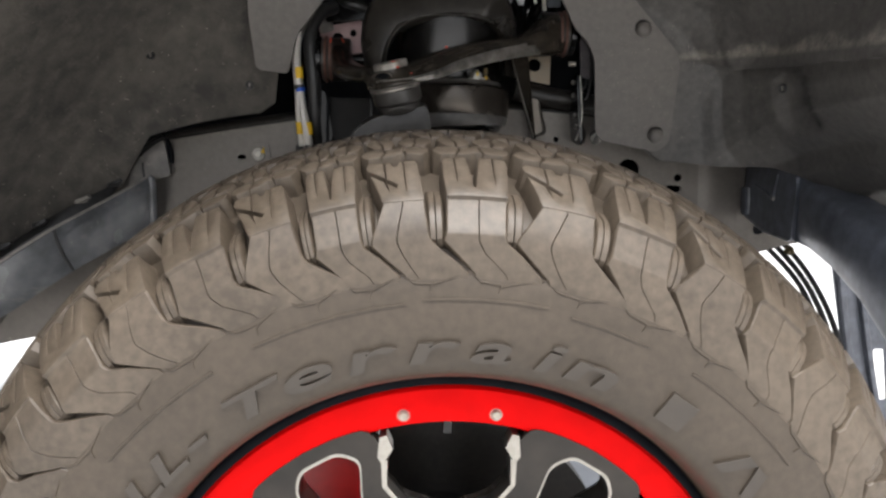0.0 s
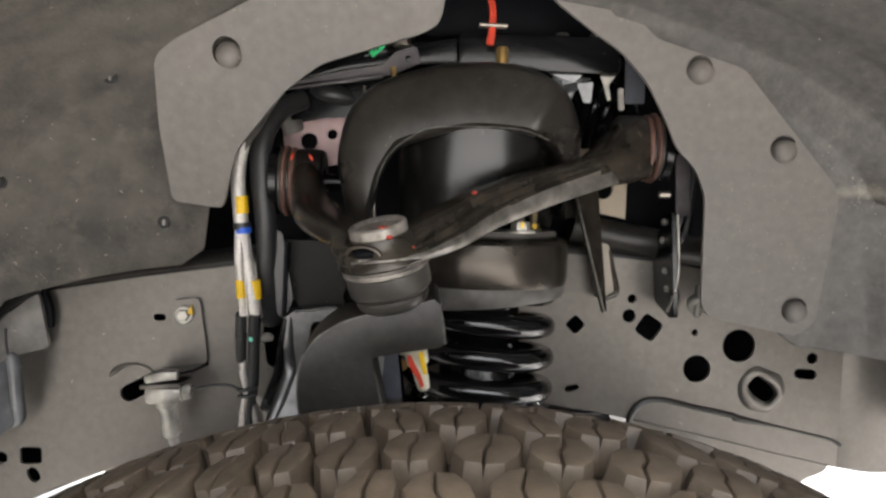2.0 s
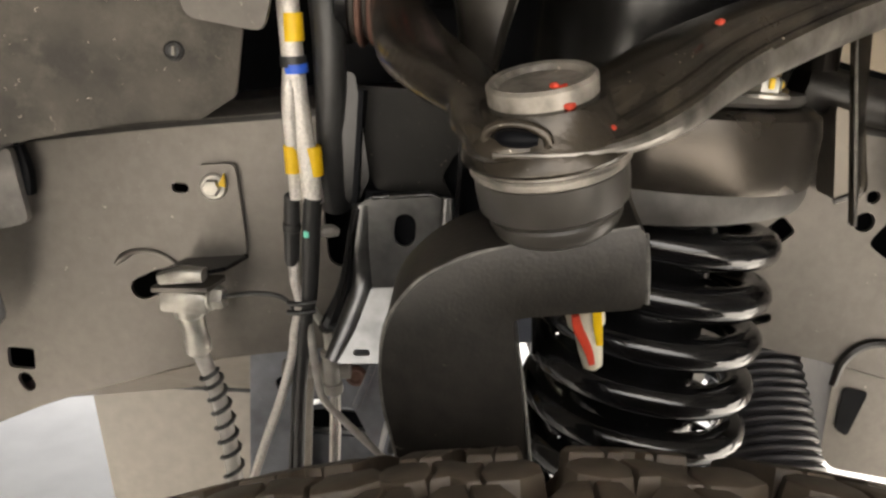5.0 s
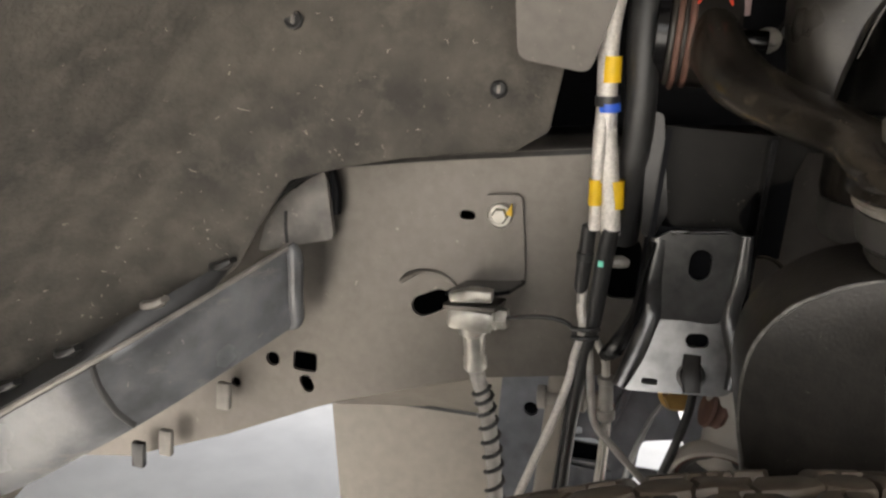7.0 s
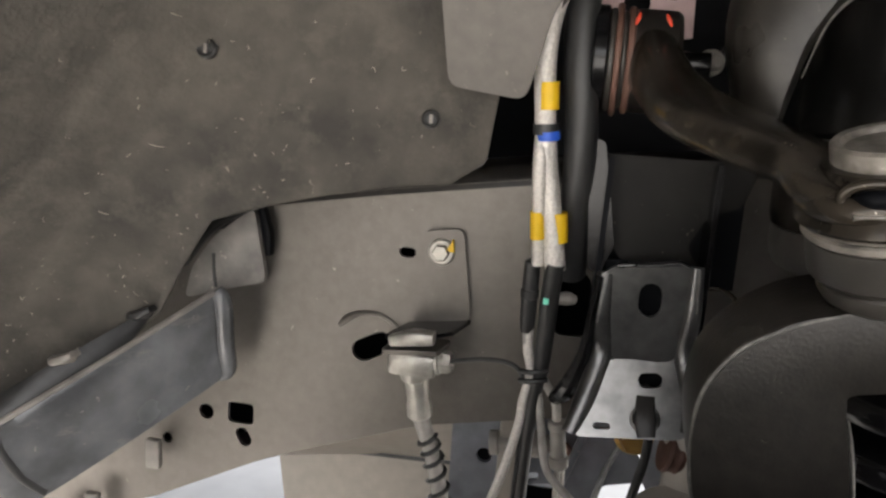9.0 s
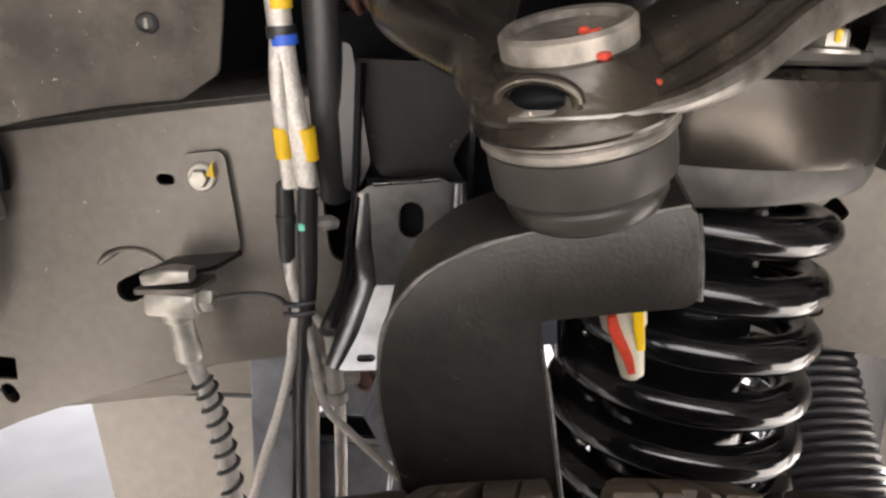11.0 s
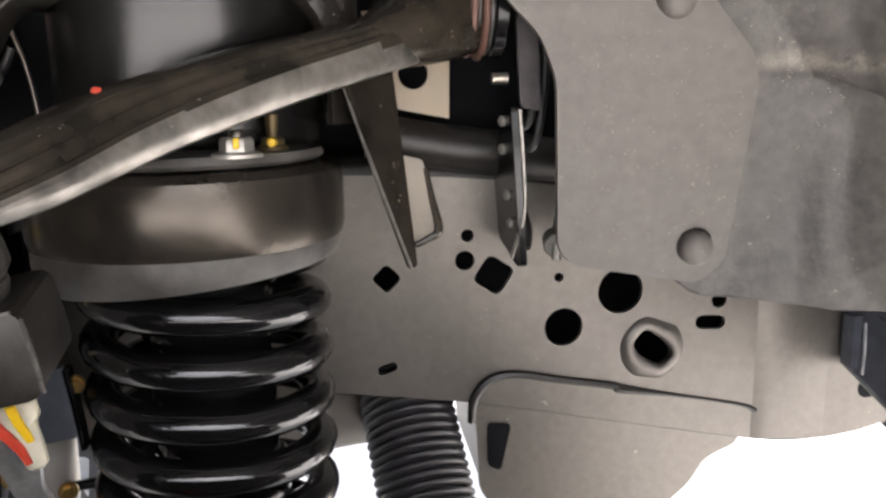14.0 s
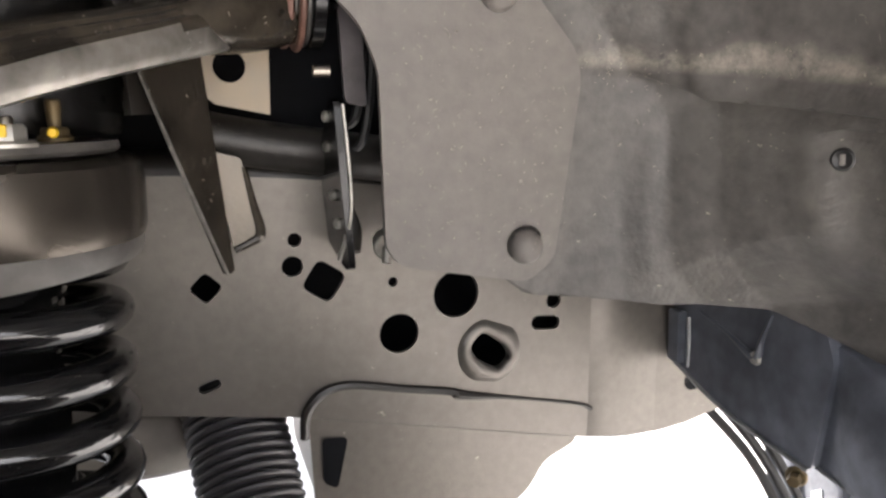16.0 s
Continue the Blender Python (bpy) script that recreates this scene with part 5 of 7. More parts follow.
lip = [(x + (0.0015 if x > 0.1 else -0.0005), 0.9862 + 0.034 * ease((x - 0.150) / 0.040), z) for x, z in ((0.018, 1.002), (0.0265, 1.028), (0.042, 1.0435), (0.066, 1.0545), (0.110, 1.0562), (0.136, 1.0545), (0.156, 1.0475))]
part("worn_edge", tube(bmesh.new(), lip, [0.0003, 0.0006, 0.0008, 0.0008, 0.0009, 0.0008, 0.0004], 6, 5), EDGE, tower, "pale worn inner edge")
# gussets that run down to the rail
fin = [(0.184, 1.002, 1.006), (0.213, 1.050, 1.018), (0.2245, 1.042, 0.902), (0.2195, 1.034, 0.902)]
bm = bmesh.new()
a = [bm.verts.new(p) for p in fin]
b = [bm.verts.new((x - 0.0026, y + 0.0022, z)) for x, y, z in fin]
for q in ((a[0], a[1], a[2], a[3]), (a[1], b[1], b[2], a[2]), (a[0], a[3], b[3], b[0]), (a[3], a[2], b[2], b[3]), (a[0], b[0], b[1], a[1]), (b[0], b[3], b[2], b[1])):
    bm.faces.new(q)
bmesh.ops.bevel(bm, geom=list(bm.edges), offset=0.0012, segments=2, affect="EDGES", clamp_overlap=True)
part("front_gusset", bm, CAST, tower)
part("worn_edge", tube(bmesh.new(), [(0.1838, 1.001, 1.004), (0.2010, 1.0165, 0.954), (0.2194, 1.033, 0.903)], [0.0005, 0.0011, 0.0009], 6, 5), EDGE, tower, "pale worn gusset edge")
part("gusset_flange", plate(rounded([(0.2170, 0.9640), (0.2330, 0.9600), (0.2418, 0.9150), (0.2270, 0.9075)], 0.002, 2), [], facing(1.080), 0.026), CHANNEL, tower, "pale channel behind the gusset")
part("gusset_weld", tube(bmesh.new(), [(0.2345, 1.080, 0.955), (0.2385, 1.080, 0.935), (0.2422, 1.080, 0.9165), (0.2360, 1.080, 0.9110), (0.2270, 1.080, 0.9070)], [0.0015, 0.0022, 0.0030, 0.0024, 0.0020], 8), CAST, tower, "rough weld")
part("side_web", plate(rounded([(1.046, 0.992), (1.056, 0.994), (1.106, 0.96), (1.106, 0.905), (1.062, 0.895), (1.050, 0.897)], 0.004, 2), [], lambda p, q, d: (0.280 + 0.08 * (0.99 - q) + d, p, q), 0.004), BLACKP, tower)
part("bush_strap", plate(rounded([(0.281, 1.10), (0.298, 1.07), (0.3005, 1.043), (0.3045, 0.988), (0.2915, 0.991), (0.287, 1.053), (0.272, 1.085)], 0.003, 2), [], facing(1.068, 0.05, 1.0), 0.004), DULL, tower, "pale vertical strap")
part("web_edge", bar(bmesh.new(), [(0.2850, 1.0465, 0.990, 0.0018, 0.004), (0.2875, 1.047, 0.960, 0.0018, 0.004), (0.2890, 1.049, 0.934, 0.0018, 0.004), (0.2865, 1.052, 0.916, 0.0018, 0.004), (0.2830, 1.056, 0.902, 0.0018, 0.004)], up=(0, 1, 0), power=5), ZINC, tower, "pale bare edge")
for q, z in ((1.066, 0.983), (1.072, 0.966), (1.068, 0.938), (1.064, 0.922)):
    part("web_stud", lathe(bmesh.new(), [(0.0032, -0.001), (0.0032, 0.0016), (0.002, 0.0026), (0.0, 0.0028)], toward((0.2795 + 0.08 * (0.99 - z), q, z), (-1, -0.2, 0)), 12, caps=False), ZINC, tower, "bright stud head")
part("weld_foot", bar(bmesh.new(), [(0.293, 1.09, 0.935, 0.006, 0.008), (0.298, 1.085, 0.915, 0.010, 0.010), (0.296, 1.08, 0.902, 0.010, 0.010)], up=(0, 1, 0)), KNUCKLE, tower)
part("cross_tube", tube(bmesh.new(), [(0.20, 1.10, 0.975), (0.25, 1.102, 0.966), (0.33, 1.105, 0.955)], 0.0145, 20), KNUCKLE, tower)
pw = plate([(0.20, 1.05), (0.2545, 1.05), (0.2535, 0.984), (0.222, 0.990), (0.213, 0.998)], [circle(0.231, 1.012, 0.0095, 18)], facing(1.104), 0.004)
part("tower_plate", pw, TAN, tower, "beige steel plate with a hole")
pl = plate([(-0.081, 1.064), (-0.020, 1.077), (-0.018, 1.03), (-0.070, 1.02), (-0.077, 1.036)], [circle(-0.0545, 1.050, 0.0085, 18), circle(-0.032, 1.0575, 0.005, 14)], facing(1.13), 0.004)
part("tower_plate", pl, PINK, tower, "bare pinkish steel plate with two holes")
part("tower_stud", tube(bmesh.new(), [(0.272, 1.06, 1.008), (0.281, 1.06, 1.008)], 0.0034, 12), STEEL, tower)
# plain black sheet closing the view behind the tower
part("rear_wall", plate([(-0.10, 0.94), (0.34, 0.955), (0.34, 1.16), (-0.10, 1.16)], [], facing(1.16), 0.004), BAYDARK, tower)

# lower pressing under the short arm, with slots
press = thing("bump_stop_bracket", (-0.03, 1.05, 0.8), "black pressed steel bracket with slotted holes on the frame rail", "bracket")
part("upper_panel", plate(rounded([(-0.072, 0.957), (0.022, 0.957), (0.014, 0.932), (-0.004, 0.925), (-0.0135, 0.906), (-0.004, 0.893), (-0.048, 0.890), (-0.0485, 0.893), (-0.064, 0.914), (-0.068, 0.93)], 0.004, 2), [], facing(1.062), 0.003), NECK, press, "upper neck with the arm's shade painted into its black")
# black sheet added to paint the shade in the neck's cutouts
part("neck_shade_sheet", plate([(-0.075, 0.955), (0.018, 0.957), (0.018, 0.88), (-0.062, 0.88)], [], facing(1.078), 0.003), BAYDARK, press, "black sheet painting the shade behind the neck")
outl = rounded([(-0.052, 0.896), (-0.017, 0.9005), (-0.008, 0.895), (-0.004, 0.893), (-0.006, 0.86), (-0.016, 0.842), (-0.048, 0.838), (-0.060, 0.86), (-0.064, 0.887)], 0.004, 3)
part("upper_face", plate(outl, [slot(-0.032, 0.877, 0.020, 0.013, 90)], facing(1.043), 0.003), CHASSIS, press)
part("lower_face", plate(rounded([(-0.052, 0.8395), (-0.012, 0.8435), (0.002, 0.812), (-0.008, 0.803), (-0.068, 0.798)], 0.005, 3), [slot(-0.027, 0.831, 0.014, 0.008, 6), slot(-0.052, 0.805, 0.010, 0.0035, 4)], facing(1.043, -0.5, 0.841), 0.003), PRESSED, press, "lower face with its reflection painted bright")
part("boss_ring", lathe(bmesh.new(), [(0.0085, 0.0), (0.0085, 0.0022), (0.0070, 0.0030), (0.0058, 0.0010), (0.0, 0.0010)], toward((-0.0285, 1.0275, 0.8115), (0, -1, 0.5)), 24, caps=False), PRESSED, press)
part("rolled_edge", bar(bmesh.new(), [(-0.0580, 1.046, 0.890, 0.010, 0.008), (-0.0585, 1.0445, 0.865, 0.012, 0.009), (-0.0560, 1.045, 0.842, 0.013, 0.009), (-0.0620, 1.034, 0.818, 0.013, 0.009), (-0.0690, 1.025, 0.798, 0.011, 0.008)], up=(0, 1, 0), power=2.2), CHASSIS, press)
part("rolled_edge", bar(bmesh.new(), [(-0.0085, 1.046, 0.898, 0.008, 0.008), (-0.0080, 1.0445, 0.87, 0.010, 0.009), (-0.0095, 1.045, 0.846, 0.011, 0.009), (-0.0030, 1.034, 0.822, 0.011, 0.009), (-0.0050, 1.028, 0.806, 0.009, 0.008)], up=(0, 1, 0), power=2.2), CHASSIS, press)
part("fold", bar(bmesh.new(), [(-0.052, 1.0420, 0.8955, 0.004, 0.003), (-0.034, 1.0415, 0.8980, 0.005, 0.003), (-0.018, 1.0420, 0.9000, 0.004, 0.003)], power=2.2), CHASSIS, press)
# black sheet added to paint the shade seen through the slots
part("backing", plate([(-0.058, 0.896), (-0.006, 0.896), (-0.006, 0.81), (-0.058, 0.81)], [], facing(1.056), 0.003), BAYDARK, press, "black sheet painting the shade behind the slots")
part("tongue", bar(bmesh.new(), [(-0.0290, 1.033, 0.823, 0.010, 0.004), (-0.0285, 1.026, 0.812, 0.012, 0.005), (-0.0270, 1.022, 0.803, 0.010, 0.005)], up=(0, 1, 0)), KNUCKLE, press)
part("left_flank", plate([(1.045, 0.956), (1.045, 0.89), (1.045, 0.86), (1.05, 0.80), (1.108, 0.79), (1.108, 0.95)], [], lambda p, q, d: (-0.063 - 0.02 * (0.95 - q) + d, p, q), 0.003), BAYDARK, press)
part("right_flank", plate([(1.045, 0.956), (1.045, 0.89), (1.045, 0.86), (1.05, 0.80), (1.108, 0.79), (1.108, 0.95)], [], lambda p, q, d: (-0.004 + d, p, q), 0.003), BLACKP, press)
part("curled_edge", tube(bmesh.new(), [(-0.061, 1.043, 0.888), (-0.0635, 1.041, 0.865), (-0.066, 1.042, 0.84), (-0.074, 1.05, 0.815), (-0.080, 1.06, 0.805)], [0.0025, 0.003, 0.004, 0.006, 0.005], 10), BLACKP, press)

# ---------------------------------------------------------------- splash shields and their clips
SH_R = lambda x, z, d: (x, 1.028 + d - 0.135 * (z - 0.908), z)
SH_L = lambda x, z, d: (x, 1.022 + d - 0.34 * (z - 0.989), z)


def clips(shield, spots, place):
    for x, z in spots:
        at = Vector(place(x, z, 0.0040))
        part("push_clip", lathe(bmesh.new(), [(0.0104, -0.002), (0.0104, 0.0030), (0.0098, 0.0062), (0.0080, 0.0088), (0.0048, 0.0104), (0.0, 0.0110)], toward(at, OUT), 28, caps=False), SHIELD, shield, "domed grey push clip")


right = rounded([(0.158, 1.160), (0.190, 1.138), (0.215, 1.123), (0.239, 1.099), (0.259, 1.066), (0.268, 1.047), (0.287, 1.029), (0.297, 1.007), (0.300, 0.963), (0.303, 0.912), (0.312, 0.901), (0.391, 0.886), (0.407, 0.899), (0.414, 1.003), (0.409, 1.019),
                 (0.360, 1.070), (0.319, 1.113), (0.254, 1.131), (0.244, 1.134), (0.214, 1.160), (0.185, 1.20), (0.13, 1.20)], 0.007, 4)
spots_r = [(0.283, 1.109), (0.361, 1.047), (0.388, 0.908)]
sh = thing("splash_shield", SH_R(0.34, 1.0, 0), "grey foam splash shield clipped over the wheel liner", "splash shield", "splash shields")
part("sheet", plate(right, [circle(x - 0.0016, z + 0.0022, 0.0112, 20) for x, z in spots_r], SH_R, 0.004), SHIELD, sh)
clips(sh, spots_r, SH_R)
left = rounded([(0.068, 1.20), (0.069, 1.148), (0.065, 1.133), (0.052, 1.126), (0.020, 1.116), (-0.027, 1.101), (-0.057, 1.079), (-0.098, 1.031), (-0.111, 0.984), (-0.153, 0.989), (-0.158, 1.05), (-0.157, 1.100), (-0.146, 1.112), (-0.075, 1.147), (-0.02, 1.17), (0.0, 1.20)], 0.007, 4)
sh = thing("splash_shield", SH_L(-0.1, 1.06, 0), "grey foam splash shield with a rounded corner over the liner", "splash shield", "splash shields")
part("sheet", plate(left, [circle(-0.1001, 1.1072, 0.0112, 20)], SH_L, 0.004), SHIELD, sh)
clips(sh, [(-0.0985, 1.105)], SH_L)
for x, y, z in ((-0.280, 0.984, 1.000), (-0.165, 1.030, 0.970), (-0.189, 0.978, 1.084)):
    cl = thing("liner_clip", (x, y, z), "small worn push clip in the felt liner", "clip", "clips of the liner")
    m = toward((x, liner_depth(x, z) - 0.001, z), (0.1, -1, 0.1))
    part("head", lathe(bmesh.new(), [(0.0055, -0.002), (0.0055, 0.0008), (0.0045, 0.0015), (0.003, 0.0006), (0.0, 0.0006)], m, 18, caps=False), CABLE, cl)
    part("pin", box(bmesh.new(), -0.0010, 0.0010, -0.0025, 0.0025, 0.0, 0.0024, 0.0005, m), SCUFF, cl)
cl = thing("liner_clip", (0.512, 0.925, 0.963), "dark push clip with a scuffed pin in the moulded liner", "clip", "clips of the liner")
m = toward((0.5125, 0.925, 0.962), (-0.85, -0.5, -0.1))
part("head", lathe(bmesh.new(), [(0.0060, -0.003), (0.0060, 0.0010), (0.0048, 0.0018), (0.003, 0.0008), (0.0, 0.0008)], m, 18, caps=False), CABLE, cl)
part("pin", box(bmesh.new(), -0.0012, 0.0012, -0.0028, 0.0028, 0.0, 0.0026, 0.0005, m), SCUFF, cl)

# ---------------------------------------------------------------- inner liner edge and air guide
guide = thing("air_guide", (-0.37, 0.98, 0.76), "black ribbed plastic air guide below the liner", "air guide")
upper = [(-0.309, 1.062, 0.846), (-0.335, 1.030, 0.825), (-0.362, 0.993, 0.804), (-0.392, 0.960, 0.782), (-0.428, 0.948, 0.757), (-0.470, 0.942, 0.728), (-0.515, 0.938, 0.702), (-0.58, 0.935, 0.665)]
bm = bmesh.new()
loops = []
for k, p in enumerate(curve_through(upper, 6)):
    x, y, z = p
    f = 1.0 if k > 1 else 0.75 + 0.12 * k
    h = 0.066 - 0.010 * min(1.0, k / 18)
    dx = 0.012 * min(1.0, k / 18) - 0.004
    loops.append([(x, y, z), (x - 0.001, y - 0.004 * f, z - 0.004), (x + dx * 0.3, y + 0.001, z - h * 0.30), (x + dx * 0.7, y + 0.010, z - h * 0.68), (x + dx, y + 0.023, z - h * 0.95), (x + dx, y + 0.028, z - h),
                  (x + dx + 0.003, y + 0.030, z - h), (x + dx * 0.7 + 0.003, y + 0.014, z - h * 0.68), (x + 0.003, y + 0.006, z - h * 0.3), (x + 0.003, y + 0.004, z - 0.001)])
rings(bm, loops)
part("panel", bm, PLASTIC, guide, smooth=50)
bm = bmesh.new()
rings(bm, [[(x - 0.001, y - 0.004, z + 0.001), (x - 0.001, y - 0.004, z + 0.003), (x + 0.006, y + 0.014, z + 0.022), (x + 0.006, y + 0.016, z + 0.020)] for x, y, z in curve_through(upper, 4)[5:]])
part("flange", bm, CABLE, guide, smooth=50)
part("end_cap", bar(bmesh.new(), [(-0.309, 1.062, 0.847, 0.008, 0.008), (-0.305, 1.064, 0.838, 0.011, 0.012), (-0.307, 1.073, 0.805, 0.011, 0.012), (-0.312, 1.087, 0.781, 0.010, 0.010), (-0.322, 1.085, 0.776, 0.006, 0.006)], up=(0, 1, 0), power=2.6), PLASTIC, guide)
part("edge_bead", tube(bmesh.new(), [(x, y - 0.003, z) for x, y, z in upper], 0.0020, 8), SCUFF, guide, "pale scuffed edge bead")
for t in (5, 9, 14, 18):
    x, y, z = curve_through(upper, 4)[t]
    part("flange_tab", bar(bmesh.new(), [(x - 0.010, y + 0.016, z + 0.012, 0.008, 0.004), (x, y + 0.004, z + 0.016, 0.016, 0.006), (x + 0.010, y + 0.002, z + 0.022, 0.008, 0.004)]), SCUFF if t == 9 else CABLE, guide)
x, y, z = upper[3]
part("rib", bar(bmesh.new(), [(x, y - 0.003, z - 0.002, 0.003, 0.005), (x + 0.002, y + 0.001, z - 0.018, 0.003, 0.005), (x + 0.006, y + 0.011, z - 0.038, 0.003, 0.005), (x + 0.009, y + 0.026, z - 0.055, 0.003, 0.005)], up=(0, 1, 0.2)), CABLE, guide)
# dark sheet added to paint the shaded gap under the liner's edge
gap_outline = rounded([(-0.64, 0.690), (-0.520, 0.729), (-0.485, 0.7376), (-0.4436, 0.7505), (-0.459, 0.7336), (-0.465, 0.7039), (-0.475, 0.66), (-0.64, 0.60)], 0.004, 2)
part("gap_shade", plate(gap_outline, [], facing(0.917), 0.004), CABLE, guide, "dark sheet added for the shaded gap under the liner")
for x, z in ((-0.468, 0.640), (-0.441, 0.657), (-0.387, 0.711)):
    part("rail_clip", box(bmesh.new(), x, x + 0.012, 1.100, 1.107, z - 0.024, z, 0.002), SCUFF if x > -0.46 else CABLE, rail, "pale clip on the rail edge")
corner = thing("liner_corner", (-0.31, 1.08, 0.87), "scuffed black plastic corner piece beside the frame rail", "trim")
bm = bmesh.new()
cor = [(-0.2965, 0.899), (-0.306, 0.893), (-0.325, 0.877), (-0.339, 0.855), (-0.344, 0.832), (-0.325, 0.838), (-0.287, 0.848)]
part("face", plate(rounded(cor, 0.006, 3), [], lambda x, z, d: (x, 1.092 + d + 0.2 * min(0.0, x + 0.30), z), 0.006, bm), SCUFF, corner)
part("dark_edge", tube(bmesh.new(), [(-0.296, 1.094, 0.902), (-0.307, 1.090, 0.897), (-0.327, 1.085, 0.881), (-0.343, 1.081, 0.857)], [0.0035, 0.004, 0.0035, 0.002], 8), CABLE, corner)
# solid black bar painting the shade inside the gap
part("slit", bar(bmesh.new(), [(-0.2935, 1.1, 0.899, 0.004, 0.008), (-0.2895, 1.1, 0.882, 0.007, 0.008), (-0.288, 1.1, 0.866, 0.004, 0.008)], up=(0, 1, 0)), BAYDARK, corner, "black bar painting the gap's shade")
part("seam", tube(bmesh.new(), [(-0.324, 1.0868, 0.866), (-0.3235, 1.0868, 0.853), (-0.322, 1.0868, 0.842)], 0.0012, 8), CABLE, corner)

# ---------------------------------------------------------------- cables and hoses beside the rail
loom = thing("sensor_cables", (-0.1, 1.04, 0.9), "two sensor cables in silver sleeves with yellow and blue tape", "cable")
c1 = [(-0.092, 1.041, 1.056), (-0.1005, 1.041, 1.035), (-0.1030, 1.041, 1.010), (-0.1015, 1.043, 0.985), (-0.0975, 1.045, 0.950), (-0.0912, 1.046, 0.915), (-0.0872, 1.048, 0.888)]
c2 = [(-0.102, 1.046, 0.975), (-0.1010, 1.040, 0.945), (-0.0990, 1.044, 0.915), (-0.0975, 1.048, 0.890)]
s1 = part("sleeve", tube(bmesh.new(), c1, 0.0062, 14), SLEEVE, loom, "crinkled silver sleeve")
s2 = part("sleeve", tube(bmesh.new(), c2, 0.0040, 14), SLEEVE, loom, "crinkled silver sleeve")
for pts, r, mt, nm, par in (([(-0.1000, 1.0405, 0.995), (-0.0990, 1.0415, 0.980)], 0.0058, YELLOW, "yellow_tape", s1), ([(-0.1000, 1.0440, 0.972), (-0.0995, 1.0443, 0.966)], 0.0074, CABLE, "black_tape", s1),
                            ([(-0.0985, 1.0435, 0.968), (-0.0980, 1.0440, 0.963)], 0.0070, BLUE, "blue_tape", s1), ([(-0.0888, 1.0455, 0.922), (-0.0872, 1.0470, 0.905)], 0.0058, YELLOW, "yellow_tape", s1),
                            ([(-0.1002, 1.0425, 0.922), (-0.0990, 1.0440, 0.906)], 0.0042, YELLOW, "yellow_tape", s2)):
    part(nm, tube(bmesh.new(), [pts[0], tuple((np.array(pts[0]) + np.array(pts[1])) / 2), pts[1]], r, 14, 3), mt, par)
plug = part("lower_jacket", lathe(bmesh.new(), [(0.0036, 0.0), (0.0047, 0.001), (0.0049, 0.018), (0.0056, 0.019), (0.0056, 0.023), (0.0049, 0.024), (0.0046, 0.042), (0.0036, 0.046)], toward((-0.1008, 1.050, 0.892), (-0.01, 0.12, -1)), 18), CABLE, loom)
part("lower_jacket", tube(bmesh.new(), [(-0.0872, 1.046, 0.892), (-0.0888, 1.050, 0.872), (-0.0895, 1.054, 0.848), (-0.0905, 1.057, 0.826), (-0.0935, 1.060, 0.800), (-0.0965, 1.064, 0.74), (-0.098, 1.07, 0.60)], [0.0056, 0.0056, 0.0054, 0.0050, 0.0044, 0.004, 0.004], 14), CABLE, loom)
part("green_tag", box(bmesh.new(), -0.0925, -0.0890, 1.0445, 1.049, 0.867, 0.871, 0.0005), mat("mint_tag", (0.15, 0.6, 0.45), 0.5), loom)
part("side_plug", tube(bmesh.new(), [(-0.0850, 1.056, 0.868), (-0.0790, 1.058, 0.869), (-0.0740, 1.060, 0.868)], [0.0030, 0.0042, 0.0026], 10), SCUFF, loom, "small scuffed side plug")
for pts, r, mt in (([(-0.1000, 1.055, 0.850), (-0.0995, 1.056, 0.835), (-0.0965, 1.057, 0.820), (-0.0999, 1.059, 0.800), (-0.1010, 1.060, 0.785), (-0.1080, 1.060, 0.753), (-0.1200, 1.058, 0.712), (-0.1290, 1.058, 0.67), (-0.132, 1.06, 0.58)], 0.0030, SLEEVE),
                   ([(-0.1015, 1.055, 0.850), (-0.0990, 1.056, 0.832), (-0.0930, 1.058, 0.816), (-0.0880, 1.059, 0.790), (-0.0815, 1.060, 0.757), (-0.066, 1.059, 0.740), (-0.040, 1.056, 0.718), (-0.018, 1.05, 0.70), (0.0, 1.045, 0.66)], 0.0026, GREYCABLE),
                   ([(-0.0925, 1.058, 0.822), (-0.0855, 1.060, 0.811), (-0.0795, 1.060, 0.801), (-0.0775, 1.060, 0.788)], 0.0028, ZINC),
                   ([(-0.0745, 1.062, 0.757), (-0.0740, 1.064, 0.72), (-0.0745, 1.07, 0.66), (-0.075, 1.07, 0.58)], 0.0019, ZINC), ([(-0.0715, 1.064, 0.757), (-0.0705, 1.066, 0.72), (-0.0710, 1.07, 0.66), (-0.071, 1.07, 0.58)], 0.0017, SLEEVE)):
    part("thin_cable", tube(bmesh.new(), pts, r, 10), mt, loom)
part("grommet", lathe(bmesh.new(), [(0.0030, 0.0), (0.0058, 0.001), (0.0060, 0.005), (0.0048, 0.006), (0.0050, 0.024), (0.0062, 0.025), (0.0062, 0.031), (0.0040, 0.033)], toward((-0.0775, 1.060, 0.790), (0.12, 0.05, -1)), 18), SCUFF, loom, "scuffed grey connector")
for z in (0.821, 0.815):
    part("cable_tie", tube(bmesh.new(), [(-0.103, 1.054, z), (-0.095, 1.0515, z + 0.001), (-0.086, 1.055, z + 0.002)], 0.0017, 8), CABLE, loom)
conduit = thing("black_conduit", (-0.085, 1.05, 0.98), "smooth black rubber conduit behind the silver sleeves", "hose")
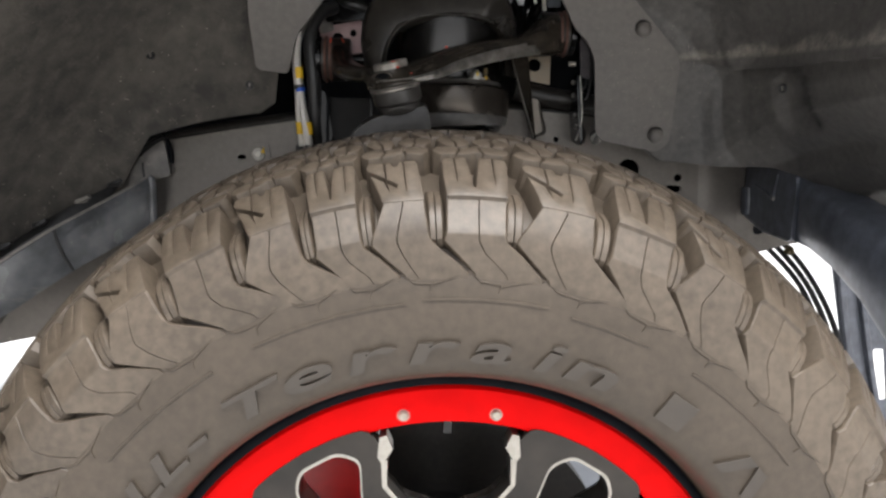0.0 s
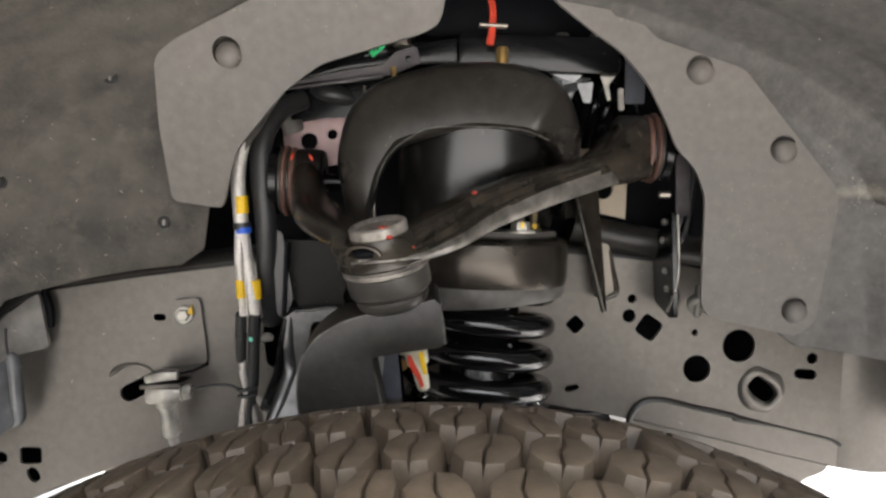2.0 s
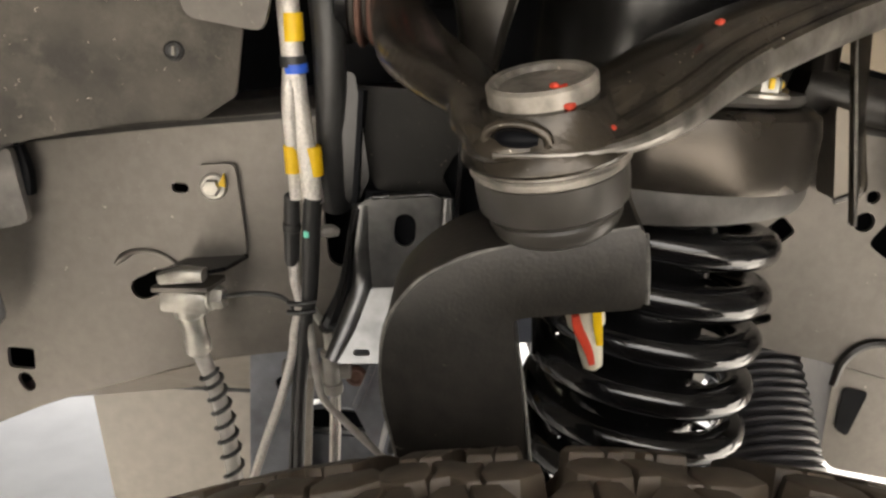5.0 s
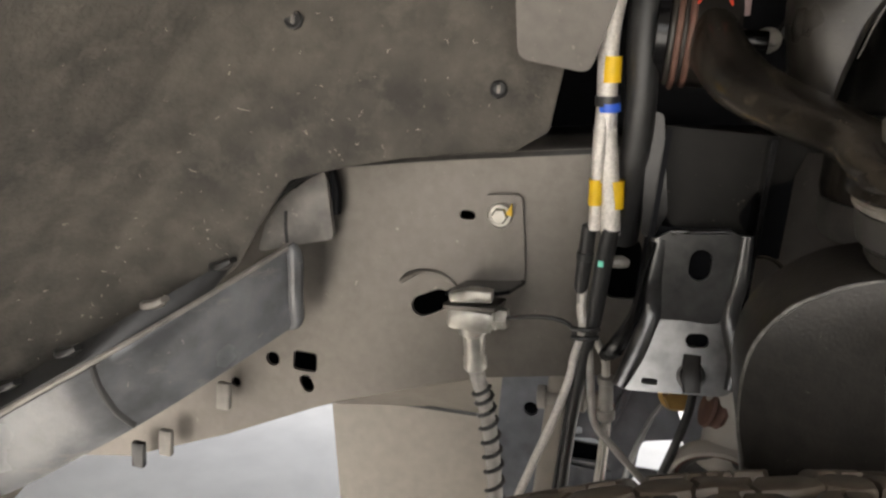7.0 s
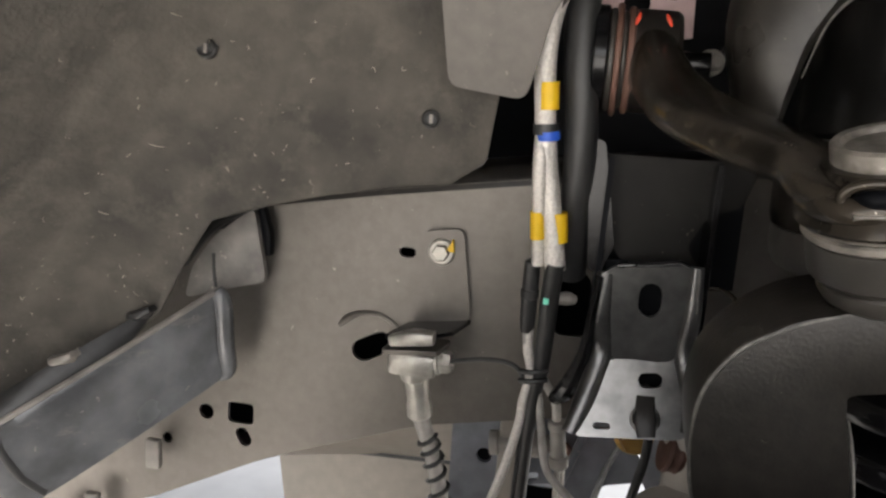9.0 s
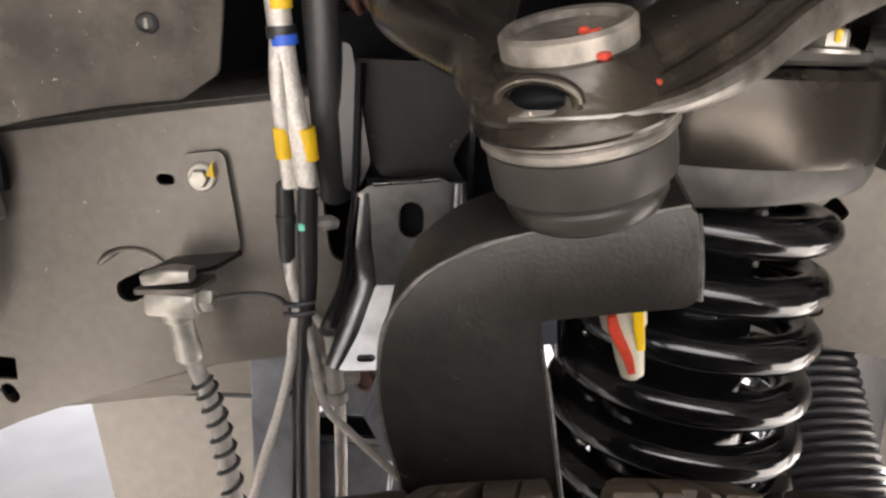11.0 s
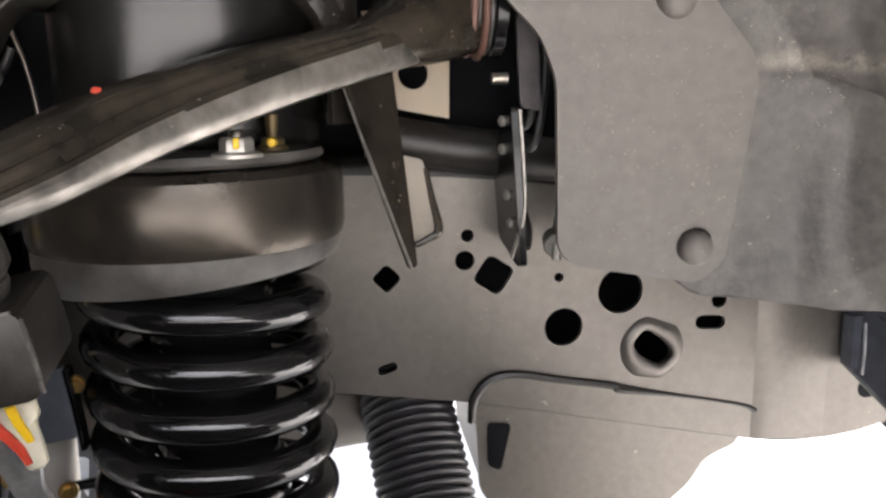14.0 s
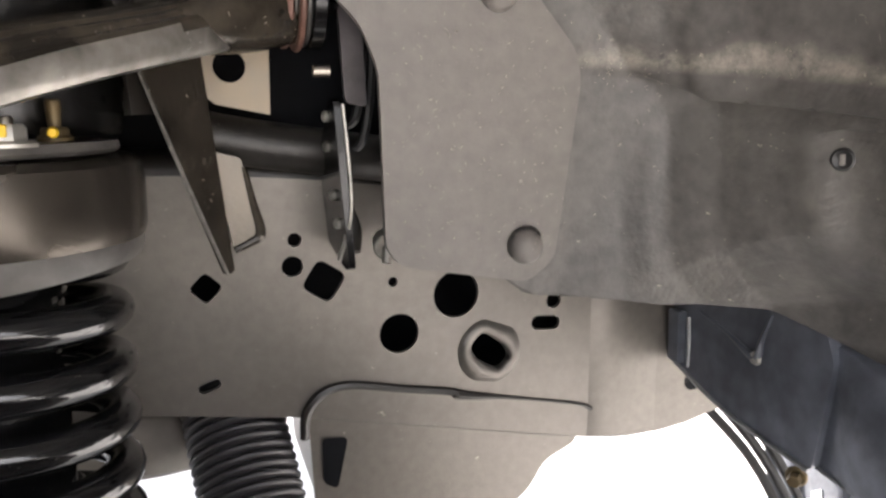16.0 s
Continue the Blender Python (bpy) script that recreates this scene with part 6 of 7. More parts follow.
part("conduit_hose", tube(bmesh.new(), [(-0.055, 1.085, 1.085), (-0.073, 1.068, 1.072), (-0.085, 1.055, 1.045), (-0.0845, 1.050, 1.01), (-0.0815, 1.050, 0.985), (-0.0795, 1.052, 0.955), (-0.079, 1.060, 0.92), (-0.079, 1.080, 0.88)], 0.0095, 18), CABLE, conduit)
part("clamp_strap", plate(rounded([(-0.075, 0.965), (-0.066, 0.965), (-0.055, 0.905), (-0.062, 0.888), (-0.069, 0.89)], 0.003, 2), [], facing(1.05), 0.004), BLACKP, conduit)

hose = thing("brake_hose", (-0.17, 1.08, 0.78), "brake hose with a pale block fitting and a coiled guard", "brake hose")
blk = part("block_fitting", box(bmesh.new(), -0.190, -0.158, 1.063, 1.087, 0.803, 0.819, 0.004), ZINC, hose)
part("clip_plate", plate(rounded([(-0.194, 1.060), (-0.156, 1.060), (-0.152, 1.088), (-0.188, 1.092)], 0.004, 2), [], lambda a, b, d: (a, b, 0.820 + 0.08 * (a + 0.17) + d), 0.003), FRAME, blk)
part("top_clip", bar(bmesh.new(), [(-0.188, 1.068, 0.826, 0.012, 0.008), (-0.174, 1.066, 0.830, 0.014, 0.010), (-0.160, 1.066, 0.831, 0.012, 0.008)]), ZINC, blk)
part("side_nut", hexnut(bmesh.new(), toward((-0.158, 1.071, 0.814), (1, -0.1, 0.1)), 0.0075, 0.010, 0.0085), ZINC, blk)
part("neck", lathe(bmesh.new(), [(0.011, 0.0), (0.0105, 0.006), (0.0078, 0.008), (0.0076, 0.024), (0.0085, 0.026), (0.0085, 0.034), (0.0068, 0.036)], toward((-0.173, 1.075, 0.806), (0.12, 0.12, -1)), 18), ZINC, blk)
run = [(-0.170, 1.079, 0.778), (-0.167, 1.081, 0.765), (-0.160, 1.083, 0.745), (-0.152, 1.082, 0.715), (-0.145, 1.078, 0.68), (-0.135, 1.07, 0.62), (-0.12, 1.05, 0.52)]
part("rubber_hose", tube(bmesh.new(), run, 0.0055, 14), GREYCABLE, hose)
bm = bmesh.new()
line = curve_through(run, 30)[45:150]
loops = []
for i, p in enumerate(line):
    d = Vector((line[min(i + 1, len(line) - 1)] - line[max(i - 1, 0)]).tolist()).normalized()
    e1 = d.cross(Vector((0, 1, 0))).normalized()
    e2 = d.cross(e1)
    a = i * 0.62
    p = p.tolist()
    c = Vector(p) + 0.0068 * (math.cos(a) * e1 + math.sin(a) * e2)
    o = (c - Vector(p)).normalized()
    loops.append([c + 0.0016 * (math.cos(b) * o + math.sin(b) * d) for b in (2 * math.pi * k / 6 for k in range(6))])
rings(bm, loops)
part("coiled_guard", bm, CABLE, hose, "black coiled guard")
part("steel_line", tube(bmesh.new(), [(-0.150, 1.068, 0.816), (-0.138, 1.063, 0.8205), (-0.126, 1.060, 0.8235), (-0.114, 1.059, 0.8240), (-0.106, 1.059, 0.8215), (-0.1015, 1.060, 0.815), (-0.0995, 1.062, 0.80), (-0.101, 1.064, 0.74), (-0.104, 1.066, 0.64)], 0.0015, 10), CABLE, hose)

link_rod = thing("tie_rod", (0.02, 1.0, 0.70), "pale painted tie rod with a ringed cup collar", "tie rod")
part("rod_body", bar(bmesh.new(), [(0.0030, 1.095, 0.812, 0.018, 0.018), (0.0022, 1.080, 0.803, 0.027, 0.026), (0.0030, 1.072, 0.790, 0.0300, 0.028), (0.0038, 1.070, 0.772, 0.0290, 0.028), (0.0030, 1.068, 0.754, 0.028, 0.027), (0.0005, 1.068, 0.738, 0.030, 0.028)], power=2.0, sides=28), IVORY, link_rod, "pale painted rod")
part("side_boss", lathe(bmesh.new(), [(0.0, 0.0), (0.0125, 0.001), (0.0135, 0.003), (0.0120, 0.005), (0.0120, 0.007), (0.0132, 0.009), (0.0120, 0.012)], toward((-0.0120, 1.066, 0.778), (1, 0.15, -0.25)), 28), RUST, link_rod, "brown ringed boss")
cup = toward((0.0, 1.072, 0.7345), (0.0, -0.86, -0.42))
part("collar", lathe(bmesh.new(), [(0.020, -0.004), (0.0265, 0.0), (0.0285, 0.006), (0.0285, 0.012), (0.0268, 0.0135), (0.0252, 0.012), (0.0248, 0.008)], cup, 44, caps=False), IVORY, link_rod, "pale cup collar")
part("seal_ring", lathe(bmesh.new(), [(0.0250, 0.006), (0.0240, 0.0105), (0.0225, 0.0110), (0.0215, 0.008)], cup, 40, caps=False), RUST, link_rod, "brown seal ring")
part("seal_ring", lathe(bmesh.new(), [(0.0218, 0.006), (0.0205, 0.0095), (0.0180, 0.0095), (0.0150, 0.0065), (0.0, 0.0060)], cup, 40, caps=False), BOOT, link_rod, "dusty rubber seal")
part("sense_lead", tube(bmesh.new(), [(-0.0285, 1.053, 0.822), (-0.0240, 1.053, 0.806), (-0.0225, 1.055, 0.7817), (-0.0265, 1.055, 0.7568), (-0.034, 1.06, 0.72)], 0.0030, 10), CABLE, link_rod, "thin black lead")
part("bolt_head", hexnut(bmesh.new(), toward((-0.046, 1.12, 0.785), OUT), 0.009, 0.010, 0.012), BRASS, link_rod)

# ---------------------------------------------------------------- right side: bellows, stay bracket, lines
bel = thing("steering_bellows", (0.228, 1.15, 0.7), "ribbed black rubber bellows under the frame rail", "bellows")
part("bellows_tube", lathe(bmesh.new(), [(0.0308 + 0.0046 * abs(math.sin(math.pi * k / 6)) ** 0.7, 0.045 - 0.00113 * k) for k in range(170)], toward((0.2275, 1.160, 0.768), (-0.15, 0.85, 1)), 44), BELLOWS, bel, smooth=70)
part("clamp_band", lathe(bmesh.new(), [(0.0345, -0.003), (0.0362, -0.0025), (0.0362, 0.0025), (0.0345, 0.003)], toward((0.2225, 1.188, 0.801), (-0.15, 0.85, 1)), 40), KNUCKLE, bel)
gear = thing("steering_gear", (0.15, 1.2, 0.75), "beige cast housing behind the spring", "housing")
part("casting", bar(bmesh.new(), [(0.10, 1.19, 0.78, 0.08, 0.05), (0.15, 1.20, 0.758, 0.08, 0.06), (0.19, 1.22, 0.745, 0.08, 0.05)], power=3), PANEL, gear)

stay = thing("bumper_stay", (0.6, 1.0, 0.7), "dark blue-grey steel bumper stay below the wheel liner", "bumper stay")
side_on = lambda x0: (lambda y, z, d: (x0 + d, y, z))
part("inner_arm", plate(rounded([(1.107, 0.90), (1.107, 0.797), (1.045, 0.779), (0.965, 0.769), (0.955, 0.84), (0.98, 0.90)], 0.004, 2), [], side_on(0.552), 0.05), NAVY, stay)
part("arm_flange", plate(rounded([(0.553, 0.838), (0.545, 0.838), (0.546, 0.798), (0.553, 0.798)], 0.002, 2), [], facing(1.092), 0.012), NAVY, stay)
part("flange_edge", tube(bmesh.new(), [(0.545, 1.080, 0.837), (0.5455, 1.079, 0.818), (0.546, 1.080, 0.799)], 0.0013, 8), CHROME, stay, "pale flange edge")
bm = bmesh.new()
loops = []
for y, top, low in ((0.974, 0.818, 0.775), (0.970, 0.826, 0.771), (0.958, 0.850, 0.769), (0.92, 0.842, 0.762), (0.86, 0.824, 0.742), (0.80, 0.804, 0.712), (0.74, 0.78, 0.668), (0.68, 0.75, 0.61)):
    mid, half = (top + low) / 2, (top - low) / 2
    swell = 0.017 * ease((0.962 - y) / 0.03)
    loops.append([(0.60, y, top)] + [(0.558 - swell * math.cos(q) ** 0.8, y, mid + half * math.sin(q)) for q in (radians(80 - 16 * k) for k in range(11))] + [(0.60, y, low)])
rings(bm, loops)
part("outer_beam", bm, NAVY, stay, smooth=40)
part("gusset_edge", tube(bmesh.new(), [(0.552, 1.076, 0.842), (0.5515, 1.045, 0.834), (0.551, 1.018, 0.825), (0.551, 1.013, 0.838), (0.552, 1.006, 0.857)], [0.0012, 0.0015, 0.003, 0.0018, 0.0012], 8), NAVY, stay)
part("rivet", lathe(bmesh.new(), [(0.005, 0.0), (0.004, 0.0025), (0.0, 0.0035)], toward((0.5515, 1.017, 0.825), (-1, 0, 0)), 16, caps=False), ZINC, stay)
part("bottom_lip", tube(bmesh.new(), [(0.5515, 1.106, 0.797), (0.5515, 1.045, 0.7785), (0.5515, 0.967, 0.7685)], 0.0016, 8), CHROME, stay)
part("bottom_lip", tube(bmesh.new(), [(0.5575, 0.968, 0.7705), (0.5575, 0.92, 0.762), (0.5575, 0.86, 0.742), (0.5575, 0.80, 0.712), (0.5575, 0.74, 0.668), (0.5575, 0.68, 0.61)], 0.0014, 8), CHROME, stay)
part("end_bolt", hexnut(bmesh.new(), toward((0.5616, 0.985, 0.7551), (-0.8, -0.5, -0.2)), 0.0048, 0.008, 0.007), OLDBRASS, stay)
# black patch on the web painting the hole's shade
part("far_hole", plate(slot(0.5763, 0.7750, 0.018, 0.015, 20), [], facing(1.1095), 0.002), BAYDARK, rail, "slot painted black for its shade")
pipes = thing("cooler_lines", (0.62, 1.15, 0.65), "three black cooler lines running behind the bumper stay", "pipe")
for k in range(3):
    o = 0.012 * k
    part("line", tube(bmesh.new(), [(0.55 + o, 1.16, 0.80), (0.605 + o, 1.13, 0.742 + o * 0.3), (0.640 + o, 1.10, 0.69), (0.660 + o, 1.07, 0.62), (0.668 + o, 1.05, 0.54), (0.66 + o, 1.04, 0.4)], 0.0042, 10), CABLE, pipes)
side = thing("cooler_side_panel", (0.85, 1.25, 0.45), "dark blue-grey cooler side panel with upright ribs behind the lines", "side panel")
part("sheet", plate(rounded([(0.765, 0.76), (0.80, 0.80), (1.152, 0.80), (1.152, 0.36), (0.84, 0.36), (0.80, 0.56)], 0.01, 3), [rounded([(0.855, 0.56), (0.875, 0.56), (0.885, 0.47), (0.865, 0.47)], 0.004, 2)], facing(1.25), 0.004), NAVY, side)
for x in (0.80, 0.835, 0.90, 0.955):
    part("rib", bar(bmesh.new(), [(x - 0.02, 1.245, 0.745, 0.010, 0.012), (x, 1.245, 0.60, 0.010, 0.012), (x + 0.045, 1.245, 0.38, 0.010, 0.012)], up=(0, 1, 0), power=5), NAVY, side)
fit = thing("brake_fitting", (0.315, 1.066, 0.912), "pale banjo fitting and bolt beside the shield", "fitting")
part("banjo", lathe(bmesh.new(), [(0.0075, 0.0), (0.0085, 0.001), (0.0085, 0.010), (0.0075, 0.011)], toward((0.316, 1.074, 0.909), (-0.2, -1, -0.3)), 20), ZINC, fit)
part("pin", tube(bmesh.new(), [(0.318, 1.07, 0.925), (0.317, 1.068, 0.915), (0.313, 1.062, 0.897)], [0.004, 0.005, 0.003], 10), ZINC, fit)
wires = thing("bay_wiring", (0.32, 1.08, 1.0), "thin glossy wires in the gap beside the shield", "wire")
for pts in ([(0.300, 1.09, 1.08), (0.306, 1.085, 1.03), (0.302, 1.085, 0.985), (0.292, 1.09, 0.975)], [(0.312, 1.09, 1.10), (0.313, 1.09, 1.02), (0.307, 1.09, 0.97), (0.296, 1.095, 0.962)]):
    part("wire", tube(bmesh.new(), pts, 0.0028, 8), CABLE, wires)

# ---------------------------------------------------------------- engine bay above the tower
bay = thing("engine_mount_bar", (0.06, 1.09, 1.13), "black engine mount bar with a green label and bolts", "engine part")
part("bracket_sheet", plate(rounded([(-0.073, 1.0930), (-0.0606, 1.1000), (-0.021, 1.1095), (0.018, 1.1165), (0.030, 1.1280), (0.048, 1.1330), (0.052, 1.1195), (0.030, 1.1100), (0.0187, 1.1075), (-0.0196, 1.1005)], 0.002, 2), [circle(0.041, 1.1225, 0.003, 12)], facing(1.073, 0.4, 1.11), 0.003), DULL, bay, "dull grey folded bracket sheet")
part("lower_lip", bar(bmesh.new(), [(-0.070, 1.075, 1.0925, 0.004, 0.004), (-0.022, 1.072, 1.1000, 0.005, 0.004), (0.018, 1.070, 1.1065, 0.004, 0.004)], power=3), DULL, bay)
part("rear_sheet", plate([(-0.075, 1.098), (0.02, 1.112), (0.02, 1.075), (-0.068, 1.068)], [], facing(1.105), 0.003), BLACKP, bay)
part("bar", bar(bmesh.new(), [(-0.06, 1.10, 1.108, 0.03, 0.018), (-0.01, 1.10, 1.122, 0.03, 0.020), (0.05, 1.10, 1.130, 0.034, 0.024), (0.09, 1.10, 1.135, 0.034, 0.03)], power=5), BLACKP, bay)
part("block", box(bmesh.new(), 0.085, 0.235, 1.07, 1.13, 1.115, 1.150, 0.006), BLACKP, bay)
part("upper_block", box(bmesh.new(), 0.05, 0.25, 1.11, 1.18, 1.150, 1.24, 0.01), BAYDARK, bay)
for k in range(3):
    part("label_bar", box(bmesh.new(), 0.0068 + 0.0032 * k, 0.0086 + 0.0032 * k, 1.0478, 1.0488, 1.1235 + 0.0008 * k, 1.1295 + 0.0008 * k), CABLE, bay)
part("green_label", plate(rounded([(0.0024, 1.1300), (0.0160, 1.1345), (0.0215, 1.1295), (0.0100, 1.1185)], 0.002, 2), [], facing(1.049), 0.002), GREEN, bay)
part("label_carrier", bar(bmesh.new(), [(0.002, 1.064, 1.124, 0.012, 0.008), (0.012, 1.063, 1.127, 0.012, 0.009), (0.020, 1.064, 1.129, 0.010, 0.008)], power=5), BLACKP, bay)
part("yellow_pin", tube(bmesh.new(), [(0.028, 1.052, 1.112), (0.029, 1.052, 1.104)], 0.0022, 8, 2), BRASS, bay)
for x, y, z in ((0.036, 1.07, 1.137), (0.185, 1.10, 1.152), (0.215, 1.09, 1.15)):
    part("bolt", hexnut(bmesh.new(), Matrix.Translation((x, y, z - 0.004)), 0.0065, 0.009, 0.009), STEEL, bay)
part("brass_plug", lathe(bmesh.new(), [(0.0055, 0.0), (0.0055, 0.018), (0.0045, 0.02)], Matrix.Translation((0.123, 1.048, 1.112)), 14), BRASS, bay)
part("red_wire", tube(bmesh.new(), [(0.112, 1.05, 1.134), (0.114, 1.052, 1.150), (0.114, 1.055, 1.165), (0.110, 1.06, 1.19), (0.11, 1.07, 1.22)], 0.0035, 10), REDMARK, bay, "red wire")
part("wire_clip", box(bmesh.new(), 0.102, 0.127, 1.046, 1.056, 1.149, 1.152, 0.001), STEEL, bay)
clampb = thing("bright_bracket", (0.21, 1.07, 1.11), "bright folded steel sheet bracket beside the shock tower", "bracket")
for nm, y, mt, pts in (("strip", 1.078, CHROME, [(0.166, 1.117), (0.193, 1.108), (0.2178, 1.1307), (0.228, 1.147), (0.213, 1.141), (0.193, 1.1235), (0.172, 1.1255)]), ("leg", 1.074, CHROME, [(0.1956, 1.1065), (0.2100, 1.109), (0.2096, 1.0904), (0.2025, 1.0900)]),
                       ("hook", 1.080, ZINC, [(0.211, 1.1215), (0.222, 1.1287), (0.234, 1.127), (0.2335, 1.1185), (0.2262, 1.1075), (0.2290, 1.094), (0.2262, 1.0935), (0.2215, 1.108), (0.2184, 1.115)]), ("upright", 1.088, ZINC, [(0.2372, 1.1063), (0.2425, 1.1065), (0.2447, 1.0862), (0.2392, 1.086)]),
                       ("side_sheet", 1.100, BLUEGREY, [(0.2455, 1.1375), (0.2655, 1.1225), (0.2665, 1.0945), (0.2480, 1.0940)])):
    part(nm, plate(rounded(pts, 0.0015, 2), [], facing(y, 0.10, 1.11), 0.0022), mt, clampb)
streak = thing("streak_and_cap", (0.005, 1.09, 1.0), "bright bead added for a highlight streak, with a pale cap", "pipe")
# bead added to draw a pale highlight streak; no pipe known here
part("pipe", tube(bmesh.new(), [(0.0007, 1.092, 1.10), (0.0013, 1.090, 1.0487), (0.008, 1.090, 1.0214), (0.0117, 1.090, 0.9983), (0.0137, 1.092, 0.96)], 0.0013, 10), STEEL, streak)
part("cap", lathe(bmesh.new(), [(0.0072, -0.006), (0.0078, -0.001), (0.0074, 0.003), (0.0052, 0.0036), (0.0048, 0.0085), (0.0036, 0.0095), (0.0, 0.0097)], toward((-0.0106, 1.085, 1.0125), (0.3, -1, 0.1)), 20), SCUFF, streak, "pale worn plastic cap")
part("stem", tube(bmesh.new(), [(-0.0106, 1.089, 1.0125), (-0.0036, 1.091, 1.0165), (0.0023, 1.091, 1.0285)], 0.0030, 10), CABLE, streak)
flyw = thing("bay_hoses", (-0.06, 1.11, 1.06), "dull grey rubber hoses behind the control arm bushing", "hose")
part("hose_bend", tube(bmesh.new(), [(-0.12, 1.12, 1.085), (-0.085, 1.11, 1.087), (-0.075, 1.12, 1.08), (-0.07, 1.13, 1.06)], 0.0105, 16), SCUFF, flyw, "dusty grey hose")
part("hose_bend", tube(bmesh.new(), [(-0.06, 1.12, 1.10), (-0.03, 1.11, 1.094), (0.0, 1.12, 1.085)], 0.011, 14), CABLE, flyw)

# ---------------------------------------------------------------- below the knuckle arm
lower = thing("lower_link_bracket", (0.03, 1.0, 0.75), "bright aluminium lower link bracket behind the knuckle", "bracket")
part("blade", bar(bmesh.new(), [(0.030, 1.00, 0.868, 0.020, 0.006), (0.0325, 1.00, 0.85, 0.020, 0.006), (0.035, 1.00, 0.831, 0.019, 0.006)], up=(0, 1, 0), power=6), NAVY, lower, "blue-grey blade")
part("alloy_plate", plate(rounded([(-0.004, 0.872), (0.029, 0.868), (0.0262, 0.836), (0.0245, 0.806), (0.0285, 0.800), (0.0285, 0.74), (0.0125, 0.74), (0.0118, 0.800), (0.002, 0.83)], 0.003, 2), [], facing(0.994, 0.1, 0.83), 0.004), ALLOY, lower, "bright alloy plate")
part("brace", bar(bmesh.new(), [(0.041, 1.002, 0.868, 0.003, 0.010), (0.0435, 1.002, 0.85, 0.003, 0.010), (0.046, 1.002, 0.825, 0.003, 0.010)], up=(0, 1, 0), power=5), BLACKP, lower)
part("cross_bar", bar(bmesh.new(), [(0.020, 1.04, 0.784, 0.005, 0.005), (0.06, 1.04, 0.788, 0.005, 0.005), (0.10, 1.04, 0.792, 0.005, 0.005)], power=5), BLACKP, lower)
for x, z in ((0.043, 0.858), (0.034, 0.800)):
    part("brass_bolt", hexnut(bmesh.new(), toward((x, 1.005, z), (0.2, -1, 0)), 0.0038, 0.005, 0.005), BRASS, lower)

# ---------------------------------------------------------------- behind the tie rod
webp = thing("lower_web", (-0.08, 1.17, 0.70), "blue-grey painted steel web with a triangular opening under the rail", "bracket")
openings = [rounded([(-0.024, 0.745), (-0.006, 0.742), (-0.0095, 0.7095)], 0.003, 2), rounded([(-0.0417, 0.696), (-0.009, 0.7045), (-0.004, 0.6745), (0.0, 0.60), (-0.046, 0.60)], 0.005, 2), circle(-0.1333, 0.7070, 0.0062, 16),
            rounded([(-0.1118, 0.6945), (-0.0895, 0.6995), (-0.0890, 0.6930), (-0.1110, 0.6885)], 0.002, 2), rounded([(-0.1119, 0.6855), (-0.0759, 0.692), (-0.060, 0.662), (-0.062, 0.60), (-0.108, 0.60)], 0.005, 2)]
part("web_sheet", plate(rounded([(-0.160, 0.768), (0.020, 0.792), (0.020, 0.56), (-0.160, 0.56)], 0.006, 2), openings, facing(1.168), 0.004), BLUEGREY, webp)
# two black sheets added behind the openings to paint their shade
part("opening_shade", plate(rounded([(-0.150, 0.664), (-0.052, 0.664), (-0.052, 0.54), (-0.150, 0.54)], 0.004, 2), [], facing(1.210), 0.004), BAYDARK, webp, "black sheet painting an opening's shade")
part("hole_shade", plate(rounded([(-0.150, 0.722), (-0.118, 0.722), (-0.118, 0.696), (-0.150, 0.694)], 0.004, 2), [], facing(1.178), 0.003), BAYDARK, webp, "black sheet painting an opening's shade")
part("strap_edge", tube(bmesh.new(), [(-0.0169, 1.163, 0.7565), (-0.035, 1.163, 0.723), (-0.0426, 1.163, 0.6997), (-0.0494, 1.163, 0.6684), (-0.055, 1.163, 0.62)], [0.0012, 0.0022, 0.0026, 0.0022, 0.002], 8), CHROME, webp, "pale folded edge")
part("web_flange", bar(bmesh.new(), [(-0.160, 1.160, 0.752, 0.016, 0.004), (-0.07, 1.160, 0.765, 0.016, 0.004), (0.02, 1.160, 0.776, 0.016, 0.004)], power=5), BLUEGREY, webp)
part("web_rib", bar(bmesh.new(), [(-0.052, 1.160, 0.776, 0.006, 0.008), (-0.060, 1.158, 0.735, 0.006, 0.008), (-0.072, 1.158, 0.698, 0.006, 0.008)], up=(0, 1, 0)), BLUEGREY, webp)
part("web_post", bar(bmesh.new(), [(-0.113, 1.150, 0.768, 0.015, 0.010), (-0.113, 1.150, 0.70, 0.016, 0.010), (-0.114, 1.150, 0.60, 0.018, 0.010)], up=(0, 1, 0), power=5), PANEL, webp, "beige steel post")
part("web_stay", bar(bmesh.new(), [(-0.150, 1.19, 0.651, 0.006, 0.008), (-0.06, 1.19, 0.656, 0.006, 0.008), (0.02, 1.19, 0.659, 0.006, 0.008)], power=5), CHROME, webp, "bright cross stay")
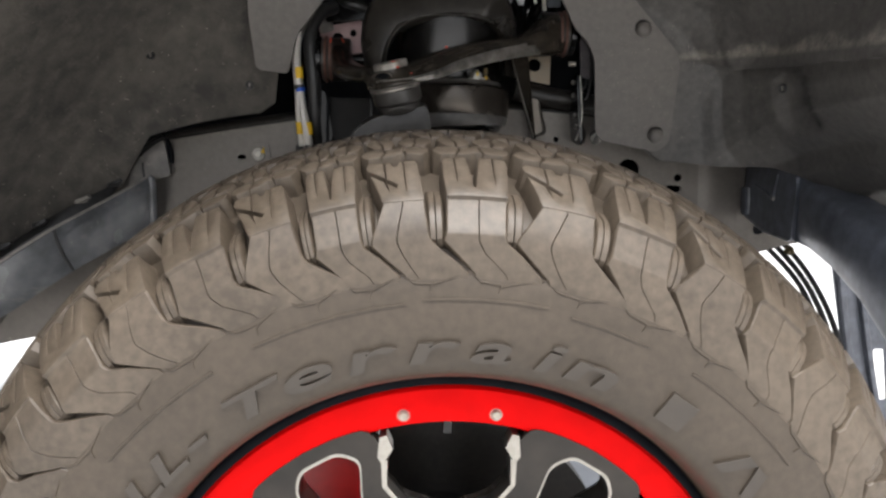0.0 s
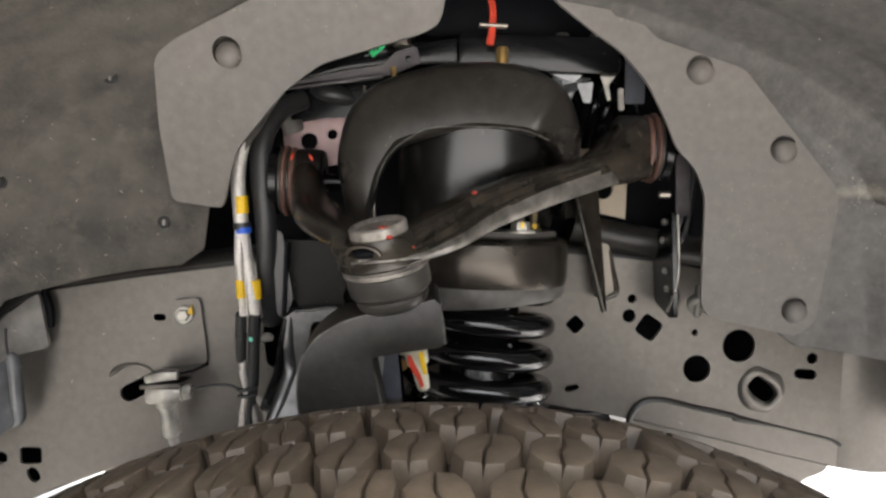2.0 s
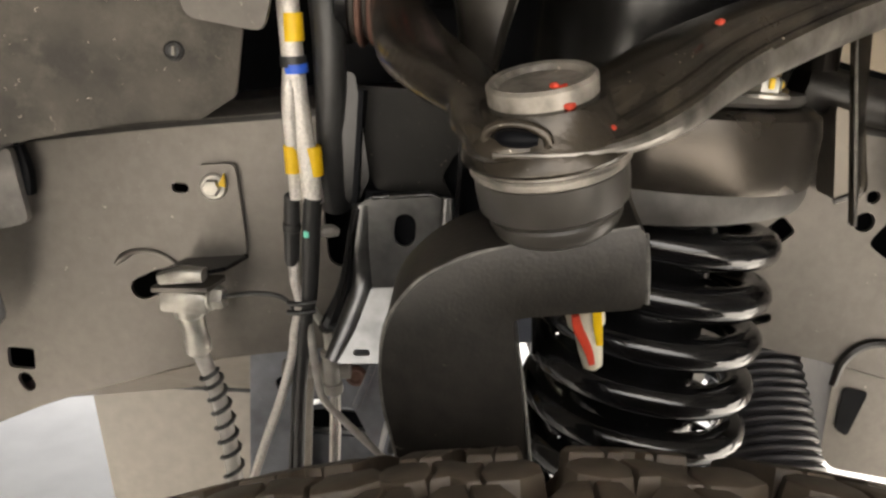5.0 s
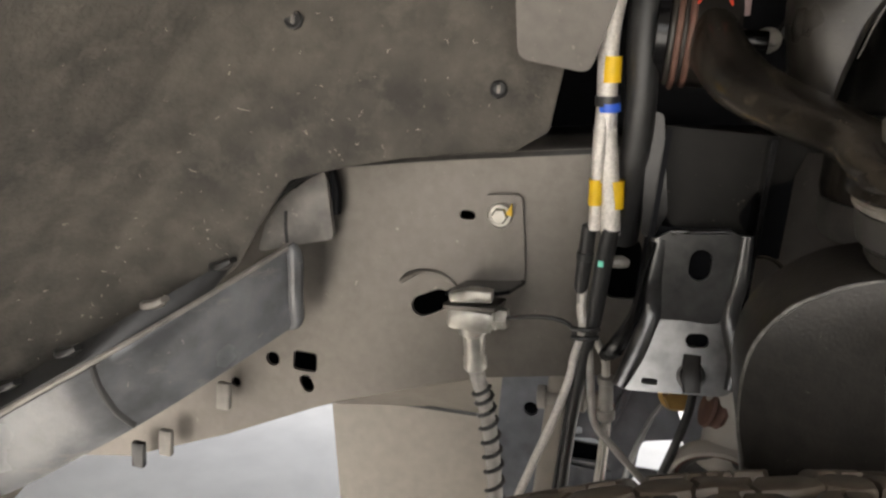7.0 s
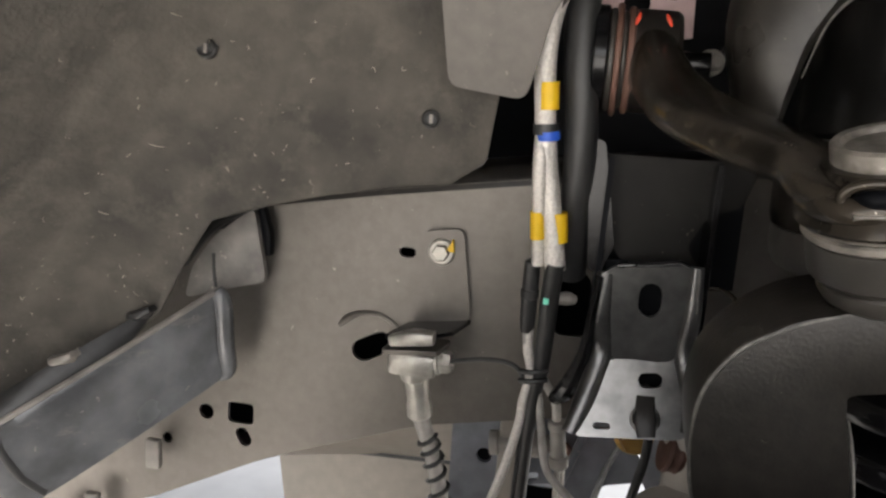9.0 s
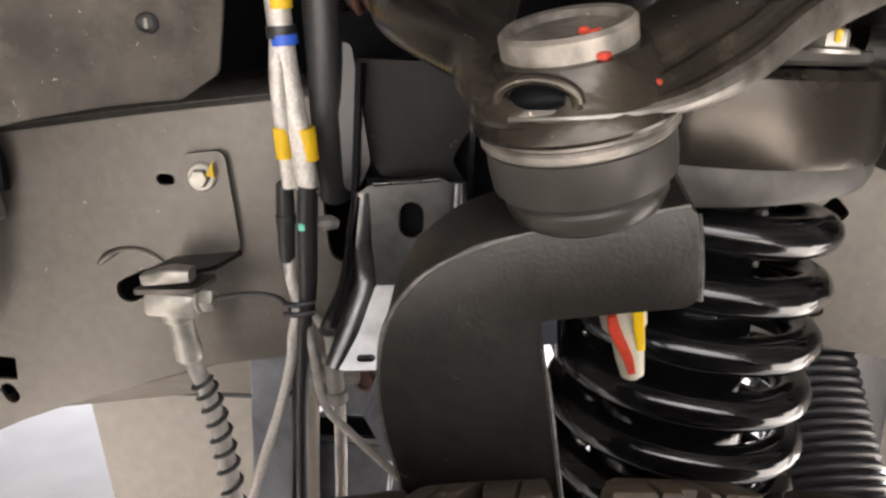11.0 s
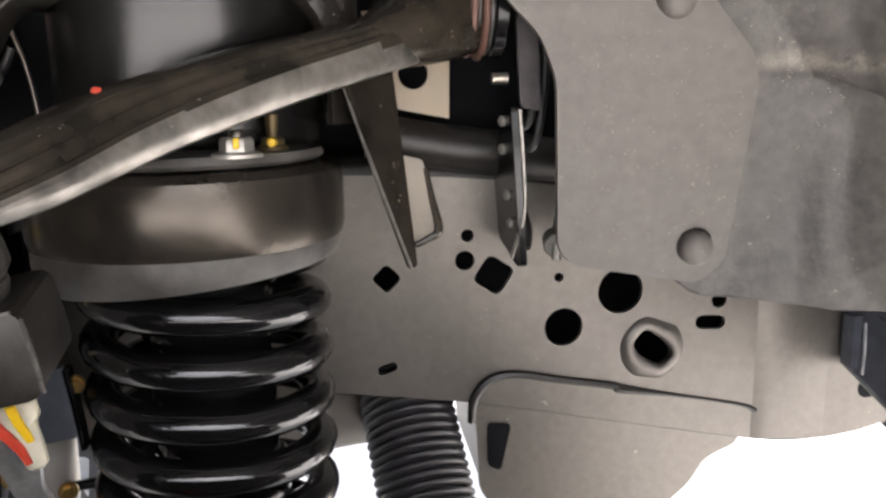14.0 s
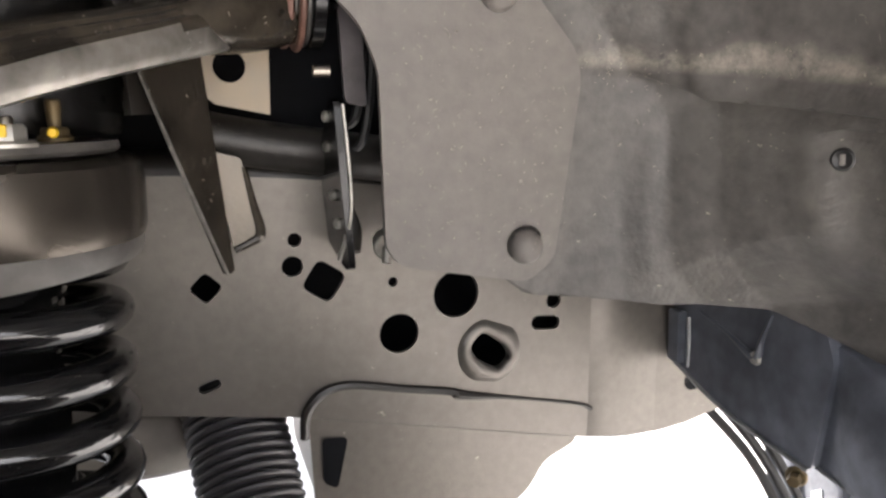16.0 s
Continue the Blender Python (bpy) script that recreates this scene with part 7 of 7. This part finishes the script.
part("web_fitting", lathe(bmesh.new(), [(0.004, 0.0), (0.0095, 0.001), (0.0095, 0.007), (0.006, 0.008), (0.006, 0.030), (0.0105, 0.031), (0.0105, 0.038), (0.007, 0.040), (0.007, 0.052)], toward((-0.128, 1.148, 0.728), (1, 0, 0.12)), 20), SCUFF, webp, "scuffed grey line fitting")
part("web_boss", lathe(bmesh.new(), [(0.0085, 0.0), (0.0085, 0.003), (0.0062, 0.0038), (0.004, 0.002), (0.0, 0.002)], toward((-0.0739, 1.166, 0.7213), OUT), 20, caps=False), RUST, webp, "rusty boss")
part("web_bolt", hexnut(bmesh.new(), toward((-0.027, 1.100, 0.770), OUT), 0.010, 0.012, 0.013), BRASS, webp, "brass-coloured bolt head")
hole_rim = [(0.0055 + 0.0155 * math.cos(q), 1.060, 0.868 + 0.0160 * math.sin(q)) for q in (radians(30 * k) for k in range(13))]
part("hole_rim", tube(bmesh.new(), hole_rim, 0.0013, 8, 4), CAST, press, "rough rim of a round hole")
# glossy clutter deep in the bay beside the tower
rnd = random.Random(11)
clutter = thing("bay_harness", (0.24, 1.12, 1.08), "glossy black harness and pipes deep in the engine bay", "wire")
for k in range(8):
    x, z = 0.19 + 0.010 * k + rnd.uniform(-0.006, 0.006), 1.10 - 0.004 * k
    pts = [(x + rnd.uniform(-0.01, 0.01), 1.125 + rnd.uniform(-0.015, 0.015), z + d) for d in (0.05, 0.025, 0.0, -0.03, -0.06)]
    part("pipe", tube(bmesh.new(), pts, rnd.uniform(0.0025, 0.006), 10), SPRING, clutter)
foil = thing("heat_foil", (0.20, 1.08, 1.12), "crumpled bright foil heat shield beside the tower", "heat shield")
bm = bmesh.new()
grid = [[bm.verts.new((0.168 + 0.009 * i + rnd.uniform(-0.003, 0.003), 1.088 + rnd.uniform(-0.008, 0.008), 1.085 + 0.008 * j + 0.003 * i + rnd.uniform(-0.003, 0.003))) for j in range(5)] for i in range(6)]
for i in range(5):
    for j in range(4):
        if (i, j) not in ((0, 3), (1, 0), (3, 0), (4, 0), (4, 1)):
            bm.faces.new((grid[i][j], grid[i + 1][j], grid[i + 1][j + 1], grid[i][j + 1]))
fo = part("foil_sheet", bm, CHROME, foil, smooth=15)
fm = fo.modifiers.new("thick", "SOLIDIFY")
fm.thickness = 0.0008
